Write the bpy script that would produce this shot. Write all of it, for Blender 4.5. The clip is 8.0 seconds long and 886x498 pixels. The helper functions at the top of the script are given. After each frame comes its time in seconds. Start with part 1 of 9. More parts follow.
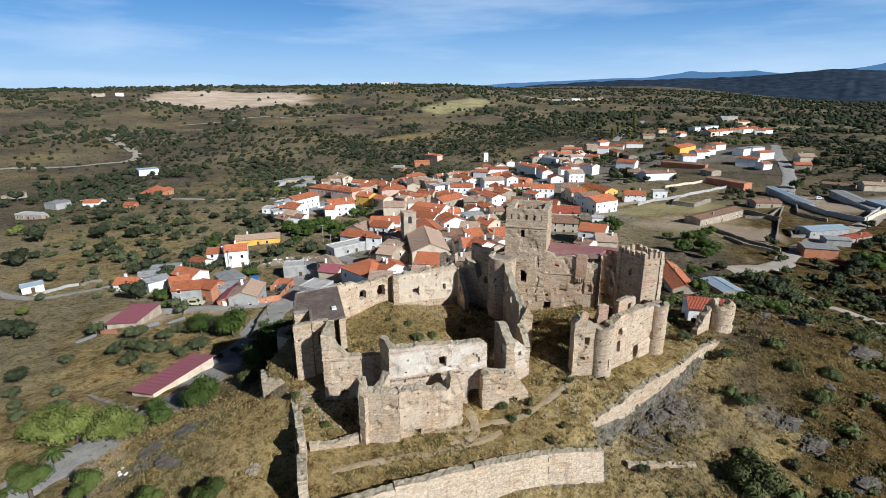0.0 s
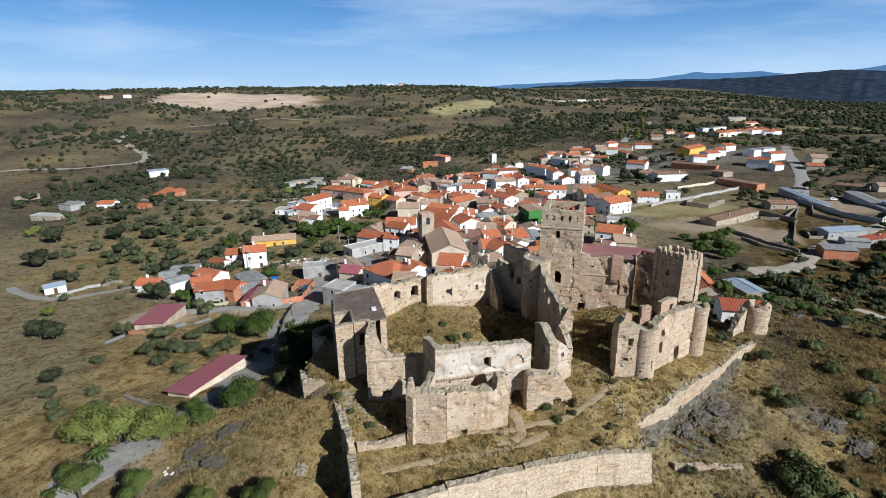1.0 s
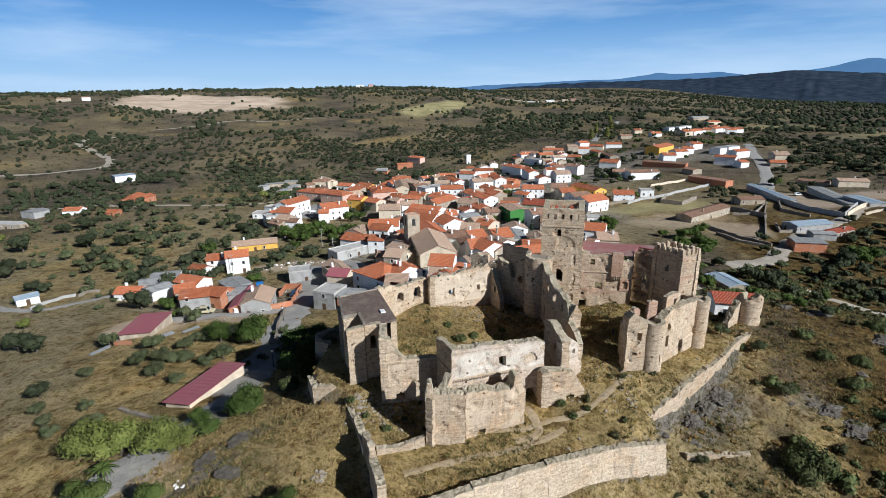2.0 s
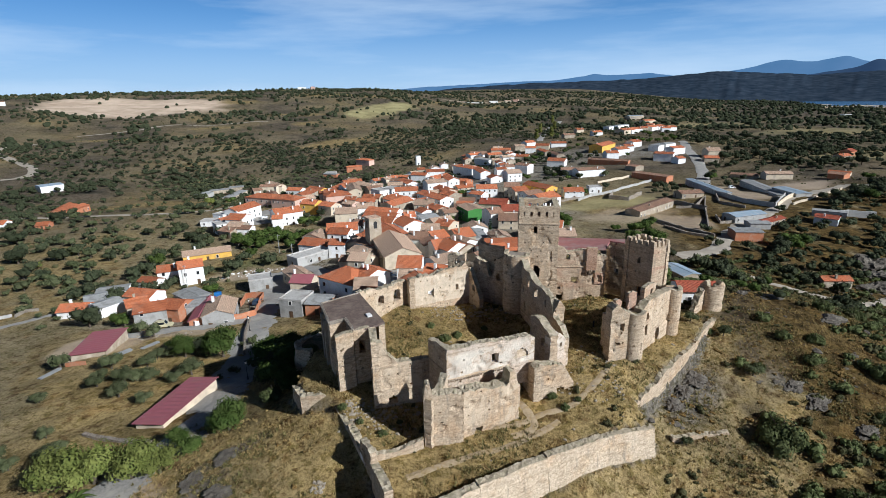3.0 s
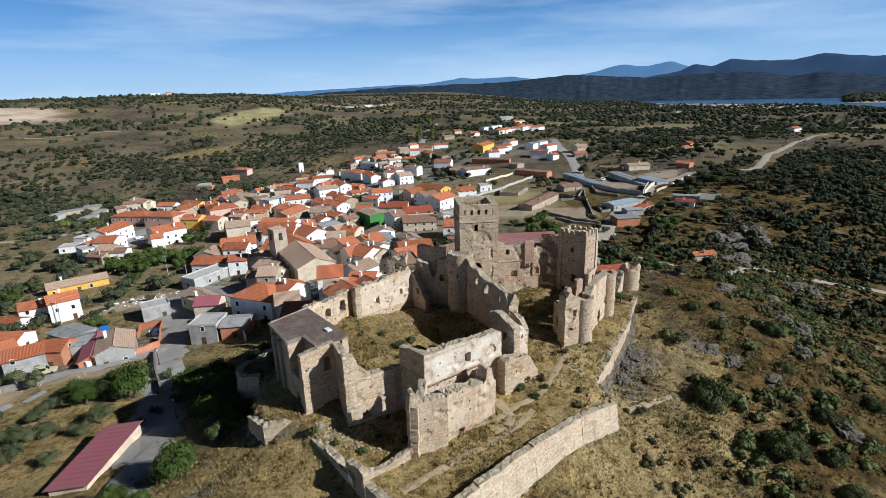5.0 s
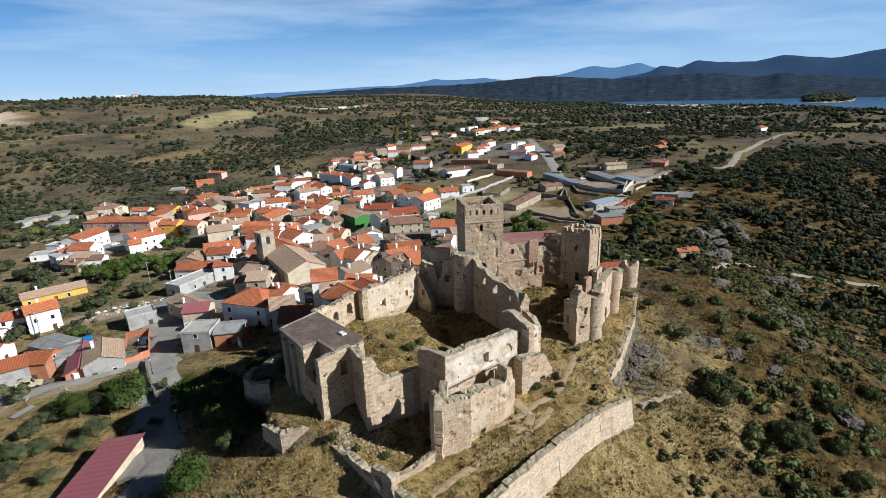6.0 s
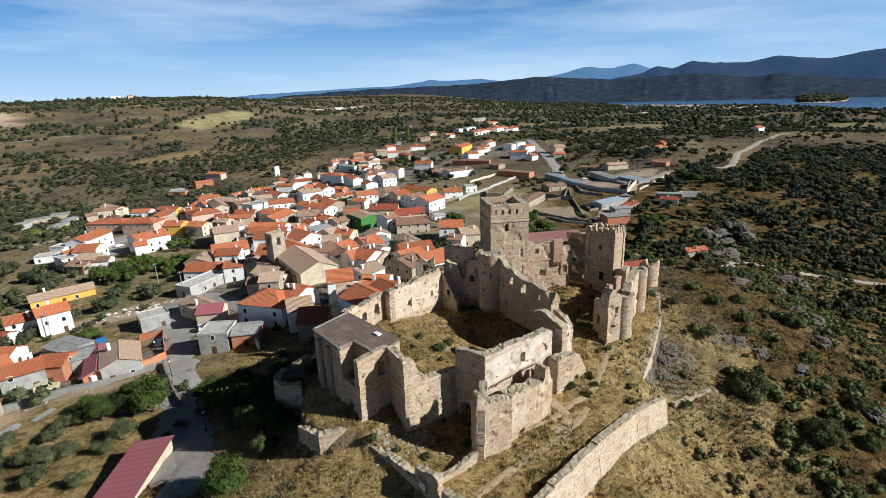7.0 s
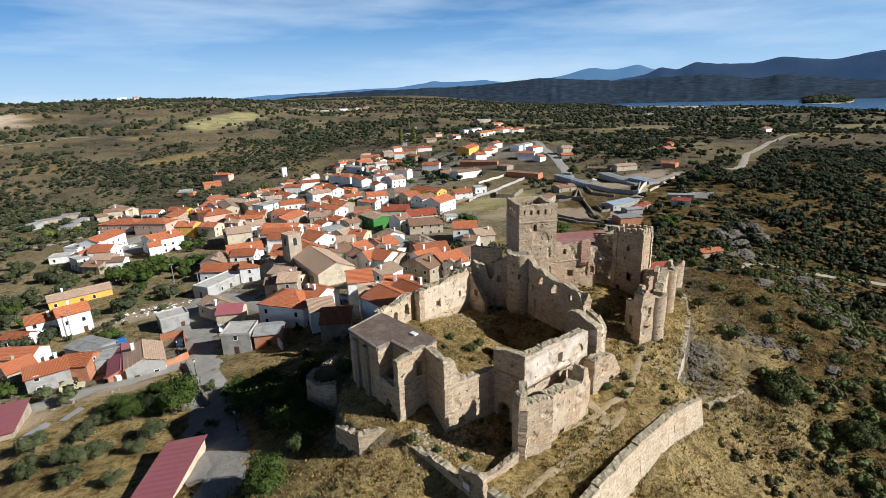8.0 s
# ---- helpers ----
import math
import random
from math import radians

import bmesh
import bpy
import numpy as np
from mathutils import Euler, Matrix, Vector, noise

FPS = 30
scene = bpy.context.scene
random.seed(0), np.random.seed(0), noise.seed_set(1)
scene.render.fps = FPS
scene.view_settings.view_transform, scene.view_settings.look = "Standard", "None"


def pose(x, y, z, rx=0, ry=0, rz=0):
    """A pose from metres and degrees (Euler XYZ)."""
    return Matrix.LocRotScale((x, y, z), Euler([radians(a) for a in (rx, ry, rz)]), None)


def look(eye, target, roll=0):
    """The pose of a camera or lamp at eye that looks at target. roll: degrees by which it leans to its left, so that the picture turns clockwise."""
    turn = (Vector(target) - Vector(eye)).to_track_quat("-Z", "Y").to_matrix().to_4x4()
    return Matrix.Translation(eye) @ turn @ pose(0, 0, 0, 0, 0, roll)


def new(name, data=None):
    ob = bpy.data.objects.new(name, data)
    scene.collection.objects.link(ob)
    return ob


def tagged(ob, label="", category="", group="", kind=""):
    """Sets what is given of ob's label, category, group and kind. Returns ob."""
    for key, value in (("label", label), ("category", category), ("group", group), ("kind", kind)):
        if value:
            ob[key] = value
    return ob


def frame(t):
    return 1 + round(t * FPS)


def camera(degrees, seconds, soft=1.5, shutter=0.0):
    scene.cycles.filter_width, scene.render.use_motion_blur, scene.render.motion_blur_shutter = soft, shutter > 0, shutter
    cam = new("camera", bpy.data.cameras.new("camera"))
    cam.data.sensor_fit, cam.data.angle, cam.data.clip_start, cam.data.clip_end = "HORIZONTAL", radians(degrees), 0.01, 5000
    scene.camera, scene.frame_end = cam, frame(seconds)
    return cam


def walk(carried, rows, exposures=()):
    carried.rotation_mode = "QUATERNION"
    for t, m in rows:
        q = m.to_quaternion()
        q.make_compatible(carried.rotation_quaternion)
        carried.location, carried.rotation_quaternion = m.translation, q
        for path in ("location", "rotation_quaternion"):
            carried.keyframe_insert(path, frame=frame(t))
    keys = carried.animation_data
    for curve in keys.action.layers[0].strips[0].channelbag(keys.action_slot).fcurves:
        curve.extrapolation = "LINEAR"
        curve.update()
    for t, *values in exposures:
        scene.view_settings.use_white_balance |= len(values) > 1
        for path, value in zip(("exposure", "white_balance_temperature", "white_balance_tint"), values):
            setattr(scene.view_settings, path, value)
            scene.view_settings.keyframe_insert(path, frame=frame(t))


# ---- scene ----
cam = camera(82.4, 8.0, soft=0.5)
METRES, EYE, TILT, LEAN, TURN = 42.0, 40.7, -2.2, 0.0, 17.2
ROWS = [
    (0.0, 0.0, 0.0, 0.0, -0.12, -15.39, 0.43),
    (0.5, -0.0641, -0.0002, -0.0001, 0.09, -15.31, 0.48),
    (1.0, -0.1279, -0.0014, -0.0, 0.28, -15.25, 0.51),
    (2.5, -0.3183, 0.005, 0.0007, -6.05, -15.14, 1.13),
    (3.0, -0.381, 0.0136, -0.0008, -9.27, -15.12, 1.41),
    (3.5, -0.4414, 0.0272, -0.0005, -13.63, -15.15, 1.74),
    (4.0, -0.5018, 0.0479, -0.0014, -17.32, -15.17, 2.01),
    (4.5, -0.5593, 0.0736, -0.0016, -20.42, -15.19, 2.24),
    (5.0, -0.6168, 0.103, -0.0008, -23.16, -15.19, 2.47),
    (6.5, -0.7858, 0.1979, -0.0008, -26.58, -15.16, 2.76),
    (7.0, -0.8412, 0.2278, -0.0001, -26.66, -15.12, 2.79),
    (7.5, -0.8928, 0.2532, 0.0015, -26.48, -15.05, 2.81),
    (8.0, -0.9383, 0.2752, 0.0018, -26.33, -14.97, 2.8),
]
walk(cam, [(t, pose(0, 0, EYE, TILT, LEAN, TURN) @ pose(METRES * x, METRES * y, METRES * z, 90 + pitch, roll, yaw)) for t, x, y, z, yaw, pitch, roll in ROWS], [(0.0, 0.33, 5790, 8), (3.5, 0.27, 5770, 8), (5.0, 0.31, 5820, 8), (6.5, 0.41, 6060, 8), (8.0, 0.45, 6180, 8)])

# ---- daylight ----
world = bpy.data.worlds.new("sky")
scene.world = world
world.use_nodes = True
wn, wl = world.node_tree.nodes, world.node_tree.links
wn.clear()
SUN_FROM_SOUTH, SUN_HEIGHT = 64.0, 31.0  # degrees towards the east, degrees over the horizon
sky = wn.new("ShaderNodeTexSky")
sky.sky_type = "NISHITA"
sky.sun_disc = False
sky.altitude = 500
sky.sun_elevation = radians(SUN_HEIGHT)
sky.sun_rotation = radians(180 - SUN_FROM_SOUTH)
sky.air_density, sky.dust_density, sky.ozone_density = 1.0, 0.15, 3.0
back = wn.new("ShaderNodeBackground")
back.inputs["Strength"].default_value = 0.038
# thin streaks of high cloud
wc = wn.new("ShaderNodeTexCoord")
wm = wn.new("ShaderNodeMapping")
wm.inputs["Scale"].default_value = (1.1, 1.6, 9.0)
wm.inputs["Rotation"].default_value = (0.05, 0.03, 0.5)
wl.new(wc.outputs["Generated"], wm.inputs["Vector"])
cloud = wn.new("ShaderNodeTexNoise")
cloud.inputs["Scale"].default_value, cloud.inputs["Detail"].default_value = 1.6, 7.0
cloud.inputs["Roughness"].default_value = 0.55
wl.new(wm.outputs["Vector"], cloud.inputs["Vector"])
veil = wn.new("ShaderNodeMapRange")
veil.inputs["From Min"].default_value, veil.inputs["From Max"].default_value = 0.46, 0.74
veil.inputs["To Max"].default_value = 0.55
wl.new(cloud.outputs["Fac"], veil.inputs["Value"])
wmix = wn.new("ShaderNodeMixRGB")
wmix.inputs["Color2"].default_value = (15.5, 17.8, 20.0, 1)
tint = wn.new("ShaderNodeMixRGB")
tint.blend_type = "MULTIPLY"
tint.inputs["Fac"].default_value, tint.inputs["Color2"].default_value = 1.0, (0.74, 0.96, 1.28, 1)
wl.new(sky.outputs["Color"], tint.inputs["Color1"])
# haze low over the whole horizon: pale at its foot, bluer above
wsep = wn.new("ShaderNodeSeparateXYZ")
wl.new(wc.outputs["Generated"], wsep.inputs["Vector"])


def by_height(low, high, at_low, at_high):
    r = wn.new("ShaderNodeMapRange")
    r.interpolation_type = "SMOOTHSTEP"
    for key, v in (("From Min", low), ("From Max", high), ("To Min", at_low), ("To Max", at_high)):
        r.inputs[key].default_value = v
    wl.new(wsep.outputs["Z"], r.inputs["Value"])
    return r.outputs["Result"]


hue = wn.new("ShaderNodeMixRGB")
hue.inputs["Color1"].default_value, hue.inputs["Color2"].default_value = (10.6, 14.6, 18.8, 1), (3.0, 8.4, 17.0, 1)
wl.new(by_height(-0.02, 0.17, 0.0, 1.0), hue.inputs["Fac"])
whaze = wn.new("ShaderNodeMixRGB")
wl.new(by_height(0.02, 0.28, 0.85, 0.0), whaze.inputs["Fac"])
deep = wn.new("ShaderNodeMixRGB")
deep.blend_type = "MULTIPLY"
deep.inputs["Color2"].default_value = (0.13, 0.15, 0.19, 1)
wl.new(by_height(0.19, 0.5, 0.0, 1.0), deep.inputs["Fac"])  # the sky deepens towards the zenith
wl.new(tint.outputs["Color"], deep.inputs["Color1"])
wl.new(deep.outputs["Color"], whaze.inputs["Color1"])
wl.new(hue.outputs["Color"], whaze.inputs["Color2"])
wl.new(whaze.outputs["Color"], wmix.inputs["Color1"])
thin = wn.new("ShaderNodeMath")  # the cloud thins out overhead
thin.operation = "MULTIPLY"
wl.new(veil.outputs["Result"], thin.inputs[0])
wl.new(by_height(0.22, 0.45, 1.0, 0.15), thin.inputs[1])
wl.new(thin.outputs["Value"], wmix.inputs["Fac"])
wl.new(wmix.outputs["Color"], back.inputs["Color"])
wout = wn.new("ShaderNodeOutputWorld")
wl.new(back.outputs["Background"], wout.inputs["Surface"])

sun_data = bpy.data.lights.new("sun", "SUN")
sun_data.energy, sun_data.angle, sun_data.color = 5.0, radians(0.5), (1.0, 0.965, 0.91)
sun = new("sun", sun_data)
sa, se = radians(SUN_FROM_SOUTH), radians(SUN_HEIGHT)
SUN_WAY = Vector((math.sin(sa) * math.cos(se), -math.cos(sa) * math.cos(se), math.sin(se)))
sun.matrix_world = look(SUN_WAY * 300 + Vector((0, 60, 0)), (0, 60, 0))


# ---- materials ----
def nodes_of(name):
    m = bpy.data.materials.new(name)
    m.use_nodes = True
    nt = m.node_tree
    return m, nt, nt.nodes["Principled BSDF"]


def noise_at(nt, scale, detail=4.0, rough=0.6, coord="Object", stretch=(1, 1, 1)):
    tc = nt.nodes.new("ShaderNodeTexCoord")
    mp = nt.nodes.new("ShaderNodeMapping")
    mp.inputs["Scale"].default_value = stretch
    nt.links.new(tc.outputs[coord], mp.inputs["Vector"])
    n = nt.nodes.new("ShaderNodeTexNoise")
    n.inputs["Scale"].default_value, n.inputs["Detail"].default_value, n.inputs["Roughness"].default_value = scale, detail, rough
    nt.links.new(mp.outputs["Vector"], n.inputs["Vector"])
    return n.outputs["Fac"]


def spread(nt, value, low, high, to_low=0.0, to_high=1.0):
    r = nt.nodes.new("ShaderNodeMapRange")
    for key, v in (("From Min", low), ("From Max", high), ("To Min", to_low), ("To Max", to_high)):
        r.inputs[key].default_value = v
    nt.links.new(value, r.inputs["Value"])
    return r.outputs["Result"]


def blend(nt, fac, a, b, kind="MIX"):
    m = nt.nodes.new("ShaderNodeMixRGB")
    m.blend_type = kind
    for socket, v in (("Fac", fac), ("Color1", a), ("Color2", b)):
        if isinstance(v, (tuple, list)):
            m.inputs[socket].default_value = (*v[:3], 1)
        elif isinstance(v, (int, float)):
            m.inputs[socket].default_value = v
        else:
            nt.links.new(v, m.inputs[socket])
    return m.outputs["Color"]


def relief(nt, bsdf, height, strength, distance):
    b = nt.nodes.new("ShaderNodeBump")
    b.inputs["Strength"].default_value, b.inputs["Distance"].default_value = strength, distance
    nt.links.new(height, b.inputs["Height"])
    nt.links.new(b.outputs["Normal"], bsdf.inputs["Normal"])


def vary_by_object(nt, colour, amount):
    info = nt.nodes.new("ShaderNodeObjectInfo")
    v = spread(nt, info.outputs["Random"], 0, 1, 1 - amount, 1 + amount)
    return blend(nt, 1.0, colour, v, "MULTIPLY")


def plain(name, a, b, size, rough=0.85, stain=None, stain_size=0.3, vary=0.0, bump=0.3, bump_size=20.0, depth=0.02, metal=0.0):
    """A worn surface: two colours by a fine grain, a third one in larger stains."""
    m, nt, bs = nodes_of(name)
    c = blend(nt, spread(nt, noise_at(nt, size), 0.3, 0.7), a, b)
    if stain:
        c = blend(nt, spread(nt, noise_at(nt, stain_size, 6), 0.48, 0.68), c, stain)
    if vary:
        c = vary_by_object(nt, c, vary)
    nt.links.new(c, bs.inputs["Base Color"])
    bs.inputs["Roughness"].default_value, bs.inputs["Metallic"].default_value = rough, metal
    bs.inputs["Specular IOR Level"].default_value = 0.25
    if bump:
        relief(nt, bs, noise_at(nt, bump_size, 5), bump, depth)
    return m


def masonry_material(name, stones, joint, wash=None, wash_cut=0.5, course=0.17, red=None, wash_from=None, wash_to=None):
    """Rubble laid along the wall's own length and height: cells of stone, sunk joints, worn render where wash is given."""
    m, nt, bs = nodes_of(name)
    uv = nt.nodes.new("ShaderNodeUVMap")
    uv.uv_map = "run"

    def on_wall(along, up):
        mp = nt.nodes.new("ShaderNodeMapping")
        mp.inputs["Scale"].default_value = (along, up, 1)
        nt.links.new(uv.outputs["UV"], mp.inputs["Vector"])
        return mp.outputs["Vector"]

    cells, edges = nt.nodes.new("ShaderNodeTexVoronoi"), nt.nodes.new("ShaderNodeTexVoronoi")
    edges.feature = "DISTANCE_TO_EDGE"
    stone_at = on_wall(0.5 / course, 1.0 / course)
    for node in (cells, edges):
        node.voronoi_dimensions = "2D"
        node.inputs["Scale"].default_value, node.inputs["Randomness"].default_value = 1.0, 0.9
        nt.links.new(stone_at, node.inputs["Vector"])
    sep = nt.nodes.new("ShaderNodeSeparateColor")
    nt.links.new(cells.outputs["Color"], sep.inputs["Color"])
    c = blend(nt, sep.outputs["Red"], tuple(v * 1.05 for v in stones[0]), stones[1])
    c = blend(nt, spread(nt, sep.outputs["Green"], 0.82, 0.97, 0, 0.55), c, blend(nt, 1.0, c, (0.55, 0.52, 0.5), "MULTIPLY"))
    c = blend(nt, spread(nt, sep.outputs["Blue"], 0.78, 0.95, 0, 0.45), c, tuple(min(0.78, v * 1.25) for v in stones[0]))
    gap = spread(nt, edges.outputs["Distance"], 0.02, 0.14, 1.0, 0.0)
    c = blend(nt, blend(nt, 0.55, gap, (0, 0, 0)), c, tuple(v * 0.66 for v in joint))
    # bands of courses that weather unlike their neighbours
    band = nt.nodes.new("ShaderNodeTexNoise")
    band.inputs["Scale"].default_value, band.inputs["Detail"].default_value, band.inputs["Roughness"].default_value = 1.0, 5.0, 0.7
    nt.links.new(on_wall(0.35, 2.4), band.inputs["Vector"])
    c = blend(nt, spread(nt, band.outputs["Fac"], 0.5, 0.62, 0.0, 0.7), c, blend(nt, 1.0, c, (0.64, 0.62, 0.58), "MULTIPLY"))
    # warm brick-laced patches and grey ones
    c = blend(nt, spread(nt, noise_at(nt, 0.3, 5, 0.6), 0.52, 0.68, 0.0, 0.5), c, blend(nt, 1.0, c, (1.03, 0.85, 0.66), "MULTIPLY"))
    c = blend(nt, spread(nt, noise_at(nt, 0.24, 6, 0.65, stretch=(1, 1, 0.7)), 0.5, 0.66, 0.0, 0.8), c, blend(nt, 1.0, c, stones[2], "MULTIPLY"))
    if red:
        c = blend(nt, spread(nt, noise_at(nt, 0.22, 4, stretch=(1, 1, 2.5)), 0.52, 0.62), c, blend(nt, 0.6, c, red))
    fine = noise_at(nt, 4.2, 8, 0.8)
    # dark speckle of the stone, strengthened to stand in for shade in small pits
    c = blend(nt, spread(nt, fine, 0.52, 0.66, 0.0, 0.85), c, blend(nt, 1.0, c, (0.42, 0.38, 0.34), "MULTIPLY"))
    c = blend(nt, spread(nt, noise_at(nt, 2.6, 6, 0.75), 0.36, 0.46, 0.5, 0.0), c, tuple(min(0.76, v * 1.28) for v in stones[0]))
    # grey lichen running down from the tops
    streak = noise_at(nt, 0.8, 7, 0.7, stretch=(1.6, 1.6, 0.22))
    c = blend(nt, spread(nt, streak, 0.55, 0.72, 0, 0.75), c, (0.2, 0.178, 0.148))
    if wash:
        w = spread(nt, noise_at(nt, 0.55, 7, 0.68), wash_cut, wash_cut + 0.1)
        sp = nt.nodes.new("ShaderNodeSeparateXYZ")
        nt.links.new(uv.outputs["UV"], sp.inputs["Vector"])
        if wash_from is not None:
            w = blend(nt, 1.0, w, spread(nt, sp.outputs["Y"], wash_from, wash_from + 0.12), "MULTIPLY")
        if wash_to is not None:
            w = blend(nt, 1.0, w, spread(nt, sp.outputs["Y"], wash_to - 0.5, wash_to, 1.0, 0.0), "MULTIPLY")
        plaster = blend(nt, spread(nt, noise_at(nt, 1.1, 6, 0.7), 0.42, 0.68, 0, 0.8), wash, tuple(v * 0.7 for v in wash))
        plaster = blend(nt, spread(nt, fine, 0.56, 0.7, 0.0, 0.55), plaster, blend(nt, 1.0, plaster, (0.55, 0.5, 0.45), "MULTIPLY"))
        plaster = blend(nt, spread(nt, streak, 0.56, 0.72, 0, 0.5), plaster, (0.3, 0.26, 0.21))
        c = blend(nt, w, c, plaster)
    nt.links.new(c, bs.inputs["Base Color"])
    bs.inputs["Roughness"].default_value = 0.95
    bs.inputs["Specular IOR Level"].default_value = 0.15
    deep = nt.nodes.new("ShaderNodeInvert")
    nt.links.new(blend(nt, 0.6, gap, fine), deep.inputs["Color"])
    relief(nt, bs, deep.outputs["Color"], 0.8, 0.06)
    return m


def tile_material(name, a, b, old, vary=0.22):
    """Curved clay tiles: ribs run down the slope, lichen and replaced tiles in patches."""
    m, nt, bs = nodes_of(name)
    uv = nt.nodes.new("ShaderNodeUVMap")
    uv.uv_map = "run"
    wv = nt.nodes.new("ShaderNodeTexWave")
    wv.inputs["Scale"].default_value, wv.inputs["Distortion"].default_value = 1.25, 0.6
    nt.links.new(uv.outputs["UV"], wv.inputs["Vector"])
    br = nt.nodes.new("ShaderNodeTexBrick")
    br.inputs["Scale"].default_value, br.inputs["Brick Width"].default_value, br.inputs["Row Height"].default_value = 1.0, 0.25, 0.45
    br.inputs["Color1"].default_value, br.inputs["Color2"].default_value, br.inputs["Mortar"].default_value = (*a, 1), (*b, 1), (*[v * 0.55 for v in b], 1)
    br.inputs["Mortar Size"].default_value = 0.03
    nt.links.new(uv.outputs["UV"], br.inputs["Vector"])
    c = blend(nt, spread(nt, noise_at(nt, 0.5, 6), 0.5, 0.72, 0, 0.8), br.outputs["Color"], old)
    # tile colour goes darker in the troughs between ribs
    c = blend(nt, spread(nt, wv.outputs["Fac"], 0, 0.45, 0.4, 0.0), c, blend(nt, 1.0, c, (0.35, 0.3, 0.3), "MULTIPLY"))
    c = vary_by_object(nt, c, vary)
    nt.links.new(c, bs.inputs["Base Color"])
    bs.inputs["Roughness"].default_value = 0.85
    bs.inputs["Specular IOR Level"].default_value = 0.2
    relief(nt, bs, wv.outputs["Fac"], 0.8, 0.06)
    return m


STONE = masonry_material("rubble stone", [(0.564, 0.444, 0.316), (0.458, 0.357, 0.251), (0.840, 0.800, 0.760)], (0.490, 0.391, 0.278))
STONE_WARM = masonry_material("rubble stone with render", [(0.581, 0.455, 0.321), (0.486, 0.375, 0.264), (0.880, 0.830, 0.780)], (0.528, 0.418, 0.299), (0.640, 0.510, 0.366), 0.5)
STONE_WHITE = masonry_material("worn white render on stone", [(0.585, 0.483, 0.385), (0.509, 0.419, 0.332), (0.900, 0.870, 0.820)], (0.549, 0.455, 0.364), (0.70, 0.62, 0.515), 0.42, wash_from=5.3, wash_to=8.9)
STONE_RED = masonry_material("rubble stone with brick repairs", [(0.561, 0.437, 0.311), (0.457, 0.349, 0.247), (0.840, 0.800, 0.750)], (0.498, 0.393, 0.284), red=(0.433, 0.269, 0.179))
STONE_PALE = masonry_material("pale rubble stone", [(0.624, 0.505, 0.369), (0.517, 0.409, 0.291), (0.900, 0.860, 0.820)], (0.548, 0.443, 0.326))
STONE_PLASTER = masonry_material("peeling pink-cream render on stone", [(0.567, 0.449, 0.319), (0.466, 0.362, 0.255), (0.86, 0.82, 0.78)], (0.495, 0.396, 0.282), (0.669, 0.550, 0.410), 0.36, red=(0.485, 0.318, 0.200), wash_from=3.6, wash_to=9.3)
BRICK_OLD = masonry_material("old brick", [(0.50, 0.33, 0.23), (0.42, 0.26, 0.18), (0.85, 0.8, 0.75)], (0.46, 0.37, 0.29), course=0.12)
STONE_GREY = masonry_material("grey field stone", [(0.340, 0.300, 0.250), (0.260, 0.225, 0.185), (0.800, 0.750, 0.700)], (0.240, 0.200, 0.165))
EARTH_TOP = plain("dry grass and earth tops", (0.25, 0.19, 0.1), (0.12, 0.1, 0.055), 2.0, 1.0, (0.1, 0.095, 0.045), 0.8, 0, 1.0, 5.0, 0.15)

WALL_TOP = plain("weathered wall tops", (0.5, 0.42, 0.31), (0.29, 0.25, 0.175), 3.0, 1.0, (0.26, 0.23, 0.14), 1.1, 0, 1.0, 5.0, 0.12)

WALLS = {
    "white": plain("white limewash", (0.88, 0.87, 0.85), (0.83, 0.82, 0.79), 2.0, 0.9, (0.72, 0.69, 0.64), 0.5, 0.05, 0.15),
    "cream": plain("cream render", (0.66, 0.56, 0.42), (0.58, 0.48, 0.35), 2.0, 0.9, (0.45, 0.37, 0.28), 0.4, 0.12, 0.2),
    "pink": plain("pink render", (0.66, 0.45, 0.36), (0.6, 0.40, 0.31), 2.0, 0.9, (0.5, 0.35, 0.28), 0.4, 0.06, 0.2),
    "yellow": plain("ochre yellow paint", (0.78, 0.47, 0.09), (0.70, 0.42, 0.08), 2.0, 0.85, (0.55, 0.34, 0.1), 0.4, 0.05, 0.2),
    "grey": plain("grey cement render", (0.42, 0.41, 0.39), (0.35, 0.34, 0.32), 2.5, 0.95, (0.27, 0.26, 0.24), 0.5, 0.12, 0.3),
    "stone": plain("bare stone house wall", (0.42, 0.35, 0.26), (0.27, 0.22, 0.16), 4.0, 0.95, (0.5, 0.43, 0.34), 0.5, 0.15, 0.8, 9.0, 0.05),
    "brick": plain("hollow orange brick", (0.50, 0.2, 0.1), (0.40, 0.15, 0.075), 6.0, 0.9, (0.45, 0.25, 0.16), 0.6, 0.1, 0.4),
    "green": plain("green painted wall", (0.08, 0.26, 0.06), (0.06, 0.2, 0.05), 2.0, 0.85, None, 0.4, 0.05, 0.2),
}
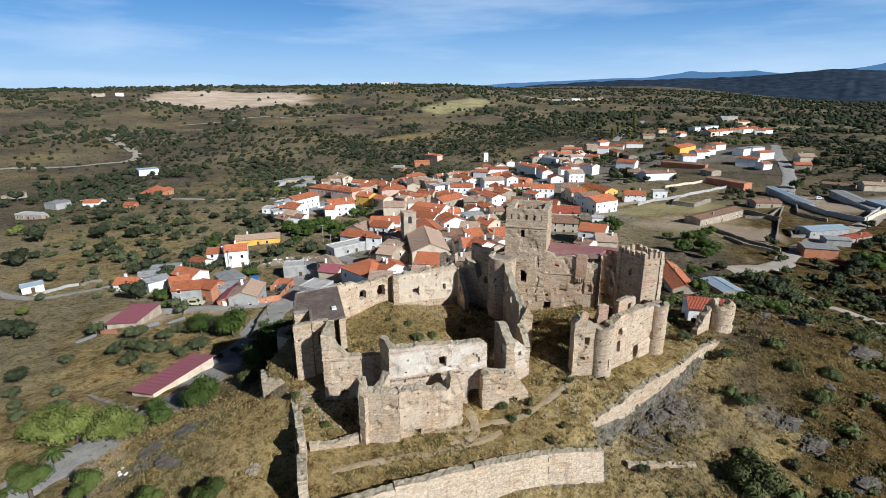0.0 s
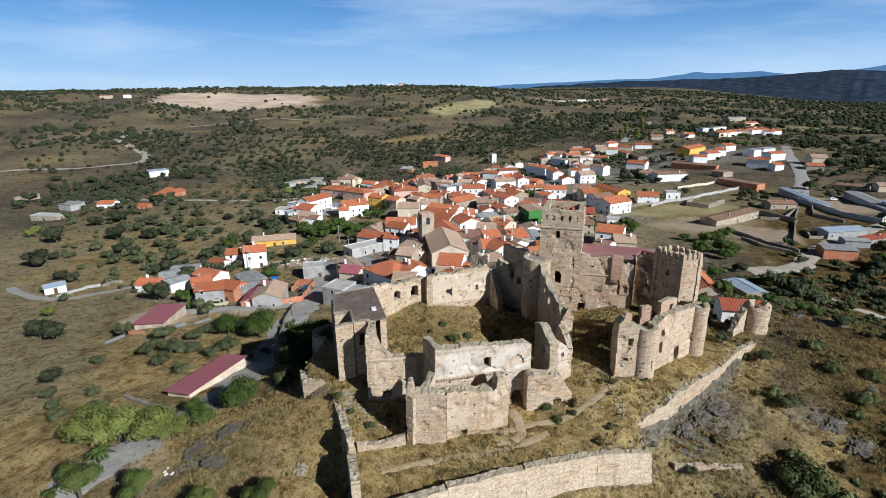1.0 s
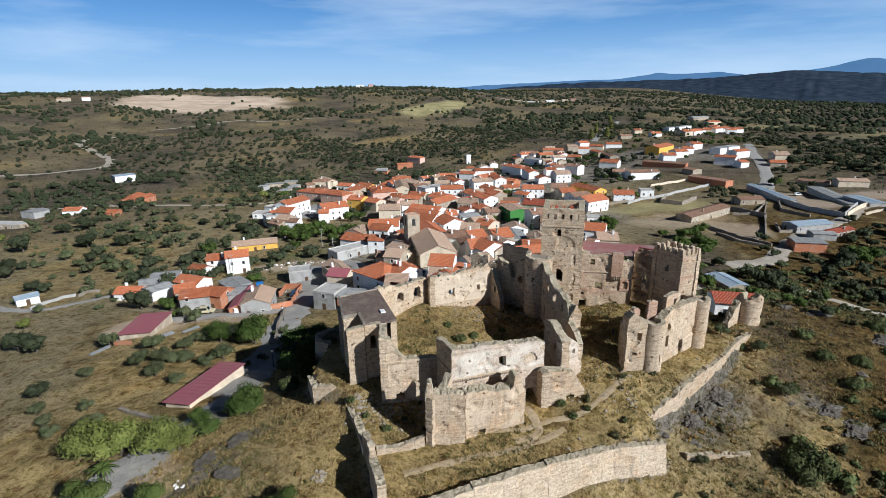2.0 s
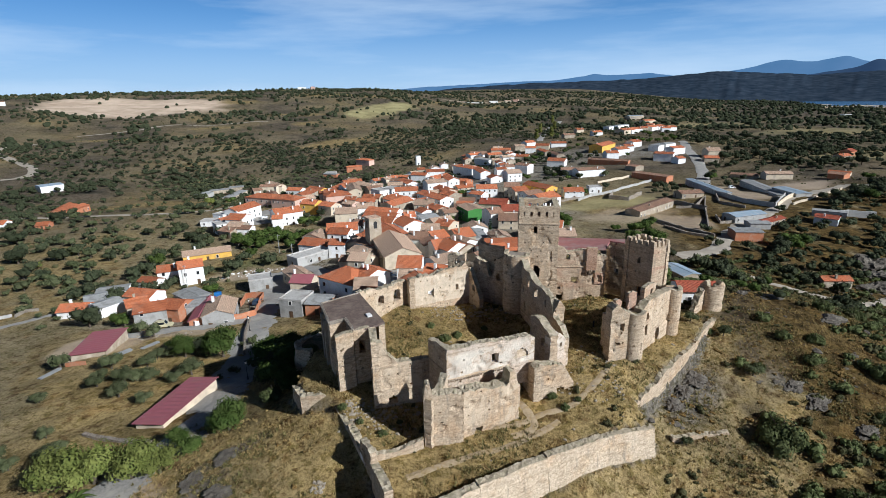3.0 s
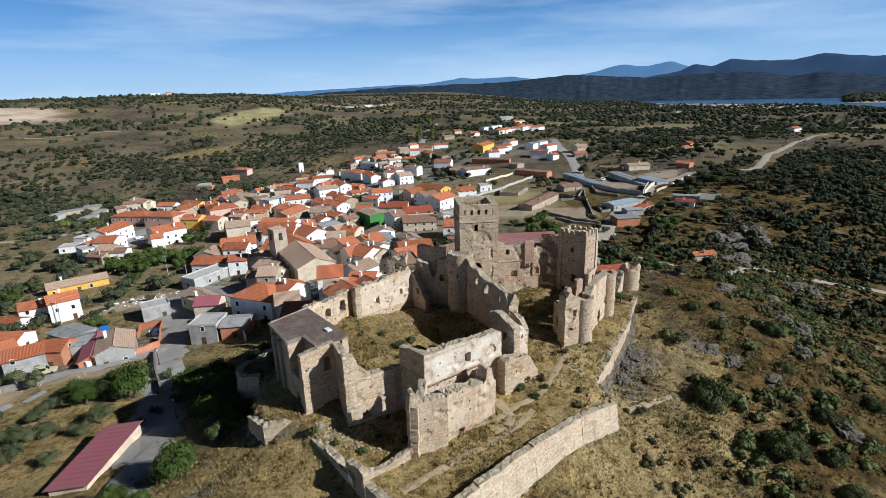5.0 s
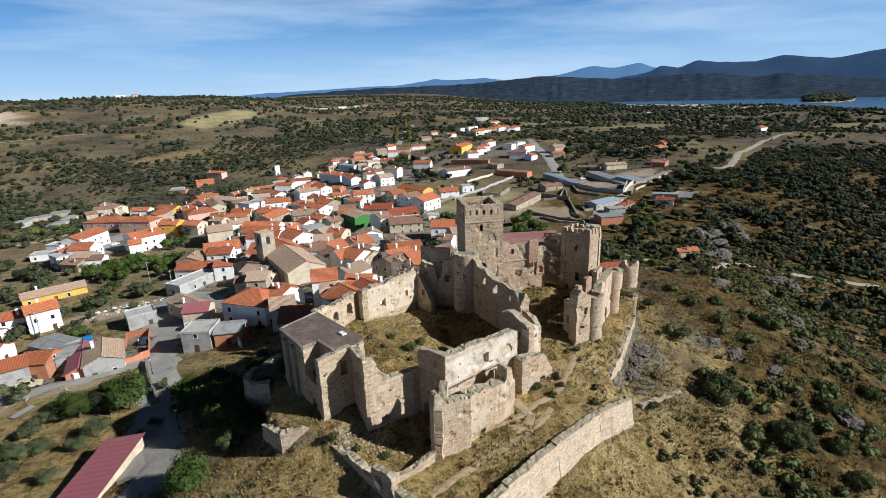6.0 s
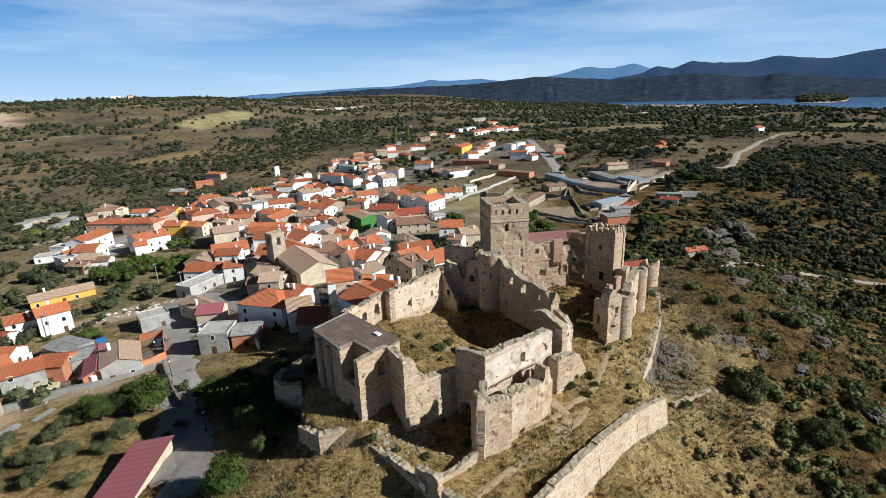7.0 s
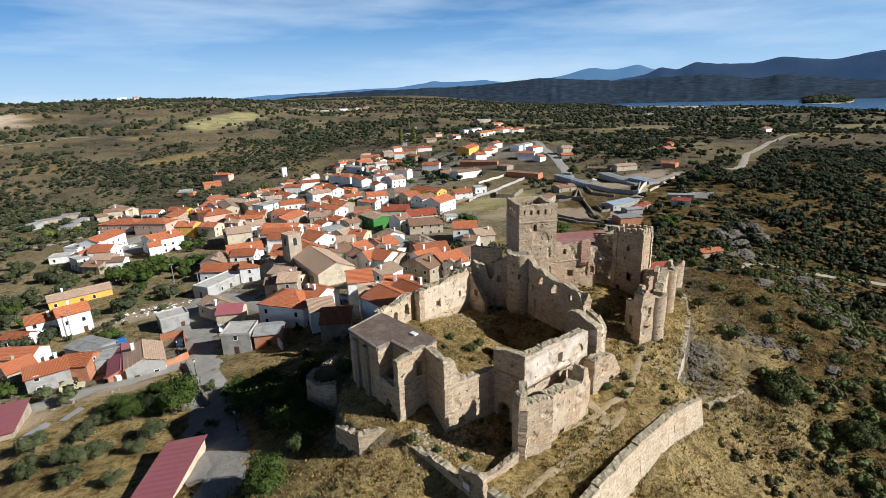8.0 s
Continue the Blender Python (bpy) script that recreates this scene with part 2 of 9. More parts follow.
ROOFS = {
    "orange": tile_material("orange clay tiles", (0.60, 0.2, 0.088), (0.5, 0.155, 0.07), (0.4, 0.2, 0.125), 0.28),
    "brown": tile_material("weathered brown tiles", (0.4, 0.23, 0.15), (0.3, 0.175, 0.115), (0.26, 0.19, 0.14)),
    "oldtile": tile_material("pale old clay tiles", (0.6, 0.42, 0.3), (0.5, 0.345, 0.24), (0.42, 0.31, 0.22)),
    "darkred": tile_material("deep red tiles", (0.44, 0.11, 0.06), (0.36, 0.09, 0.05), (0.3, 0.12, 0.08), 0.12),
    "maroon": plain("maroon sheet metal", (0.34, 0.11, 0.125), (0.29, 0.095, 0.11), 1.0, 0.6, (0.3, 0.12, 0.12), 0.3, 0.05, 0.1),
    "metal": plain("grey fibre cement sheet", (0.33, 0.33, 0.32), (0.27, 0.27, 0.26), 2.0, 0.8, (0.2, 0.19, 0.18), 0.5, 0.15, 0.2),
    "bluemetal": plain("pale blue sheet metal", (0.3, 0.37, 0.43), (0.26, 0.33, 0.39), 1.0, 0.5, (0.4, 0.42, 0.43), 0.4, 0.06, 0.1),
    "flat": plain("flat roof screed", (0.50, 0.48, 0.45), (0.42, 0.40, 0.37), 2.0, 0.9, (0.34, 0.31, 0.28), 0.5, 0.1, 0.2),
}
ROOFS["hip"] = ROOFS["orange"]
ROOF_TERRACE = plain("weathered brown roof deck", (0.17, 0.122, 0.1), (0.1, 0.074, 0.062), 2.2, 0.95, (0.2, 0.155, 0.125), 0.6, 0, 0.7, 6, 0.06)
GLASS_DARK, _gn, _gb = nodes_of("window glass")
_gb.inputs["Base Color"].default_value, _gb.inputs["Roughness"].default_value = (0.02, 0.022, 0.025, 1), 0.08
WOOD_DARK = plain("brown painted wood", (0.12, 0.07, 0.04), (0.08, 0.05, 0.03), 6.0, 0.6)
TRIM_WHITE = plain("white trim", (0.75, 0.73, 0.7), (0.68, 0.66, 0.62), 4.0, 0.8)
DARK_IRON = plain("dark iron", (0.04, 0.04, 0.04), (0.03, 0.03, 0.03), 8.0, 0.5)
RUBBER = plain("tyre rubber", (0.02, 0.02, 0.02), (0.015, 0.015, 0.015), 9.0, 0.8)
ASPHALT = plain("worn grey road", (0.33, 0.315, 0.29), (0.26, 0.245, 0.225), 1.5, 0.95, (0.38, 0.355, 0.31), 0.25, 0, 0.3, 14, 0.02)
DIRT_ROAD = plain("pale dirt track", (0.36, 0.315, 0.255), (0.29, 0.25, 0.2), 0.8, 0.95, (0.42, 0.37, 0.3), 0.2, 0, 0.3, 9, 0.03)
COBBLES = plain("grey stone setts", (0.34, 0.32, 0.29), (0.22, 0.205, 0.185), 3.0, 0.95, (0.38, 0.35, 0.3), 0.4, 0, 0.6, 7, 0.04)
FOOTWAY = plain("trodden pale earth", (0.42, 0.33, 0.215), (0.29, 0.215, 0.125), 2.5, 0.98, (0.33, 0.235, 0.115), 1.2, 0, 0.5, 6, 0.05)
RED_DECK = plain("faded red roof deck", (0.3, 0.13, 0.12), (0.24, 0.1, 0.095), 0.9, 0.9, (0.27, 0.2, 0.18), 0.3, 0, 0.3, 8, 0.03)
ROCK = plain("grey outcrop rock", (0.15, 0.128, 0.104), (0.065, 0.056, 0.046), 2.0, 0.98, (0.2, 0.178, 0.142), 0.9, 0, 1.0, 4.0, 0.2)
RUBBLE = plain("pale rubble stones", (0.36, 0.31, 0.24), (0.24, 0.2, 0.15), 2.0, 0.95, None, 0.6, 0, 0.6, 7.0, 0.06)
BARK = plain("rough bark", (0.12, 0.095, 0.07), (0.07, 0.055, 0.04), 7.0, 0.95, None, 0.5, 0, 0.8, 12, 0.04)


def leaf_material(name, a, b, c):
    m, nt, bs = nodes_of(name)
    geo = nt.nodes.new("ShaderNodeNewGeometry")
    col = blend(nt, geo.outputs["Random Per Island"], a, b)
    col = blend(nt, spread(nt, noise_at(nt, 1.5, 3), 0.42, 0.66), col, c)
    col = vary_by_object(nt, col, 0.25)
    nt.links.new(col, bs.inputs["Base Color"])
    bs.inputs["Roughness"].default_value = 0.7
    bs.inputs["Specular IOR Level"].default_value = 0.04
    return m


LEAVES = {
    "olive": leaf_material("olive leaves", (0.08, 0.092, 0.042), (0.045, 0.056, 0.024), (0.11, 0.118, 0.062)),
    # oak greens slightly greyed as well, a little haze put into the colour
    "oak": leaf_material("holm oak leaves", (0.04, 0.048, 0.025), (0.022, 0.029, 0.015), (0.06, 0.066, 0.036)),
    "green": leaf_material("dense green leaves", (0.055, 0.085, 0.02), (0.03, 0.05, 0.011), (0.085, 0.11, 0.03)),
    "bright": leaf_material("yellowing light leaves", (0.15, 0.17, 0.042), (0.085, 0.105, 0.026), (0.2, 0.21, 0.06)),
    "round": leaf_material("clipped round crown leaves", (0.075, 0.095, 0.025), (0.042, 0.06, 0.016), (0.1, 0.12, 0.035)),
    "poplar": leaf_material("poplar leaves", (0.12, 0.125, 0.032), (0.06, 0.075, 0.02), (0.15, 0.14, 0.04)),
    "cypress": leaf_material("cypress leaves", (0.03, 0.05, 0.018), (0.02, 0.035, 0.012), (0.04, 0.06, 0.02)),
}
SHRUBS = leaf_material("scrub leaves", (0.075, 0.075, 0.034), (0.042, 0.046, 0.02), (0.105, 0.095, 0.046))
BUSH = leaf_material("dark bush leaves", (0.095, 0.112, 0.042), (0.055, 0.068, 0.025), (0.13, 0.145, 0.06))
GREEN_TUFTS = leaf_material("olive-green grass tufts", (0.17, 0.15, 0.055), (0.1, 0.095, 0.038), (0.22, 0.18, 0.075))
TUFTS = leaf_material("dry grass tufts", (0.40, 0.295, 0.13), (0.26, 0.19, 0.085), (0.46, 0.335, 0.14))
HEATH = leaf_material("brown dry brush", (0.14, 0.09, 0.034), (0.085, 0.062, 0.027), (0.2, 0.125, 0.044))
WATER, _wn, _wb = nodes_of("lake water")
_wb.inputs["Base Color"].default_value, _wb.inputs["Roughness"].default_value = (0.03, 0.09, 0.17, 1), 0.25


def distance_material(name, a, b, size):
    """A plain backdrop of far wooded hills, haze blue mixed into the base colours."""
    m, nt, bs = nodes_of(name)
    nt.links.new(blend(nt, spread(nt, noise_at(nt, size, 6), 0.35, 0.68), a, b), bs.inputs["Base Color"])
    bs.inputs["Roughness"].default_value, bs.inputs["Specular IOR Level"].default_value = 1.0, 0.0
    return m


def haze_glow_material(name, a, b):
    """A plain backdrop of mountains; the blue of the haze is painted on as a glow."""
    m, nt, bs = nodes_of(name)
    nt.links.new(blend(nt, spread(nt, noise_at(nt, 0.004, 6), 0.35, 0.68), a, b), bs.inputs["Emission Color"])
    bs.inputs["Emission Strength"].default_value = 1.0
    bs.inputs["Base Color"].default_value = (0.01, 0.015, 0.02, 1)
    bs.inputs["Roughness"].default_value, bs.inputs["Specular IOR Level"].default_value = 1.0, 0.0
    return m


def ground_material():
    m, nt, bs = nodes_of("dry hill ground")

    def attr(name):
        a = nt.nodes.new("ShaderNodeAttribute")
        a.attribute_name = name
        return a.outputs["Fac"]

    earth = blend(nt, spread(nt, noise_at(nt, 0.12, 6), 0.35, 0.65), (0.37, 0.3, 0.18), (0.26, 0.215, 0.12))
    grass = blend(nt, spread(nt, noise_at(nt, 0.3, 6, 0.65), 0.35, 0.65), (0.49, 0.36, 0.16), (0.32, 0.235, 0.105))
    grass = blend(nt, spread(nt, noise_at(nt, 0.09, 4), 0.5, 0.62, 0, 0.85), grass, (0.18, 0.135, 0.06))
    c = blend(nt, attr("dry"), earth, grass)
    # scrub browns leaned towards grey-blue, in place of haze over distance
    scrub = blend(nt, spread(nt, noise_at(nt, 0.05, 7, 0.7), 0.42, 0.6), (0.162, 0.132, 0.1), (0.075, 0.069, 0.052))
    scrub = blend(nt, spread(nt, noise_at(nt, 0.011, 6, 0.7), 0.52, 0.64, 0.0, 0.8), scrub, (0.225, 0.185, 0.13))
    c = blend(nt, attr("scrub"), c, scrub)
    c = blend(nt, attr("meadow"), c, (0.1, 0.16, 0.04))
    c = blend(nt, attr("paved"), c, blend(nt, spread(nt, noise_at(nt, 0.15, 6), 0.4, 0.62), (0.36, 0.335, 0.3), (0.25, 0.225, 0.19)))
    rock = blend(nt, spread(nt, noise_at(nt, 0.9, 6, 0.7), 0.4, 0.6), (0.13, 0.115, 0.095), (0.25, 0.22, 0.18))
    c = blend(nt, attr("rock"), c, rock)
    heath = blend(nt, spread(nt, noise_at(nt, 0.35, 6, 0.7), 0.42, 0.6), (0.08, 0.056, 0.024), (0.2, 0.136, 0.052))
    c = blend(nt, attr("heath"), c, heath)
    # mottling of the close ground: brown heath, olive weeds, gold stalks
    c = blend(nt, spread(nt, noise_at(nt, 0.75, 6, 0.7), 0.53, 0.58, 0.0, 0.75), c, blend(nt, 1.0, c, (0.5, 0.5, 0.34), "MULTIPLY"))
    c = blend(nt, spread(nt, noise_at(nt, 0.42, 7, 0.72), 0.54, 0.6, 0.0, 0.8), c, blend(nt, 1.0, c, (0.42, 0.34, 0.3), "MULTIPLY"))
    clod = noise_at(nt, 0.55, 8, 0.72)
    c = blend(nt, spread(nt, clod, 0.54, 0.62, 0.0, 0.7), c, blend(nt, 1.0, c, (0.5, 0.52, 0.42), "MULTIPLY"))
    c = blend(nt, spread(nt, noise_at(nt, 0.2, 5, 0.6), 0.56, 0.7, 0.0, 0.5), c, blend(nt, 1.0, c, (1.05, 0.82, 0.6), "MULTIPLY"))
    fine = noise_at(nt, 2.6, 7, 0.8)
    c = blend(nt, spread(nt, fine, 0.46, 0.62, 0.0, 0.85), c, blend(nt, 1.0, c, (0.36, 0.34, 0.3), "MULTIPLY"))
    worked = blend(nt, spread(nt, noise_at(nt, 0.016, 7, 0.65), 0.42, 0.58), (0.62, 0.49, 0.37), (0.47, 0.36, 0.265))
    worked = blend(nt, spread(nt, noise_at(nt, 0.05, 5, 0.6, stretch=(0.3, 1, 1)), 0.56, 0.66, 0.0, 0.6), worked, (0.3, 0.225, 0.15))
    c = blend(nt, attr("soil"), c, worked)
    stubble = blend(nt, spread(nt, noise_at(nt, 0.04, 6, 0.65), 0.42, 0.6), (0.4, 0.35, 0.175), (0.27, 0.235, 0.115))
    c = blend(nt, attr("field"), c, stubble)
    nt.links.new(c, bs.inputs["Base Color"])
    bs.inputs["Roughness"].default_value, bs.inputs["Specular IOR Level"].default_value = 1.0, 0.05
    relief(nt, bs, fine, 0.8, 0.35)
    return m


GROUND = ground_material()


# ---- lie of the land: soft landforms, the walled castle terrace, far slopes ----
LANDFORMS = []


def land(x, y, reach, rise):
    LANDFORMS.append((x, y, reach, rise))


land(-85, 40, 24, 2.0)
land(-85, 68, 24, 1.2)
land(-85, 96, 24, 4.0)
land(-85, 122, 24, -3.9)
land(-57, 40, 24, 4.6)
land(-57, 68, 24, -3.9)
land(-57, 96, 24, -3.4)
land(-57, 122, 24, 3.3)
land(-29, 40, 24, 3.2)
land(-29, 68, 24, 14.6)
land(-29, 96, 24, -0.2)
land(-29, 122, 24, 2.4)
land(-1, 40, 24, 0.0)
land(-1, 68, 24, 4.6)
land(-1, 96, 24, 4.3)
land(-1, 122, 24, -3.5)
land(27, 40, 24, 2.6)
land(27, 68, 24, 2.2)
land(27, 96, 24, 7.6)
land(27, 122, 24, 2.3)
land(55, 40, 24, 6.2)
land(55, 68, 24, 5.3)
land(55, 96, 24, 8.7)
land(55, 122, 24, 4.7)
land(-420, 0, 95, 1.9)
land(-420, 140, 95, 2.3)
land(-420, 280, 95, -9.9)
land(-420, 420, 95, -0.0)
land(-420, 560, 95, -14.8)
land(-280, 0, 95, 4.7)
land(-280, 140, 95, -0.2)
land(-280, 280, 95, 2.5)
land(-280, 420, 95, -9.8)
land(-280, 560, 95, -9.3)
land(-140, 0, 95, 13.4)
land(-140, 140, 95, -6.6)
land(-140, 280, 95, 3.7)
land(-140, 420, 95, -8.1)
land(-140, 560, 95, -9.1)
land(0, 0, 95, -2.1)
land(0, 140, 95, 16.2)
land(0, 280, 95, -6.5)
land(0, 420, 95, 8.5)
land(0, 560, 95, -6.5)
land(140, 0, 95, -13.7)
land(140, 140, 95, -8.0)
land(140, 280, 95, 7.9)
land(140, 420, 95, -8.8)
land(140, 560, 95, 11.4)
land(280, 0, 95, -0.6)
land(280, 140, 95, -12.9)
land(280, 280, 95, 12.2)
land(280, 420, 95, -0.1)
land(280, 560, 95, 4.8)
land(420, 0, 95, -2.4)
land(420, 140, 95, -18.1)
land(420, 280, 95, -4.7)
land(420, 420, 95, 0.3)
land(420, 560, 95, -1.6)

# the walled terrace of the castle (corners in plan, anticlockwise)
TERRACE = [(-23.5, 38.5), (-18.8, 42.0), (-11.2, 47.3), (-3.2, 52.2), (3.0, 55.2), (2.0, 58.6), (13.6, 73.4), (17.4, 80.0), (12, 90), (-6, 96), (-24, 92), (-42, 73), (-47, 64), (-46.7, 57.6), (-43.9, 54.2), (-39.5, 53.5), (-31.6, 43.2), (-28, 38)]


def terrace_depth(x, y):
    """Signed distance inside the terrace's outline."""
    best = np.full(np.shape(x), 1e9)
    inside = np.zeros(np.shape(x), bool)
    for (ax, ay), (bx, by) in zip(TERRACE, TERRACE[1:] + TERRACE[:1]):
        ex, ey = bx - ax, by - ay
        u = np.clip(((x - ax) * ex + (y - ay) * ey) / (ex * ex + ey * ey), 0, 1)
        best = np.minimum(best, np.hypot(x - ax - u * ex, y - ay - u * ey))
        if ey != 0:
            inside ^= ((ay > y) != (by > y)) & (x < ex * (y - ay) / ey + ax)
    return np.where(inside, best, -best)


def ramp(a, b, v):
    u = np.clip((v - a) / (b - a), 0, 1)
    return u * u * (3 - 2 * u)


def waves(x, y, size, seed):
    """Cheap smooth unevenness between about -1 and 1."""
    total = np.zeros(np.shape(x))
    for k in range(5):
        a = seed * 1.7 + k * 2.4
        f = 6.283 / size * (0.6 + 0.45 * k)
        total = total + np.sin(f * (x * math.cos(a) + y * math.sin(a)) + seed * 3.1 + k) / (1 + 0.5 * k)
    return total / 2.2


def ground_at(x, y):
    x, y = np.asarray(x, float), np.asarray(y, float)
    low = np.full(x.shape, -26.0)
    for cx, cy, reach, rise in LANDFORMS:
        low = low + rise * np.exp(-((x - cx) ** 2 + (y - cy) ** 2) / (2 * reach * reach))
    # the far country: a long rise in the north-west, a basin with a lake in the north-east
    r = np.hypot(x, y - 40)
    az = np.degrees(np.arctan2(x, y - 40))
    west = np.interp(r, [0, 600, 1000, 1500, 1900, 2600, 5000], [-40, -44, -12, 36, 50, 46, 30])
    crest = np.interp(az, [-180, -90, -60, -44, -26, -10, 0, 180], [0.9, 0.9, 0.9, 1.0, 1.1, 0.95, 0.9, 0.9])
    west = np.where(west > 0, west * crest, west)
    east = np.interp(r, [0, 600, 1000, 1500, 2000, 2500, 2800, 5000], [-24, -20, -24, -30, -34, -37, -46, -46])
    mid = np.interp(r, [0, 600, 1000, 1500, 2200, 3200, 5000], [-30, -27, -25, -6, 30, 44, 40])
    east = east + 16 * ramp(1300, 2200, r) * (1 - ramp(23, 29, az))
    k1, k2 = ramp(-16, -2, az), ramp(2, 22, az)
    far = west * (1 - k1) + (mid * (1 - k2) + east * k2) * k1
    far = far + waves(x, y, 420, 2) * 5 * ramp(600, 1100, r) * (1 - ramp(1500, 2300, r) * k2)
    # the reservoir's bed and its headland
    shore = np.interp(az, [26, 28, 31.4, 42, 50, 60, 75], [3300, 2900, 2500, 2080, 1580, 1400, 1300])
    bed = ramp(-30, 90, r - shore + 40 * waves(x, y, 300, 6)) * ramp(26.5, 28, az)
    headland = np.exp(-(((az - 45.2) / 2.0) ** 4) - ((r - 2750) / 430) ** 4)
    far = far * (1 - bed) + (-46 + 24 * headland) * bed
    blend = ramp(430, 760, r)
    low = low * (1 - blend) + far * blend
    rough = 0.35 * waves(x, y, 17, 1) + 0.14 * waves(x, y, 4.1, 5) + 1.5 * waves(x, y, 95, 3) * ramp(150, 400, r)
    low = low + rough
    # terrace
    top = np.interp(y, [36, 48, 56, 64, 72, 80, 96], [-2.2, -1.4, -0.2, 1.0, 1.7, 2.2, 2.5])
    top = top + 2.6 * np.exp(-((x + 3) ** 2 + (y - 70) ** 2) / 90.0) + 1.8 * np.exp(-((x + 37) ** 2 + (y - 77) ** 2) / 60.0)
    top = top + 2.0 * np.exp(-((x - 0) ** 2 + (y - 82) ** 2) / 60.0) + 1.6 * np.exp(-((x + 39) ** 2 + (y - 58) ** 2) / 60.0)
    top = top - 1.6 * ramp(-1, 5, x) * (1 - ramp(58, 66, y))
    top = top - 2.2 * np.exp(-((x + 18.5) ** 2 + (y - 69) ** 2) / 45.0)
    top = top + 0.12 * waves(x, y, 9, 7) + 0.08 * waves(x, y, 3.3, 4)
    k = ramp(-0.9, 0.5, terrace_depth(x, y))
    return low * (1 - k) + top * k


def ground_z(x, y):
    return float(ground_at(np.array([x]), np.array([y]))[0])


# ---- building helpers ----
def as_mesh(name, verts, faces, material, uvs=None, smooth=False):
    me = bpy.data.meshes.new(name)
    me.from_pydata(verts, [], faces)
    if uvs is not None:
        layer = me.uv_layers.new(name="run")
        idx = np.zeros(len(me.loops), np.int32)
        me.loops.foreach_get("vertex_index", idx)
        layer.data.foreach_set("uv", np.asarray(uvs, np.float32)[idx].ravel())
    if material:
        me.materials.append(material)
    if smooth:
        me.polygons.foreach_set("use_smooth", [True] * len(me.polygons))
    me.update()
    return me


def from_bm(name, bm, material):
    me = bpy.data.meshes.new(name)
    bm.to_mesh(me)
    bm.free()
    me.materials.append(material)
    return me


def part(name, shape, material, parent, label=""):
    """Links a bmesh or a mesh as one object under a thing or a part."""
    me = shape if isinstance(shape, bpy.types.Mesh) else from_bm(name, shape, material)
    ob = new(name, me)
    ob.parent = parent
    return tagged(ob, label)


def thing(name, x, y, z, rz, label, category, group="", kind=""):
    root = new(name)
    root.empty_display_size = 0.5
    root.matrix_basis = pose(x, y, z, 0, 0, rz)
    return tagged(root, label, category, group, kind)


def add_box(bm, x0, x1, y0, y1, z0, z1, bevel=0.0):
    vs = [bm.verts.new(p) for p in ((x0, y0, z0), (x1, y0, z0), (x1, y1, z0), (x0, y1, z0), (x0, y0, z1), (x1, y0, z1), (x1, y1, z1), (x0, y1, z1))]
    fs = [bm.faces.new([vs[i] for i in q]) for q in ((3, 2, 1, 0), (4, 5, 6, 7), (0, 1, 5, 4), (1, 2, 6, 5), (2, 3, 7, 6), (3, 0, 4, 7))]
    if bevel:
        edges = list({e for f in fs for e in f.edges})
        bmesh.ops.bevel(bm, geom=edges, offset=bevel, segments=1, affect="EDGES")


def box(x0, x1, y0, y1, z0, z1, bevel=0.0):
    bm = bmesh.new()
    add_box(bm, x0, x1, y0, y1, z0, z1, bevel)
    return bm


def tube(r0, r1, z0, z1, n=10):
    bm = bmesh.new()
    bmesh.ops.create_cone(bm, cap_ends=True, segments=n, radius1=r0, radius2=r1, depth=z1 - z0, matrix=Matrix.Translation((0, 0, (z0 + z1) / 2)))
    return bm


# ---- the ground: one sheet out to the horizon ----
def blob(x, y, cx, cy, rx, ry, turn, soft=0.25):
    c, s = math.cos(radians(turn)), math.sin(radians(turn))
    u, v = ((x - cx) * c + (y - cy) * s) / rx, (-(x - cx) * s + (y - cy) * c) / ry
    d = np.hypot(u, v) + 0.16 * waves(x, y, 0.7 * rx, 6)
    return 1 - ramp(1 - soft, 1 + soft, d)


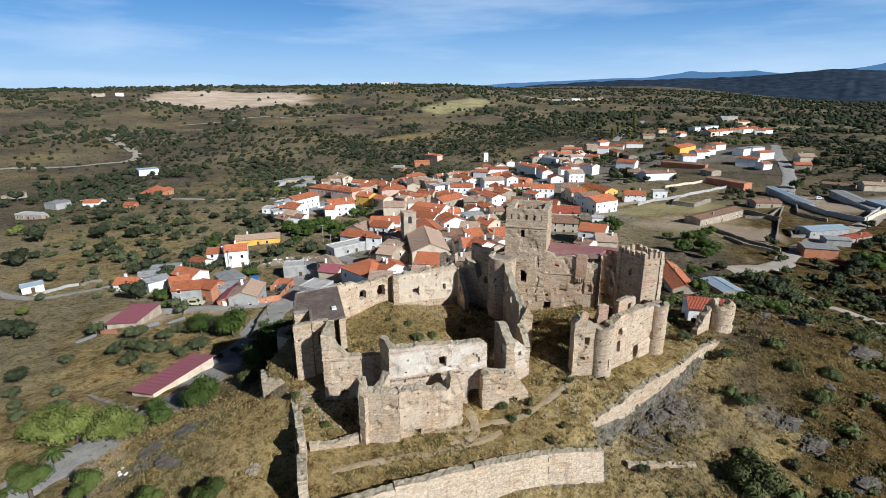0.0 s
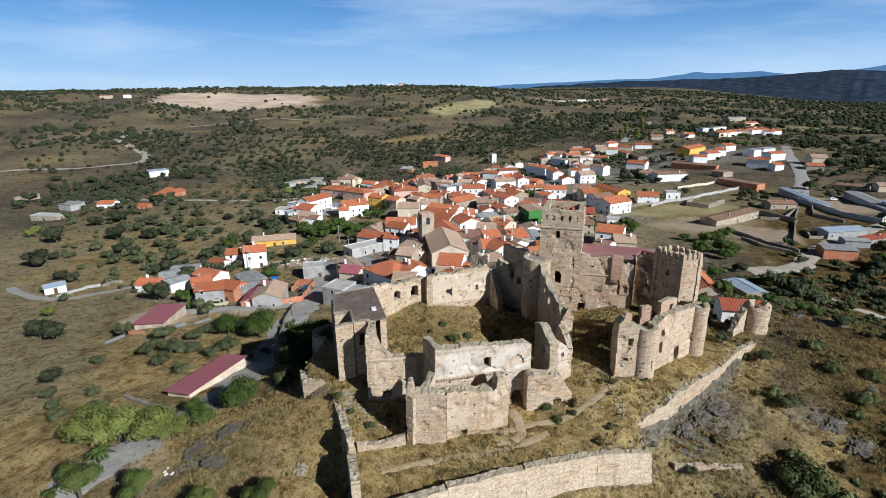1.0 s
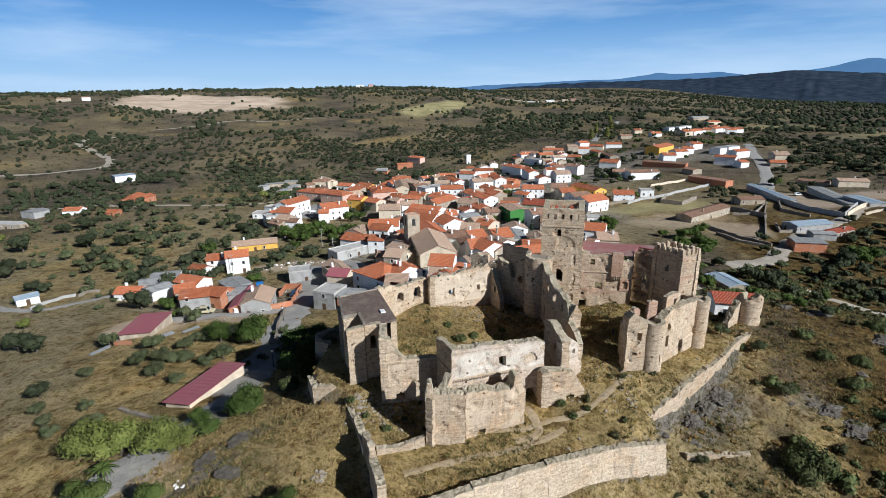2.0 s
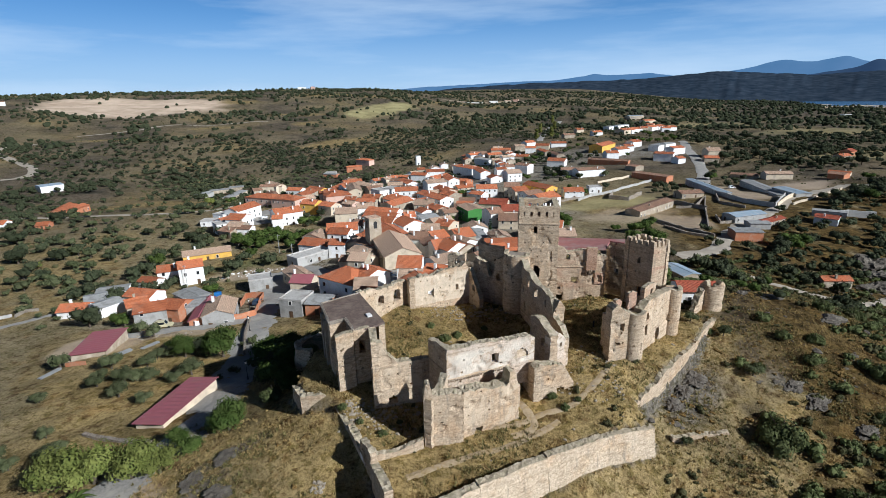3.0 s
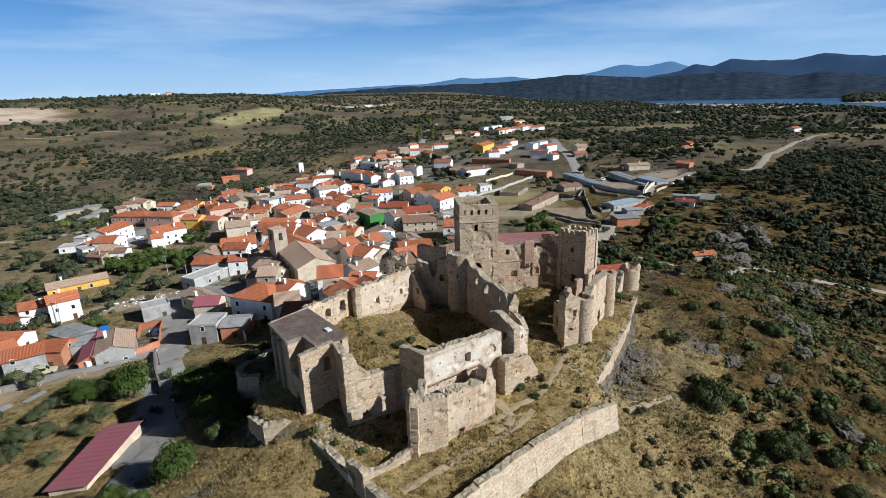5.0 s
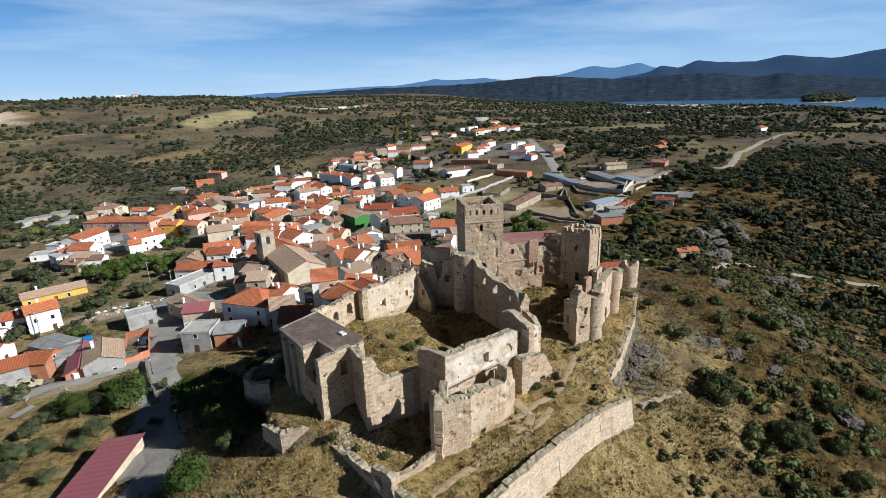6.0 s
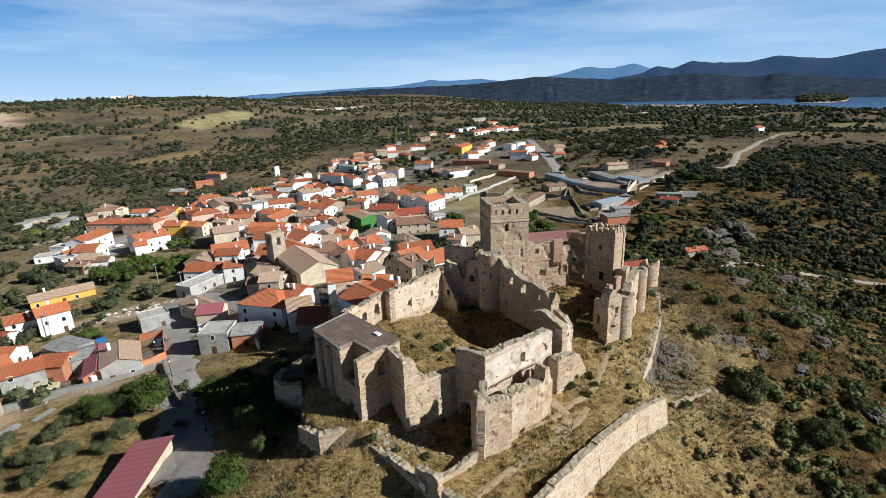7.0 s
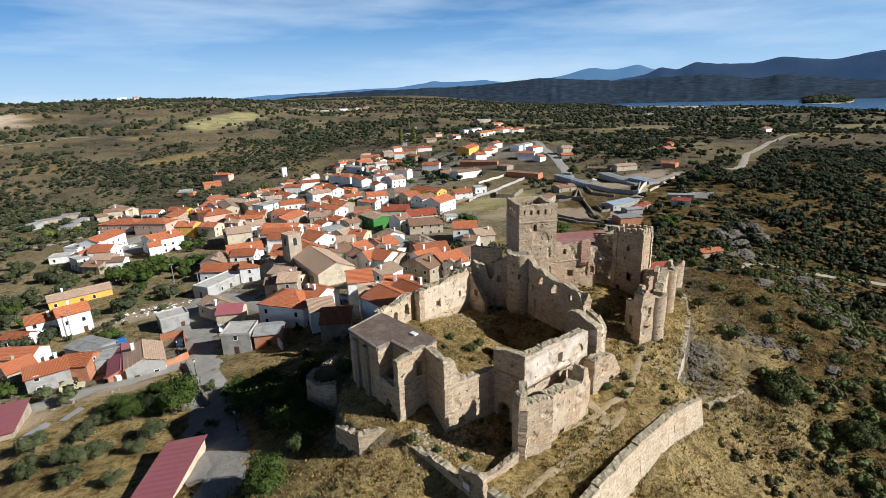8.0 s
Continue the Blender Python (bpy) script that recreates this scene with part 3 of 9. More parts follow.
def build_ground():
    cx, cy = -13.0, 62.0
    rings = list(np.arange(0.9, 120, 0.9))
    while rings[-1] < 4950:
        rings.append(rings[-1] * 1.017 + 0.1)
    rings = np.array(rings)
    n = 560
    ang = np.linspace(0, 2 * np.pi, n, endpoint=False)
    rr, aa = np.meshgrid(rings, ang, indexing="ij")
    x, y = (cx + rr * np.cos(aa)).ravel(), (cy + rr * np.sin(aa)).ravel()
    x, y = np.append(x, cx), np.append(y, cy)
    z = ground_at(x, y)
    k = len(rings)
    i = np.arange(n)
    j = (i + 1) % n
    faces = []
    base = np.arange(k - 1)[:, None] * n
    quads = np.stack([base + i, base + n + i, base + n + j, base + j], -1).reshape(-1, 4)
    faces = quads.tolist() + [[len(x) - 1, int(a), int(b)] for a, b in zip(i, j)]
    me = as_mesh("ground", np.stack([x, y, z], 1).tolist(), faces, GROUND, smooth=True)
    r = np.hypot(x, y - 40)
    az = np.degrees(np.arctan2(x, y - 40))
    hill = (1 - ramp(68, 100, np.hypot(x + 16, (y - 58)))) * (1 - 0.7 * ramp(10, 42, x))
    dry = np.clip(0.8 * hill + 0.25 * (terrace_depth(x, y) > 0) + 0.55 * (waves(x, y, 70, 8) > 0.1) + 0.25 * waves(x, y, 30, 9), 0, 1)
    dry = np.maximum(dry, 0.3 * blob(x, y, 330, 470, 260, 120, 35))
    scrub = np.clip(ramp(210, 420, r) * (0.75 + 0.45 * waves(x, y, 160, 4)), 0, 1)
    scrub = np.maximum(scrub, ramp(10, 26, x) * (1 - ramp(180, 260, y)) * ramp(-0.35, 0.35, waves(x, y, 19, 2) + 0.7 * waves(x, y, 7, 4) + 0.9 * ramp(22, 70, np.hypot(x - 10, y - 66)) + 0.5 * ramp(18, 34, x) * (1 - ramp(60, 80, y)) + 0.02))
    scrub = np.maximum(scrub, 0.85 * ramp(70, 130, x) * ramp(120, 170, y) * (1 - ramp(300, 420, y)) * ramp(-0.2, 0.8, waves(x, y, 60, 5)))
    soil = np.maximum(blob(x, y, -885, 1085, 205, 175, -20, 0.12), 0)
    soil = np.maximum(soil, 0.35 * blob(x, y, 45, 262, 26, 16, 30))
    soil = np.maximum(soil, 0.5 * blob(x, y, 155, 340, 60, 14, 40))
    soil = np.maximum(soil, 0.7 * blob(x, y, -95, 1675, 170, 16, 0))
    soil = np.maximum(soil, 0.7 * blob(x, y, -62, 40, 4, 3, 0))
    soil = np.maximum(soil, 0.45 * blob(x, y, 66, 246, 12, 16, -30))
    soil = np.maximum(soil, 0.5 * blob(x, y, 122, 335, 9, 24, 0))
    soil = np.maximum(soil, 0.55 * blob(x, y, -110, 157, 13, 6, 25))
    soil = np.maximum(soil, 0.5 * blob(x, y, -100, 97, 14, 3, 25))
    soil = np.maximum(soil, 0.55 * blob(x, y, -112, 90, 10, 8, 10))
    field = blob(x, y, -318, 1165, 58, 150, -8, 0.12)
    field = np.maximum(field, 0.7 * blob(x, y, 40, 300, 34, 14, 35))
    for fx, fy, fa, fb, ft in ((313, 944, 110, 45, 40), (401, 770, 120, 55, 30), (695, 672, 80, 40, 30), (296, 510, 60, 26, 30)):
        field = np.maximum(field, 0.35 * blob(x, y, fx, fy, fa, fb, ft))
    for fx, fy, fa, fb, ft in ((-289, 740, 62, 24, 55), (-403, 922, 20, 34, 0), (-700, 1200, 70, 34, 0), (-548, 859, 46, 16, 30), (-620, 700, 50, 14, 20), (-470, 1040, 60, 16, 10), (-260, 330, 60, 26, 10), (-150, 1500, 160, 40, 0), (-480, 1420, 150, 40, 10)):
        k = 0.8 * blob(x, y, fx, fy, fa, fb, ft)
        dry, scrub = np.maximum(dry, k), scrub * (1 - k)
    meadow = 0.45 * blob(x, y, -117, 171, 15, 5, 35)
    paved = np.zeros(len(x))
    for px, py, pa, pb, pt in ((-75, 150, 36, 20, 60), (-60, 200, 55, 36, 90), (-40, 290, 75, 46, 90), (-40, 400, 90, 36, 40), (-158, 265, 22, 14, 40), (-105, 113, 20, 8, 15), (-90, 320, 70, 50, 40), (-30, 250, 55, 40, 60), (-30, 420, 90, 60, 60), (60, 540, 70, 50, 50), (130, 540, 40, 30, 60)):
        paved = np.maximum(paved, 0.75 * blob(x, y, px, py, pa, pb, pt, 0.3))
    soil = np.maximum(soil, 0.75 * (r > 1350) * (az > 26) * ramp(-38.5, -36.4, z) * (1 - ramp(-34.5, -33, z)))
    lake_side = ramp(1200, 1500, r) * (az > 20)
    scrub, dry = np.maximum(scrub, lake_side), dry * (1 - lake_side)
    d = 1.2
    gx, gy = (ground_at(x + d, y) - ground_at(x - d, y)) / (2 * d), (ground_at(x, y + d) - ground_at(x, y - d)) / (2 * d)
    tilt = np.hypot(gx, gy)
    rock = np.clip(ramp(0.7, 1.3, tilt) * (terrace_depth(x, y) < 0.2), 0, 1) * (r < 400)
    for rx, ry, ra, rb, rt in ((28, 74, 5, 3, 40), (36, 78, 6, 4, 20), (12, 66, 7, 3, 50), (38, 68, 7, 4, 60), (95, 165, 16, 6, 30), (-52, 47, 5, 1.4, 40), (-54, 40, 6, 1.2, 50), (60, 118, 8, 5, 30)):
        rock = np.maximum(rock, 0.9 * blob(x, y, rx, ry, ra, rb, rt, 0.4))
    heath = ramp(13, 30, x - 0.2 * (y - 60)) * (1 - ramp(230, 330, y - 0.3 * x)) * (1 - ramp(330, 430, x)) * ramp(-0.55, 0.25, waves(x, y, 19, 2) + 0.6 * waves(x, y, 7, 4) + 0.7 * ramp(14, 45, x)) * (terrace_depth(x, y) < 0)
    for name, values in (("dry", dry), ("scrub", scrub), ("soil", soil), ("field", field), ("meadow", meadow), ("paved", paved), ("rock", rock), ("heath", heath)):
        me.attributes.new(name, "FLOAT", "POINT").data.foreach_set("value", np.asarray(values, np.float32))
    tagged(new("ground", me), "dry grass, scrub and bare earth rolling to the horizon", "ground", kind="structure")


build_ground()


def strip(name, points, width, material, label, category, lift=0.07, step=2.0, kind="structure"):
    """A road laid on the ground along a line of points."""
    pts = [Vector(p) for p in points]
    line = [pts[0]]
    for i in range(len(pts) - 1):
        p0, p1, p2, p3 = pts[max(i - 1, 0)], pts[i], pts[i + 1], pts[min(i + 2, len(pts) - 1)]
        m = max(1, int((p2 - p1).length / step))
        for q in range(1, m + 1):
            u = q / m
            line.append(0.5 * (2 * p1 + (p2 - p0) * u + (2 * p0 - 5 * p1 + 4 * p2 - p3) * u * u + (3 * p1 - p0 - 3 * p2 + p3) * u ** 3))
    across = max(3, int(width / 1.2))
    verts, faces = [], []
    for i, p in enumerate(line):
        d = (line[min(i + 1, len(line) - 1)] - line[max(i - 1, 0)]).normalized()
        nrm = Vector((-d.y, d.x))
        w = width * (1 + 0.08 * math.sin(i * 0.9) + 0.06 * math.sin(i * 2.3) + (0.3 * noise.noise(Vector((i * 0.37, width, 1.0))) if width < 2 else 0))
        xs = [p + nrm * w * (q / across - 0.5) for q in range(across + 1)]
        zs = ground_at(np.array([v.x for v in xs]), np.array([v.y for v in xs])) + lift
        zs = 0.5 * zs + 0.5 * zs.mean() + min(0.04, 0.02 * width)
        zs[0] -= min(0.25, 0.1 * width)
        zs[-1] -= min(0.25, 0.1 * width)
        verts += [(v.x, v.y, float(h)) for v, h in zip(xs, zs)]
    for i in range(len(line) - 1):
        for q in range(across):
            a = i * (across + 1) + q
            faces.append((a, a + 1, a + across + 2, a + across + 1))
    return tagged(new(name, as_mesh(name, verts, faces, material, smooth=True)), label, category, kind=kind)


strip("street", [(-63, 61), (-66, 70), (-70, 80), (-75.5, 95), (-80, 108), (-83.5, 122), (-88, 136), (-92.5, 148), (-95, 160), (-91, 171), (-86.5, 180), (-83.5, 192), (-83.5, 208)], 9.0, ASPHALT, "wide grey village street climbing past the castle", "street")
strip("street", [(-118, 92), (-108, 97), (-98.4, 101.5), (-90, 106.5), (-82, 112)], 6.5, ASPHALT, "grey lane with parked vans below brick houses", "street", 0.12)
strip("street", [(-93, 164), (-85, 160), (-78, 151), (-72, 142), (-66, 138)], 6.0, ASPHALT, "grey street bending behind the maroon-roofed house", "street", 0.14)
strip("yard", [(-67, 74), (-62.5, 65), (-61.5, 56), (-62.5, 48), (-65, 41), (-69, 33)], 8.0, COBBLES, "grey cobbled yard beside the red-roofed barn", "yard", 0.12)
strip("square", [(-87, 130), (-90, 138), (-94, 148), (-97.5, 158)], 12.0, ASPHALT, "grey open square at the head of the street", "square", 0.12)
strip("street", [(-150, 246), (-158, 256), (-164, 268), (-160, 285)], 11.0, ASPHALT, "grey square with parked cars among houses", "street", 0.12)
strip("street", [(-55, 150), (-51, 138), (-47, 127), (-44, 118)], 4.5, ASPHALT, "narrow grey lane beside the church", "street")
strip("street", [(-72, 208), (-66, 240), (-62, 275), (-58, 310), (-50, 350), (-38, 400), (-20, 450)], 5.0, ASPHALT, "narrow grey street through the village", "street")
strip("street", [(-190, 104), (-175.5, 100), (-160, 100), (-155, 108), (-148, 116), (-136, 120)], 4.5, ASPHALT, "pale lane leading out past sheds", "street")
strip("road", [(17, 706), (33, 855), (76, 1104)], 9.0, ASPHALT, "grey straight country road lined with poplars", "road", 0.3, 8)
strip("road", [(104, 335), (121, 385), (140, 450), (157, 545), (177, 630)], 9.0, ASPHALT, "grey road beside new white houses", "road", 0.3, 6)
strip("road", [(45, 187), (64, 200), (72, 215), (87, 238), (100, 254), (123, 278), (138, 300), (156, 314), (194, 349)], 7.5, DIRT_ROAD, "pale dusty road past farm sheds", "road", 0.15, 3)
strip("track", [(194, 349), (215, 335), (234, 336), (284, 392), (320, 433), (368, 474), (438, 531), (500, 570)], 6.0, DIRT_ROAD, "pale dirt track winding through oaks", "track", 0.3, 5)
strip("track", [(-640, 330), (-594, 367), (-562, 402), (-525, 450), (-545, 491), (-623, 539), (-684, 576), (-690, 640)], 10.0, DIRT_ROAD, "pale dirt track zigzagging up the far hillside", "track", 0.6, 8)
strip("track", [(-707, 731), (-680, 765), (-651, 797), (-655, 840), (-630, 880), (-583, 888), (-541, 911), (-480, 930)], 9.0, DIRT_ROAD, "pale dirt track below the bare quarry ground", "track", 0.6, 8)
strip("track", [(-380, 255), (-300, 262), (-240, 268), (-200, 290), (-205, 330)], 4.0, DIRT_ROAD, "pale dirt track past olive groves", "track", 0.3, 5)
strip("track", [(-20, 51.4), (-15, 52.3), (-11, 54.5), (-7, 56.5), (-3.5, 60.5), (-1.5, 63.0)], 1.1, FOOTWAY, "trodden footpath up to the ruin", "footpath", 0.05, 0.6)
strip("track", [(-14, 56.4), (-12.6, 54.2), (-12.2, 52.2), (-15, 50.4)], 1.3, FOOTWAY, "trodden footpath to the archway", "footpath", 0.05, 0.6)
strip("track", [(-27, 42.5), (-20, 46.6), (-14, 49.6), (-9, 53.5)], 1.1, FOOTWAY, "trodden footpath along the terrace wall", "footpath", 0.05, 0.6)


# ---- lake and far hills ----
def build_lake():
    verts, faces = [], []
    for a in np.linspace(26.5, 75, 60):
        for r in (1250, 1700, 2150, 2600, 3050):
            verts.append((r * math.sin(radians(a)), 40 + r * math.cos(radians(a)), -36.2))
    for i in range(59):
        for q in range(4):
            b = i * 5 + q
            faces.append((b, b + 1, b + 6, b + 5))
    tagged(new("water", as_mesh("water", verts, faces, WATER)), "calm blue reservoir below wooded hills", "lake", kind="structure")


build_lake()


def far_hills(name, rows, r, foot, material, label, seed, jag, deep=420):
    """A range of hills: rows of bearing and height angle, standing at distance r."""
    az = np.arange(rows[0][0], rows[-1][0], 0.15)
    el = np.interp(az, [q[0] for q in rows], [q[1] for q in rows])
    k = np.ones(5) / 5
    el = np.convolve(np.pad(el, 2, mode="edge"), k, "valid")
    verts, faces = [], []
    steps = 9
    for i, (a, e) in enumerate(zip(az, el)):
        bump = jag * (2.2 * noise.noise(Vector((a * 0.35, seed, 0))) + 1.2 * noise.noise(Vector((a * 1.1, seed, 3))) + 0.4 * noise.noise(Vector((a * 3.3, seed, 5))))
        crest = 40.7 + (r + deep) * math.tan(radians(e + bump))
        for q in range(steps + 1):
            u = q / steps
            fold = math.sin(math.pi * u) * min(1.0, deep / 1150) * (0.2 * noise.noise(Vector((a * 0.45, u * 0.7, seed))) + 0.12 * noise.noise(Vector((a * 1.7, u * 5, seed))))
            rad = r + deep * (u + 0.7 * fold)
            h = foot + (crest - foot) * min(1.0, u ** 0.85 + 0.5 * fold)
            verts.append((rad * math.sin(radians(a)), 40 + rad * math.cos(radians(a)), h))
        verts.append(((r + deep * 1.3) * math.sin(radians(a)), 40 + (r + deep * 1.3) * math.cos(radians(a)), foot))
    m = steps + 2
    for i in range(len(az) - 1):
        for q in range(m - 1):
            b = i * m + q
            faces.append((b, b + 1, b + m + 1, b + m))
    tagged(new(name, as_mesh(name, verts, faces, material, smooth=True)), label, "hills", kind="structure")


# the ridge's dark wood colours carry a painted tint of blue haze
far_hills("backdrop", [(-9, 0.1), (-6, 0.35), (-2, 0.55), (4, 0.72), (10, 0.78), (13, 0.9), (16.3, 1.15), (19.5, 1.38), (22.2, 1.2), (24.5, 1.0), (27.4, 0.85), (30.6, 0.97), (34.8, 1.08), (37.4, 0.9), (39.4, 0.5), (41.5, 0.84), (44, 0.6), (46.5, 0.2), (52, -0.2), (75, -0.3)], 2950, -44, distance_material("far woods in haze tint", (0.017, 0.029, 0.047), (0.048, 0.064, 0.088), 0.02), "dark wooded ridge behind the reservoir", 1, 0.05, 1150)
# both ranges glow in blues that stand in for haze
far_hills("backdrop", [(26, 0.8), (28.7, 1.15), (29.9, 1.36), (31.1, 1.98), (32.7, 1.62), (34.3, 2.3), (36.2, 2.02), (39, 1.86), (41.3, 2.36), (43.8, 2.02), (45.1, 1.84), (47.3, 2.26), (49, 2.45), (53, 2.7), (62, 2.4), (75, 1.6)], 4250, -45, haze_glow_material("wooded mountains in painted haze", (0.022, 0.043, 0.088), (0.032, 0.056, 0.105)), "wooded mountains on the horizon, dark blue with painted haze", 4, 0.04, 260)
far_hills("backdrop", [(-14, 0.3), (-6.5, 0.62), (-0.3, 0.84), (3.9, 0.9), (6, 1.16), (7.9, 1.46), (9.2, 1.3), (13.4, 1.36), (15.5, 1.1), (18.1, 1.0), (21.5, 1.56), (24.3, 2.16), (26.7, 1.94), (29.1, 2.32), (30.2, 1.85), (31.8, 1.46), (35, 1.6), (37.3, 1.97), (39.5, 1.9), (42, 1.2), (46, 1.0)], 4580, -45, haze_glow_material("far mountains in painted haze", (0.07, 0.155, 0.285), (0.09, 0.175, 0.31)), "distant mountains on the horizon, pale blue with painted haze", 7, 0.03, 160)


# ---- the castle: ruined walls of rubble stone ----
def straight(a, b):
    a, b = Vector(a), Vector(b)
    d = (b - a).normalized()
    left = Vector((-d.y, d.x))
    return (b - a).length, lambda s, off: a + d * s + left * off


def round_run(cx, cy, r, a0, a1):
    span = radians(a1 - a0)

    def place(s, off):
        a = radians(a0) + s / r
        return Vector((cx + (r - off) * math.cos(a), cy + (r - off) * math.sin(a)))
    return r * span, place


def masonry(name, parent, run, z0, tops, thick, material, holes=(), cell=0.3, ragged=0.22, seed=1, label="", uneven=0.05, batter=0.0):
    """A rubble wall along a run. tops: rows of (share of the length, height); holes: (along, sill, width, height, arched).
    The outer face is on the right of the run."""
    length, place = run
    rnd = random.Random(seed)
    n = max(3, round(length / cell))
    ds = length / n
    top = []
    for i in range(n + 1):
        u = i / n
        h = float(np.interp(u, [t[0] for t in tops], [t[1] for t in tops]))
        at = u * length
        wob = sum(k * noise.noise(Vector((at * f, seed * 11.3, 0.7))) for k, f in ((1.5, 0.28), (1.0, 0.9), (0.55, 2.6)))
        top.append(h + ragged * wob)
    m = max(2, math.ceil((max(top) - z0) / cell))
    dz = cell

    pocket = set()
    if m * dz > 5.5 and thick >= 0.7 and not batter:
        for row in range(int(5 / dz), m, max(4, int(1.7 / dz))):
            for col in range(2, n - 2, max(4, int(1.5 / ds))):
                if rnd.random() < 0.42:
                    pocket.add((col + rnd.randint(-1, 1), row + rnd.randint(-1, 0)))

    def solid(i, j):
        if (i, j) in pocket:
            return False
        if i < 0 or i >= n or j < 0:
            return False
        if z0 + j * dz > (top[i] + top[i + 1]) / 2 - 0.25 * dz:
            return False
        s, z = (i + 0.5) * ds, z0 + (j + 0.5) * dz
        for c, sill, w, h, arched in holes:
            if abs(s - c) < w / 2 and sill < z < sill + h:
                if not arched or z < sill + h - w / 2 or math.hypot(s - c, z - (sill + h - w / 2)) < w / 2:
                    return False
        return True

    filled = [[solid(i, j) for j in range(m + 1)] for i in range(n)]
    peak = [max([j for j in range(m + 1) if filled[i][j]], default=-1) for i in range(n)]
    index, verts, uvs, faces, tops_at = {}, [], [], [], []

    across = max(1, round(thick / 0.35))

    def crest(i, k):
        """Height of the broken wall top, k steps in from the outer face."""
        q = random.Random((seed * 7919 + i * 131 + k * 977) & 0xFFFFFF)
        at = Vector((i * ds * 1.7, k * 0.6, seed * 3.3))
        pit = ragged * q.uniform(0.3, 1.1) if ragged > 0.1 and q.random() < 0.08 else 0.0
        return top[i] - pit + (0.35 + 0.5 * min(1.0, ragged / 0.2)) * (0.18 * noise.noise(at) + 0.07 * noise.noise(at * 2.3)) + q.uniform(-0.04, 0.04)

    def vert(side, i, j):
        key = (side, i, j)
        if key not in index:
            index[key] = len(verts)
            q = random.Random((seed * 7919 + i * 131 + j * 17 + (side > 0) * 5) & 0xFFFFFF)
            s = i * ds + (q.uniform(-0.2, 0.2) * ds if 0 < i < n else q.uniform(-0.07, 0.07))
            z = min(z0 + j * dz + q.uniform(-0.2, 0.2) * dz, top[i])
            if j > min(peak[max(i - 1, 0)], peak[min(i, n - 1)]):
                z = crest(i, round(side * across))
            off = side * thick + 0.3 * q.uniform(-uneven, uneven) + 1.4 * uneven * noise.noise(Vector((i * ds * 0.5, z * 0.5, seed * 5.1)))
            if ragged >= 0.1 and side in (0, 1):
                # hollows where the facing stones have fallen out
                at = Vector((i * ds * 0.42, z * 0.5, seed * 9.7))
                lost = min(0.32, max(0.0, noise.noise(at) + 0.4 * noise.noise(at * 2.7) - 0.2) * 1.3)
                off += lost * thick * (0.5 - side)
            if side == 0:
                off -= batter * max(0.0, top[i] - z)
            p = place(s, off)
            verts.append((p.x, p.y, z))
            uvs.append((i * ds + seed * 3.7, z + side * thick) if 0 < side < 1 else (i * ds + side * thick + seed * 3.7, z))
        return index[key]

    def on(i, j):
        return 0 <= i < n and 0 <= j <= m and filled[i][j]

    for i in range(n):
        for j in range(m + 1):
            if not filled[i][j]:
                continue
            faces.append((vert(0, i, j), vert(0, i + 1, j), vert(0, i + 1, j + 1), vert(0, i, j + 1)))
            faces.append((vert(1, i, j + 1), vert(1, i + 1, j + 1), vert(1, i + 1, j), vert(1, i, j)))
            if not on(i - 1, j):
                faces.append((vert(1, i, j), vert(0, i, j), vert(0, i, j + 1), vert(1, i, j + 1)))
            if not on(i + 1, j):
                faces.append((vert(0, i + 1, j), vert(1, i + 1, j), vert(1, i + 1, j + 1), vert(0, i + 1, j + 1)))
            if not on(i, j + 1):
                steps = across if j == peak[i] else 1
                for k in range(steps):
                    a, b = k / steps, (k + 1) / steps
                    if j == peak[i]:
                        tops_at.append(len(faces))
                    faces.append((vert(a, i, j + 1), vert(a, i + 1, j + 1), vert(b, i + 1, j + 1), vert(b, i, j + 1)))
            if j > 0 and not on(i, j - 1):
                faces.append((vert(0, i, j), vert(1, i, j), vert(1, i + 1, j), vert(0, i + 1, j)))
    me = as_mesh(name, verts, faces, material, uvs)
    me.materials.append(WALL_TOP)
    for k in tops_at:
        me.polygons[k].material_index = 1
    ob = new(name, me)
    ob.parent = parent
    return tagged(ob, label)


def slab(name, parent, outline, z0, z1, material, label="", dent=0.0):
    """A flat deck with the given outline."""
    bm = bmesh.new()
    low = [bm.verts.new((x, y, z0)) for x, y in outline]
    high = [bm.verts.new((x, y, z1)) for x, y in outline]
    bm.faces.new(high)
    bm.faces.new(low[::-1])
    for i in range(len(outline)):
        k = (i + 1) % len(outline)
        bm.faces.new((low[i], low[k], high[k], high[i]))
    return part(name, bm, material, parent, label)


def ledge(name, parent, a, b, z, h, proud, material, label=""):
    """A string course along a face; the face's outside is on the right."""
    a, b = Vector(a), Vector(b)
    d = (b - a).normalized()
    right = Vector((d.y, -d.x))
    bm = bmesh.new()
    vs = []
    for p in (a, b):
        for off, dz in ((-0.15, 0), (proud, 0), (proud, h), (-0.15, h * 1.3)):
            q = p + right * off
            vs.append(bm.verts.new((q.x, q.y, z + dz)))
    for i in range(4):
        k = (i + 1) % 4
        bm.faces.new((vs[i], vs[k], vs[4 + k], vs[4 + i]))
    bm.faces.new(vs[:4][::-1])
    bm.faces.new(vs[4:])
    me = from_bm(name, bm, material)
    me.uv_layers.new(name="run")
    return part(name, me, None, parent, label)


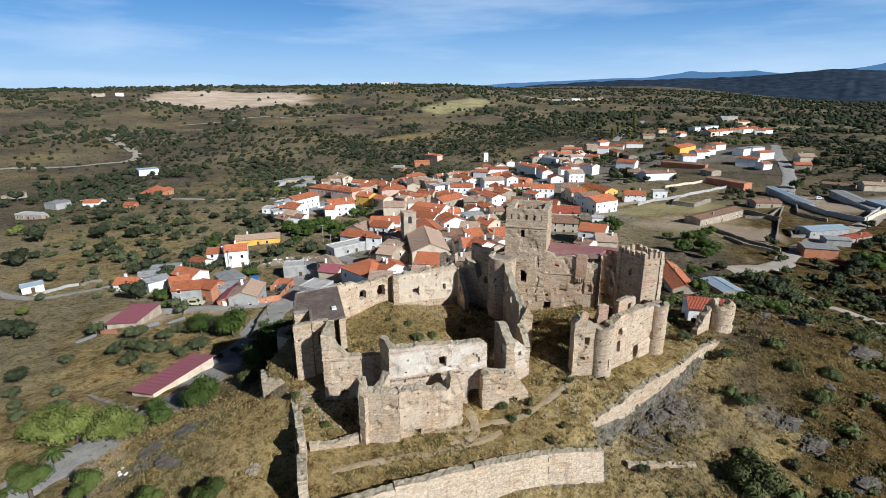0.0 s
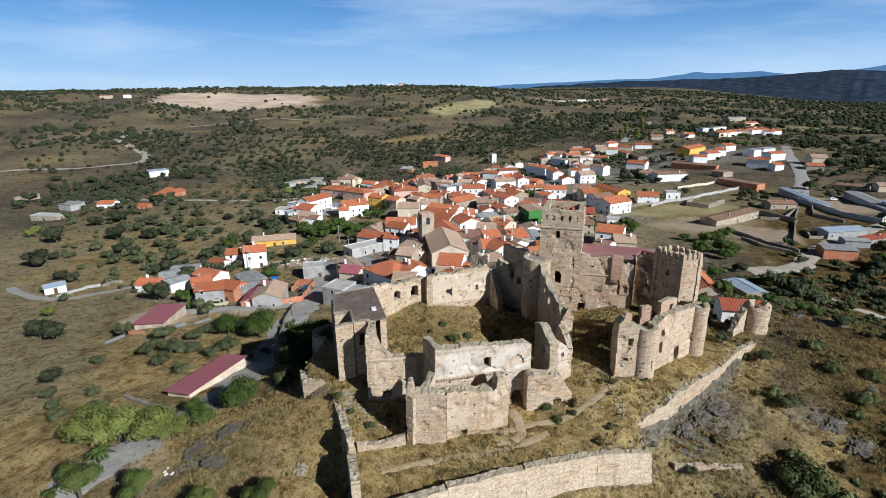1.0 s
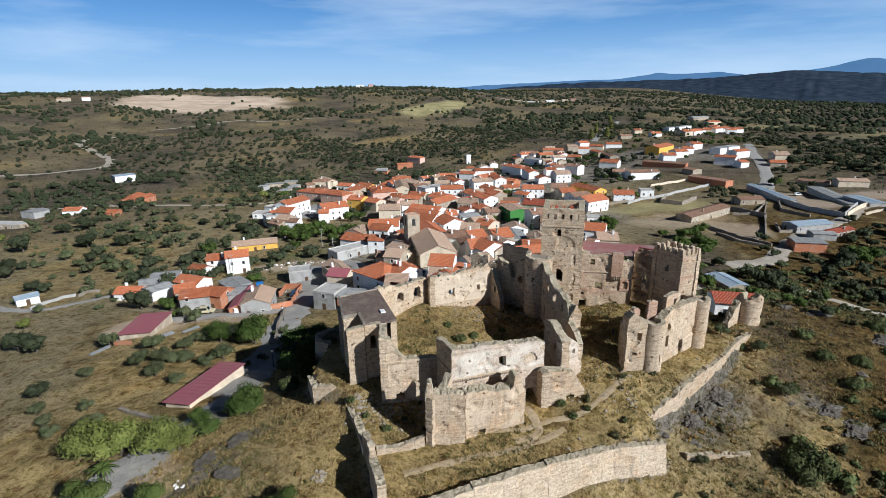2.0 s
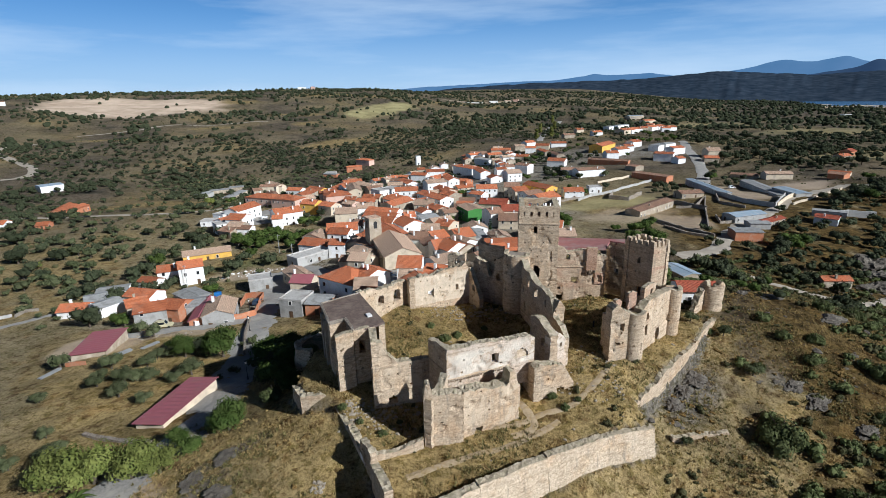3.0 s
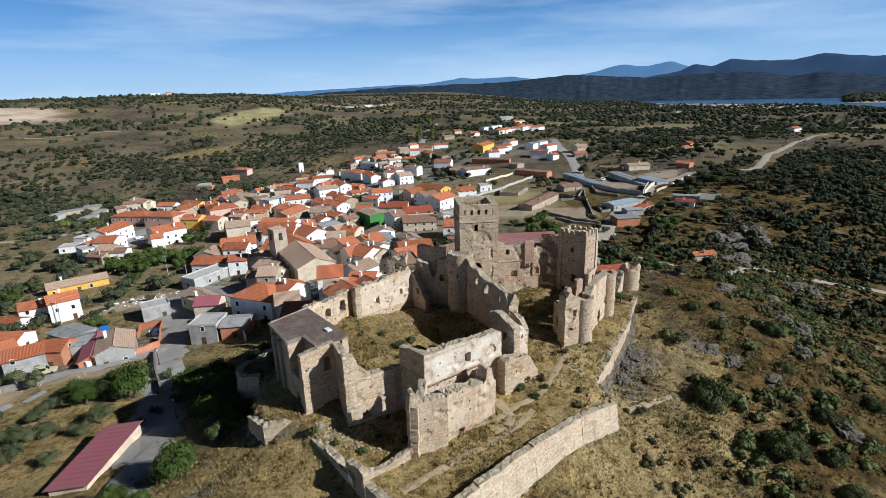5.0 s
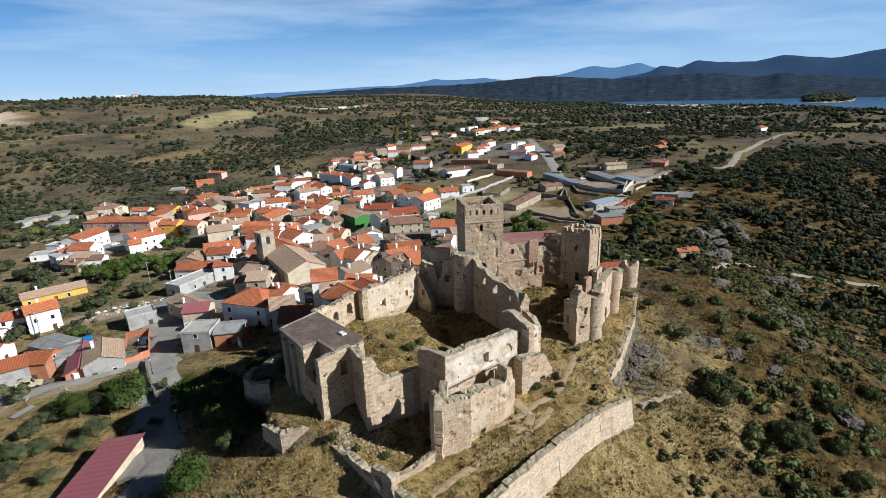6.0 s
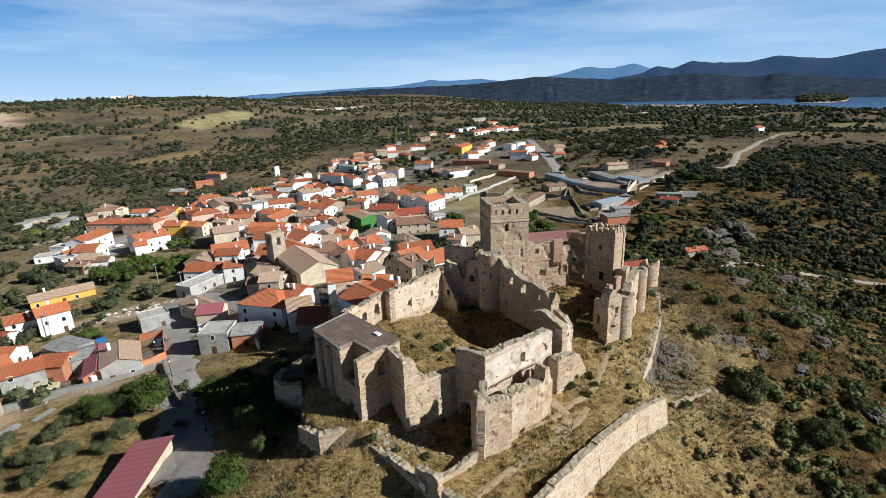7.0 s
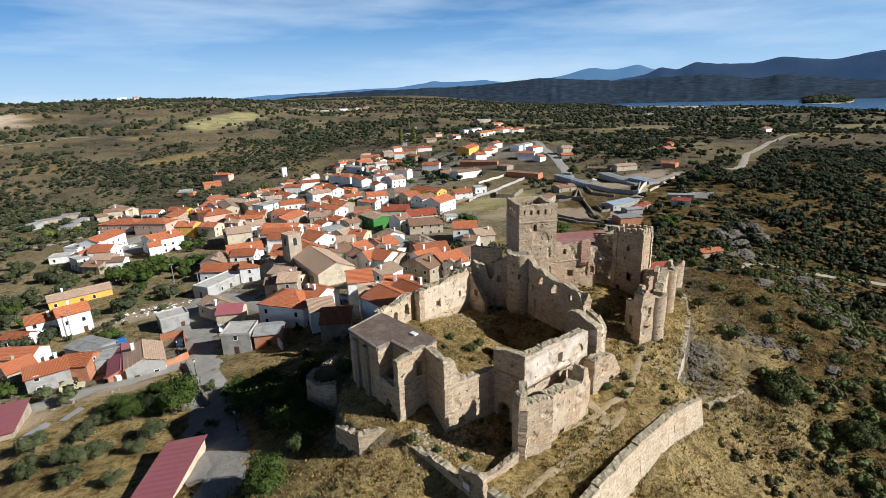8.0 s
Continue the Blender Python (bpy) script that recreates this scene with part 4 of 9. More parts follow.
def merlon_block(parent, x, y, z, w, d, h, turn, material, name="merlon"):
    bm = box(-w / 2, w / 2, -d / 2, d / 2, -0.2, h, 0.06)
    for v in bm.verts:
        v.co += Vector((random.uniform(-0.05, 0.05), random.uniform(-0.05, 0.05), random.uniform(-0.07, 0.05)))
    me = from_bm(name, bm, material)
    me.uv_layers.new(name="run")
    ob = part(name, me, None, parent)
    ob.matrix_basis = pose(x, y, z, 0, 0, turn)
    return ob


def castle(name, label, category="castle"):
    return tagged(new(name), label, category, "castle ruin")


# keep
keep = castle("castle_keep", "tall square stone keep with pierced parapet and one arched window", "tower")
KX0, KX1, KY0, KY1 = -14.5, -7.5, 83.2, 91.3
PUTLOGS = [(c + 0.25 * math.sin(7 * c + h), h, 0.24, 0.24, False) for h in (4.6, 6.6, 11.2, 13.0, 14.7, 17.5) for c in (0.9, 2.1, 4.3, 5.4, 6.3)]
par = [(c, 19.5, 0.6, 0.9, True) for c in (0.9, 2.2, 3.5, 4.8, 6.1)]
masonry("wall", keep, straight((KX0, KY0), (KX1, KY0)), 1.0, [(0, 21.3), (1, 21.3)], 1.0, STONE, par + [(3.0, 16.3, 0.62, 1.5, True), (3.3, 8.3, 1.1, 2.2, True)] + PUTLOGS, 0.22, 0.1, 3, "front wall with arched window")
side = [(c, 19.5, 0.6, 0.9, True) for c in (1.0, 2.5, 4.0, 5.5, 7.0)]
masonry("wall", keep, straight((KX1, KY0 + 0.02), (KX1, KY1)), 1.0, [(0, 21.3), (1, 21.2)], 1.0, STONE, side, 0.3, 0.1, 4)
masonry("wall", keep, straight((KX1, KY1), (KX0, KY1)), -6.0, [(0, 21.3), (1, 21.3)], 1.0, STONE, par, 0.3, 0.1, 5)
masonry("wall", keep, straight((KX0, KY1), (KX0, KY0 + 0.02)), -6.0, [(0, 21.2), (1, 21.3)], 1.0, STONE, side, 0.3, 0.1, 6)
slab("deck", keep, [(KX0 + 0.9, KY0 + 0.9), (KX1 - 0.9, KY0 + 0.9), (KX1 - 0.9, KY1 - 0.9), (KX0 + 0.9, KY1 - 0.9)], 18.2, 18.6, ROOF_TERRACE, "rubble-strewn roof deck")
ledge("string_course", keep, (KX0, KY0), (KX1, KY0), 18.1, 0.22, 0.14, STONE)
ledge("string_course", keep, (KX1, KY0), (KX1, KY1), 18.1, 0.22, 0.14, STONE)
ledge("string_course", keep, (KX0, KY1), (KX0, KY0), 18.1, 0.22, 0.14, STONE)

# half-round stair tower leaning on the keep
stair = castle("round_tower", "half-round stone tower with a flat broken top", "tower")
masonry("wall", stair, round_run(-14.7, 82.0, 2.35, 150, 385), -2.5, [(0, 13.4), (0.5, 13.2), (1, 13.0)], 0.8, STONE, [(4.0, 9.0, 0.4, 0.9, False)], 0.3, 0.12, 8)
slab("cap", stair, [(-14.7 + 2.1 * math.cos(a), 82.0 + 2.1 * math.sin(a)) for a in np.linspace(0, 6.1, 20)], 12.5, 12.9, STONE_GREY, "grassy rubble top")
stub = castle("wall_stub", "dark weathered tower stub behind the round tower", "ruin")
masonry("wall", stub, straight((-20.5, 86.5), (-17.2, 85.0)), -3.0, [(0, 13.2), (1, 13.4)], 1.0, STONE, (), 0.35, 0.15, 9)
masonry("wall", stub, straight((-22.0, 89.5), (-20.5, 86.5)), -6.0, [(0, 12.6), (1, 13.2)], 1.0, STONE, (), 0.35, 0.15, 10)

# palace wall beside the keep
palace = castle("palace_wall", "stone palace front with brick chimney, windows and arched door", "castle wall")
masonry("wall", palace, straight((-7.45, 83.7), (1.1, 84.3)), 1.0, [(0, 13.7), (0.14, 13.6), (0.18, 12.9), (0.3, 13.2), (0.78, 13.6), (0.82, 12.4), (1, 12.1)], 1.1, STONE_RED, [(3.2, 7.1, 1.2, 1.2, False), (6.17, 2.6, 1.5, 2.2, True), (0.6, 3.2, 1.4, 1.5, False), (1.9, 11.5, 0.7, 0.9, False), (0.5, 5.8, 0.4, 0.4, False), (4.6, 11.0, 0.3, 0.3, False)], 0.25, 0.16, 12)
masonry("wall", palace, straight((1.1, 84.3), (1.9, 89.6)), 1.0, [(0, 12.1), (1, 12.6)], 1.0, STONE, (), 0.35, 0.2, 13)
slab("roof_terrace", palace, [(-7.4, 84.75), (1.0, 85.3), (2.4, 89.4), (4.8, 88.2), (5.4, 90.8), (-7.4, 91.2)], 13.0, 13.55, RED_DECK, "faded red flat roof behind the palace front")
ledge("string_course", palace, (-7.45, 83.7), (-2.6, 84.04), 10.1, 0.16, 0.12, STONE)
masonry("chimney", palace, straight((-2.4, 83.66), (-0.62, 83.79)), 9.6, [(0, 13.9), (1, 13.9)], 0.5, BRICK_OLD, (), 0.25, 0.03, 14, "brick chimney breast")
for k in range(5):
    merlon_block(palace, -2.25 + 0.36 * k, 83.85 + 0.025 * k, 9.2, 0.16, 0.5, 0.55, 4, STONE, "corbel")
masonry("blind_arch", palace, straight((-0.75, 84.02), (0.75, 84.12)), 6.9, [(0, 9.2), (1, 9.2)], 0.3, BRICK_OLD, [(0.75, 7.2, 1.1, 1.6, True)], 0.2, 0.03, 15, "bricked-up arched window")

# dark back wall between palace and corner tower
backwall = castle("curtain_wall", "shaded stone curtain wall beside the corner tower", "castle wall")
masonry("wall", backwall, straight((1.6, 89.6), (7.0, 87.0)), 0.0, [(0, 13.3), (0.6, 13.4), (1, 13.5)], 1.2, STONE, [(2.5, 7.5, 0.5, 1.0, False)], 0.35, 0.12, 16)

# corner tower with battlements
corner = castle("corner_tower", "square stone corner tower with battlements and brick bands", "tower")
TL, TC, TR = Vector((4.1, 84.3)), Vector((8.0, 80.6)), Vector((11.1, 82.6))
TB = TL + TR - TC
masonry("wall", corner, straight(TL, TC), 0.5, [(0, 15.0), (1, 15.0)], 0.8, STONE, [(2.9, 11.6, 0.5, 1.1, True), (3.3, 5.8, 1.0, 1.7, False), (1.4, 2.6, 0.8, 2.1, True)], 0.28, 0.05, 17)
masonry("wall", corner, straight(TC, TR), -1.0, [(0, 15.0), (1, 15.0)], 0.8, STONE_RED, (), 0.28, 0.05, 18)
masonry("wall", corner, straight(TR, TB), -2.0, [(0, 15.0), (1, 15.0)], 0.8, STONE, (), 0.35, 0.05, 19)
masonry("wall", corner, straight(TB, TL), -2.0, [(0, 15.0), (1, 15.0)], 0.8, STONE, (), 0.35, 0.05, 20)
slab("deck", corner, [tuple(v + ((TL + TR) / 2 - v) * 0.22) for v in (TL, TC, TR, TB)], 13.6, 13.9, ROOF_TERRACE, "sunken roof deck")
ledge("brick_band", corner, TC, TR, 11.0, 0.45, 0.03, BRICK_OLD)
ledge("string_course", corner, TL, TC, 13.7, 0.18, 0.12, STONE)
ledge("string_course", corner, TC, TR, 13.7, 0.18, 0.12, STONE)
for a, b in ((TL, TC), (TC, TR), (TR, TB), (TB, TL)):
    d = b - a
    inward = Vector((-d.y, d.x)).normalized() * 0.35
    count = max(3, round(d.length / 1.05))
    for k in range(count):
        p = a + d * ((k + 0.35) / count) + inward
        merlon_block(corner, p.x, p.y, 15.0, 0.6, 0.6, 0.95 + 0.1 * math.sin(k * 2.1), math.degrees(math.atan2(d.y, d.x)), STONE)

# outer curtain with two half-round turrets
curtain = castle("curtain_wall", "sunlit stone curtain wall with two half-round turrets and gaping windows", "castle wall")
masonry("wall", curtain, straight((-1.3, 63.9), (1.4, 65.0)), -1.0, [(0, 10.6), (0.3, 11.3), (0.7, 10.4), (1, 10.0)], 1.6, STONE, [(1.75, 7.2, 0.8, 1.3, False), (1.3, 4.9, 0.6, 0.7, False)], 0.25, 0.3, 21)
masonry("turret", curtain, round_run(2.3, 66.3, 1.6, 195, 345), -1.5, [(0, 10.0), (0.5, 9.7), (1, 10.1)], 0.7, STONE, [(3.4, 4.0, 0.3, 1.2, False)], 0.25, 0.06, 22, "half-round turret")
slab("turret_top", curtain, [(2.3 + 1.5 * math.cos(radians(a)), 66.3 + 1.5 * math.sin(radians(a))) for a in range(180, 372, 12)], 9.2, 9.6, EARTH_TOP, "grass grown on the turret top")
masonry("wall", curtain, straight((3.5, 66.6), (9.6, 74.4)), -1.5, [(0, 9.9), (0.2, 10.6), (1, 10.3)], 1.3, STONE_WARM, [(1.9, 7.4, 0.95, 1.4, False), (1.9, 5.1, 0.8, 1.6, False), (6.2, 2.6, 1.15, 2.2, True)], 0.25, 0.14, 23)
masonry("turret", curtain, round_run(10.1, 75.4, 1.45, 215, 400), -1.5, [(0, 10.2), (0.5, 10.0), (1, 10.2)], 0.7, STONE, (), 0.25, 0.06, 24, "half-round turret")
slab("turret_top", curtain, [(10.1 + 1.35 * math.cos(radians(a)), 75.4 + 1.35 * math.sin(radians(a))) for a in range(0, 360, 18)], 9.4, 9.8, STONE_GREY)
masonry("wall", curtain, straight((10.6, 76.5), (10.0, 81.2)), -1.0, [(0, 10.0), (0.5, 9.0), (1, 8.4)], 1.4, STONE, (), 0.3, 0.25, 25)
masonry("wall", curtain, straight((-2.0, 67.4), (-1.2, 64.4)), 0.0, [(0, 8.4), (0.6, 9.6), (1, 10.6)], 0.9, STONE, [(1.2, 5.2, 0.7, 1.3, False)], 0.3, 0.35, 26)
for (ax, ay), (bx, by), zt, sd in (((-0.6, 65.6), (0.3, 66.1), 11.6, 27), ((1.6, 67.4), (2.9, 68.3), 12.1, 28), ((4.2, 69.4), (6.6, 72.6), 12.2, 29)):
    masonry("inner_wall", curtain, straight((ax, ay), (bx, by)), 8.5, [(0, zt - 0.2), (0.5, zt), (1, zt - 0.3)], 0.6, BRICK_OLD if sd < 29 else STONE_RED, ([(2.6, 10.0, 0.8, 1.3, True)] if sd == 29 else ()), 0.25, 0.12, sd, "stub of the inner brick skin")
slab("wall_walk", curtain, [(0.2, 66.2), (3.4, 66.8), (9.2, 74.4), (8.3, 75.4), (2.4, 68.6)], 8.7, 9.2, STONE_GREY, "rubble wall walk")

# nave wall with three broken windows
nave = castle("nave_wall", "long stone wall with three broken window openings", "castle wall")
masonry("wall", nave, straight((-13.9, 79.6), (-9.1, 67.0)), -2.5, [(0, 12.7), (0.06, 12.3), (0.1, 11.6), (0.3, 11.3), (0.34, 10.9), (0.6, 10.7), (0.9, 10.3), (0.95, 9.6), (1, 7.0)], 1.1, STONE, [(3.2, 8.8, 1.1, 1.5, False), (6.7, 8.3, 1.2, 1.6, False), (10.4, 8.2, 0.8, 1.4, True), (1.2, 7.2, 0.6, 1.1, False), (2.0, 4.6, 0.7, 1.2, False)], 0.25, 0.22, 31)
masonry("wall", nave, straight((-9.1, 67.0), (-7.4, 68.0)), 2.0, [(0, 8.4), (0.5, 10.2), (1, 8.8)], 1.0, STONE, (), 0.25, 0.4, 32)

# broken corner between nave and gate
corner_ruin = castle("ruined_corner", "broken stone corner with patches of white render", "ruin")
masonry("wall", corner_ruin, straight((-12.6, 65.6), (-9.9, 60.7)), -2.5, [(0, 8.6), (0.3, 9.0), (0.7, 8.3), (1, 7.6)], 1.2, STONE, [(3.4, 5.4, 0.7, 1.2, True)], 0.25, 0.3, 33)
masonry("wall", corner_ruin, straight((-9.9, 60.7), (-7.1, 63.4)), 0.0, [(0, 7.6), (0.3, 8.2), (0.6, 7.6), (0.85, 6.6), (1, 5.0)], 1.1, STONE_WHITE, [(2.2, 5.6, 0.5, 0.7, False)], 0.25, 0.35, 34)
masonry("wall", corner_ruin, straight((-7.1, 63.4), (-8.6, 66.2)), 1.0, [(0, 6.0), (0.4, 7.4), (1, 8.2)], 0.9, STONE, (), 0.3, 0.4, 35)

# white-rendered hall front and its projecting walls
hall = castle("hall_ruin", "roofless stone hall with a worn white-rendered front and square window", "castle wall")
masonry("wall", hall, straight((-23.4, 52.2), (-12.2, 58.8)), -2.0, [(0, 9.5), (0.5, 9.4), (0.95, 8.9), (1, 8.6)], 1.15, STONE_WHITE, [(6.9, 5.95, 0.95, 1.65, False), (11.3, -0.6, 1.7, 2.7, True), (11.0, 6.1, 1.8, 1.3, True)], 0.25, 0.14, 41, "worn white-rendered front wall")
masonry("wall", hall, straight((-26.4, 55.9), (-23.4, 52.2)), -2.0, [(0, 9.1), (1, 9.5)], 1.0, STONE, [(1.6, -0.5, 1.8, 2.4, True)], 0.25, 0.1, 42)
masonry("wall", hall, straight((-12.2, 58.8), (-12.9, 60.2)), -1.0, [(0, 8.5), (1, 7.0)], 1.0, STONE, (), 0.25, 0.35, 43)
ledge("string_course", hall, (-23.4, 52.2), (-15.5, 56.85), 5.15, 0.16, 0.12, STONE)
ledge("string_course", hall, (-26.4, 55.9), (-23.4, 52.2), 6.2, 0.16, 0.12, STONE)
for k in range(30):
    p = Vector((-23.2, 52.32)) + Vector((7.7, 4.54)) * (k / 29)
    merlon_block(hall, p.x + 0.03, p.y - 0.05, 5.1, 0.12, 0.25, 0.0, 30.5, STONE, "dentil")
masonry("niche", hall, straight((-15.05, 57.4), (-12.75, 58.76)), 5.7, [(0, 7.8), (1, 7.8)], 0.2, STONE_PALE, (), 0.25, 0.04, 44, "shallow blind arch")

front = castle("front_bastion", "broken stone front wall with a low doorway", "ruin")
masonry("wall", front, straight((-25.6, 47.5), (-20.95, 48.75)), -3.0, [(0, 5.6), (0.06, 7.3), (0.16, 7.0), (0.2, 5.7), (0.6, 5.7), (1, 5.5)], 1.4, STONE, (), 0.25, 0.25, 46)
masonry("wall", front, straight((-20.95, 49.1), (-14.1, 53.5)), -3.0, [(0, 5.8), (0.5, 5.3), (0.78, 5.0), (0.82, 6.8), (0.92, 6.2), (0.96, 4.6), (1, 4.4)], 1.7, STONE_WARM, [(2.2, -1.4, 0.95, 1.5, False)], 0.25, 0.22, 47)
masonry("wall", front, straight((-24.2, 52.0), (-25.6, 47.5)), -3.0, [(0, 6.5), (0.3, 5.4), (0.7, 4.8), (1, 5.6)], 1.0, STONE, [(2.2, -1.5, 1.6, 2.6, True)], 0.3, 0.35, 48)
masonry("wall", front, straight((-14.1, 53.5), (-15.4, 56.2)), -2.0, [(0, 4.4), (1, 5.0)], 1.0, STONE, (), 0.3, 0.2, 49)
gate = castle("gate_ruin", "broken stone wall beside the archway", "ruin")
masonry("wall", gate, straight((-12.2, 56.4), (-6.6, 59.6)), -2.0, [(0, 5.3), (0.1, 5.7), (0.5, 5.1), (0.75, 4.6), (0.85, 3.4), (1, 2.0)], 1.3, STONE, [(4.4, -0.2, 1.4, 1.6, True)], 0.25, 0.25, 50)
masonry("wall", gate, straight((-13.0, 58.4), (-12.2, 56.4)), -2.0, [(0, 4.8), (1, 5.3)], 1.0, STONE, (), 0.25, 0.3, 51)

# roofed chapel block with piers
chapel = castle("chapel_block", "tall stone chapel block with a brown flat roof and buttress piers", "castle building")
A1, A2, A3, A4, A5, A6 = (-41.0, 58.35), (-44.7, 64.8), (-40.0, 69.6), (-33.2, 59.4), (-39.1, 59.75), (-36.9, 56.5)
masonry("wall", chapel, straight(A2, A1), -6.0, [(0, 9.4), (1, 9.4)], 0.9, STONE, [(1.6, 3.0, 0.9, 2.6, True), (4.4, 3.6, 0.8, 2.4, True)], 0.28, 0.04, 52)
masonry("wall", chapel, straight(A3, A2), -6.0, [(0, 9.4), (1, 9.4)], 0.9, STONE, (), 0.3, 0.04, 53)
masonry("wall", chapel, straight(A4, A3), 0.0, [(0, 9.2), (0.4, 9.4), (1, 9.4)], 0.9, STONE_WARM, (), 0.3, 0.06, 54)
masonry("wall", chapel, straight(A1, A5), -3.0, [(0, 9.4), (1, 9.4)], 0.8, STONE_WARM, (), 0.25, 0.04, 55)
masonry("wall", chapel, straight(A5, A6), 2.0, [(0, 9.4), (1, 9.4)], 0.7, STONE, [(2.2, 4.2, 1.6, 3.2, True)], 0.25, 0.04, 56)
slab("roof", chapel, [A1, A5, A6, (-35.0, 57.2), (-33.2, 59.4), A3, A2], 9.35, 9.62, ROOF_TERRACE, "weathered brown flat roof")
ledge("cornice", chapel, A2, A1, 9.3, 0.42, 0.18, STONE_GREY)
ledge("cornice", chapel, A1, A5, 9.3, 0.36, 0.16, STONE_GREY)
ledge("cornice", chapel, A5, A6, 9.45, 0.36, 0.22, STONE_GREY)
ledge("cornice", chapel, A3, A2, 9.3, 0.42, 0.16, STONE_GREY)
for u in (0.28, 0.62):
    p = Vector(A2).lerp(Vector(A1), u)
    ob = part("pilaster", from_bm("pilaster", box(-0.45, 0.45, -0.45, 0.3, -6, 8.9, 0.04), STONE_GREY), None, chapel)
    ob.data.uv_layers.new(name="run")
    ob.matrix_basis = pose(p.x, p.y, 0, 0, 0, -60)
part("skylight", box(-0.55, 0.55, -0.35, 0.35, 0, 0.22, 0.03), TRIM_WHITE, chapel, "small white skylight").matrix_basis = pose(-36.0, 61.2, 9.62, 0, 0, -56)
masonry("wall", chapel, straight(A1, (-38.6, 54.9)), -3.0, [(0, 5.6), (0.5, 5.3), (1, 5.0)], 0.8, STONE, [(1.6, 0.8, 0.7, 2.0, False)], 0.28, 0.12, 57)
masonry("pier", chapel, straight((-38.75, 54.55), (-36.7, 55.9)), -2.5, [(0, 9.3), (0.5, 9.6), (1, 9.6)], 1.0, STONE, [(0.7, 4.6, 0.2, 0.2, False), (0.8, 7.2, 0.2, 0.2, False)], 0.25, 0.12, 58, "broken pier with toothed edge")
masonry("wall", chapel, straight((-36.75, 56.2), (-34.8, 57.45)), -1.5, [(0, 9.6), (1, 9.7)], 0.8, STONE, [(1.0, 6.0, 1.0, 2.0, True)], 0.25, 0.1, 59)
masonry("wall", chapel, straight((-35.0, 57.4), (-33.35, 52.7)), -1.5, [(0, 9.7), (1, 9.7)], 1.0, STONE, (), 0.25, 0.12, 60)
masonry("wall", chapel, straight((-33.35, 52.7), (-27.2, 55.3)), -2.0, [(0, 9.7), (0.22, 9.4), (0.32, 7.6), (0.5, 6.4), (0.75, 6.2), (1, 6.4)], 1.1, STONE_WARM, [(2.6, 0.2, 1.2, 1.2, True)], 0.25, 0.14, 61)
ledge("string_course", chapel, (-33.35, 52.7), (-30.2, 54.03), 5.9, 0.18, 0.14, STONE)
ledge("string_course", chapel, (-35.0, 57.4), (-33.35, 52.7), 5.9, 0.18, 0.14, STONE)
ledge("string_course", chapel, (-38.75, 54.55), (-36.7, 55.9), 5.7, 0.18, 0.12, STONE)
masonry("wall", chapel, straight((-27.2, 55.3), (-26.0, 55.9)), -2.0, [(0, 6.4), (1, 6.2)], 1.0, STONE, (), 0.25, 0.12, 62)

# round bastion below the chapel's shaded side
bastion = castle("round_bastion", "shaded rounded stone bastion beside the chapel block", "castle wall")
masonry("wall", bastion, round_run(-46.6, 70.2, 5.4, 95, 262), -12.0, [(0, 0.2), (0.3, -0.8), (0.6, 0.4), (1, 1.2)], 1.0, STONE, (), 0.32, 0.4, 90, "", 0.05, 0.05)
slab("earth_top", bastion, [(-46.6 + 5.3 * math.cos(radians(a)), 70.2 + 5.3 * math.sin(radians(a))) for a in range(95, 265, 10)] + [(-43.6, 65.0)], -1.2, -0.6, EARTH_TOP, "bare earth top of the bastion")

# north side of the court
north = castle("north_wall", "long ruined court wall with niches and pale render", "castle wall")
masonry("wall", north, straight((-40.3, 70.4), (-34.2, 79.4)), -5.0, [(0, 8.9), (0.3, 8.7), (0.7, 8.3), (1, 8.4)], 1.2, STONE_WARM, [(4.6, 5.6, 1.6, 1.7, True), (8.4, 5.2, 1.5, 2.2, True)], 0.28, 0.42, 63)
masonry("wall", north, straight((-33.4, 77.8), (-23.4, 84.4)), -5.0, [(0, 9.0), (0.1, 9.4), (0.5, 9.6), (0.85, 9.7), (0.93, 10.4), (1, 9.0)], 1.2, STONE_PLASTER, [(4.2, 5.0, 0.9, 1.1, False), (9.5, 5.4, 0.6, 1.2, False), (4.4, 1.4, 1.4, 1.5, True), (8.0, 1.0, 1.2, 1.4, True)], 0.28, 0.42, 64)
masonry("wall", north, straight((-34.3, 79.6), (-33.4, 77.8)), -3.0, [(0, 8.6), (1, 9.0)], 1.0, STONE, (), 0.28, 0.15, 65)
masonry("wall", north, straight((-23.4, 84.4), (-21.3, 81.8)), -2.5, [(0, 9.2), (0.5, 6.5), (1, 4.0)], 0.9, STONE_WARM, [(1.4, 5.0, 0.6, 1.2, False)], 0.25, 0.42, 66)
masonry("wall", north, straight((-22.4, 86.0), (-16.6, 83.2)), -3.0, [(0, 10.8), (0.1, 10.4), (0.35, 10.0), (0.45, 7.6), (0.6, 7.8), (0.68, 11.2), (1, 12.2)], 1.1, STONE, [(5.0, 7.0, 0.8, 1.6, True)], 0.28, 0.3, 67)
masonry("wall", north, straight((-27.8, 87.6), (-24.4, 86.6)), -4.0, [(0, 10.6), (0.4, 11.5), (0.6, 10.6), (1, 11.6)], 0.9, STONE, [(1.7, 9.0, 0.6, 1.0, True)], 0.28, 0.3, 68)
masonry("wall", north, straight((-24.4, 86.6), (-22.2, 86.0)), -4.0, [(0, 9.6), (1, 10.2)], 0.9, STONE, (), 0.28, 0.3, 69)

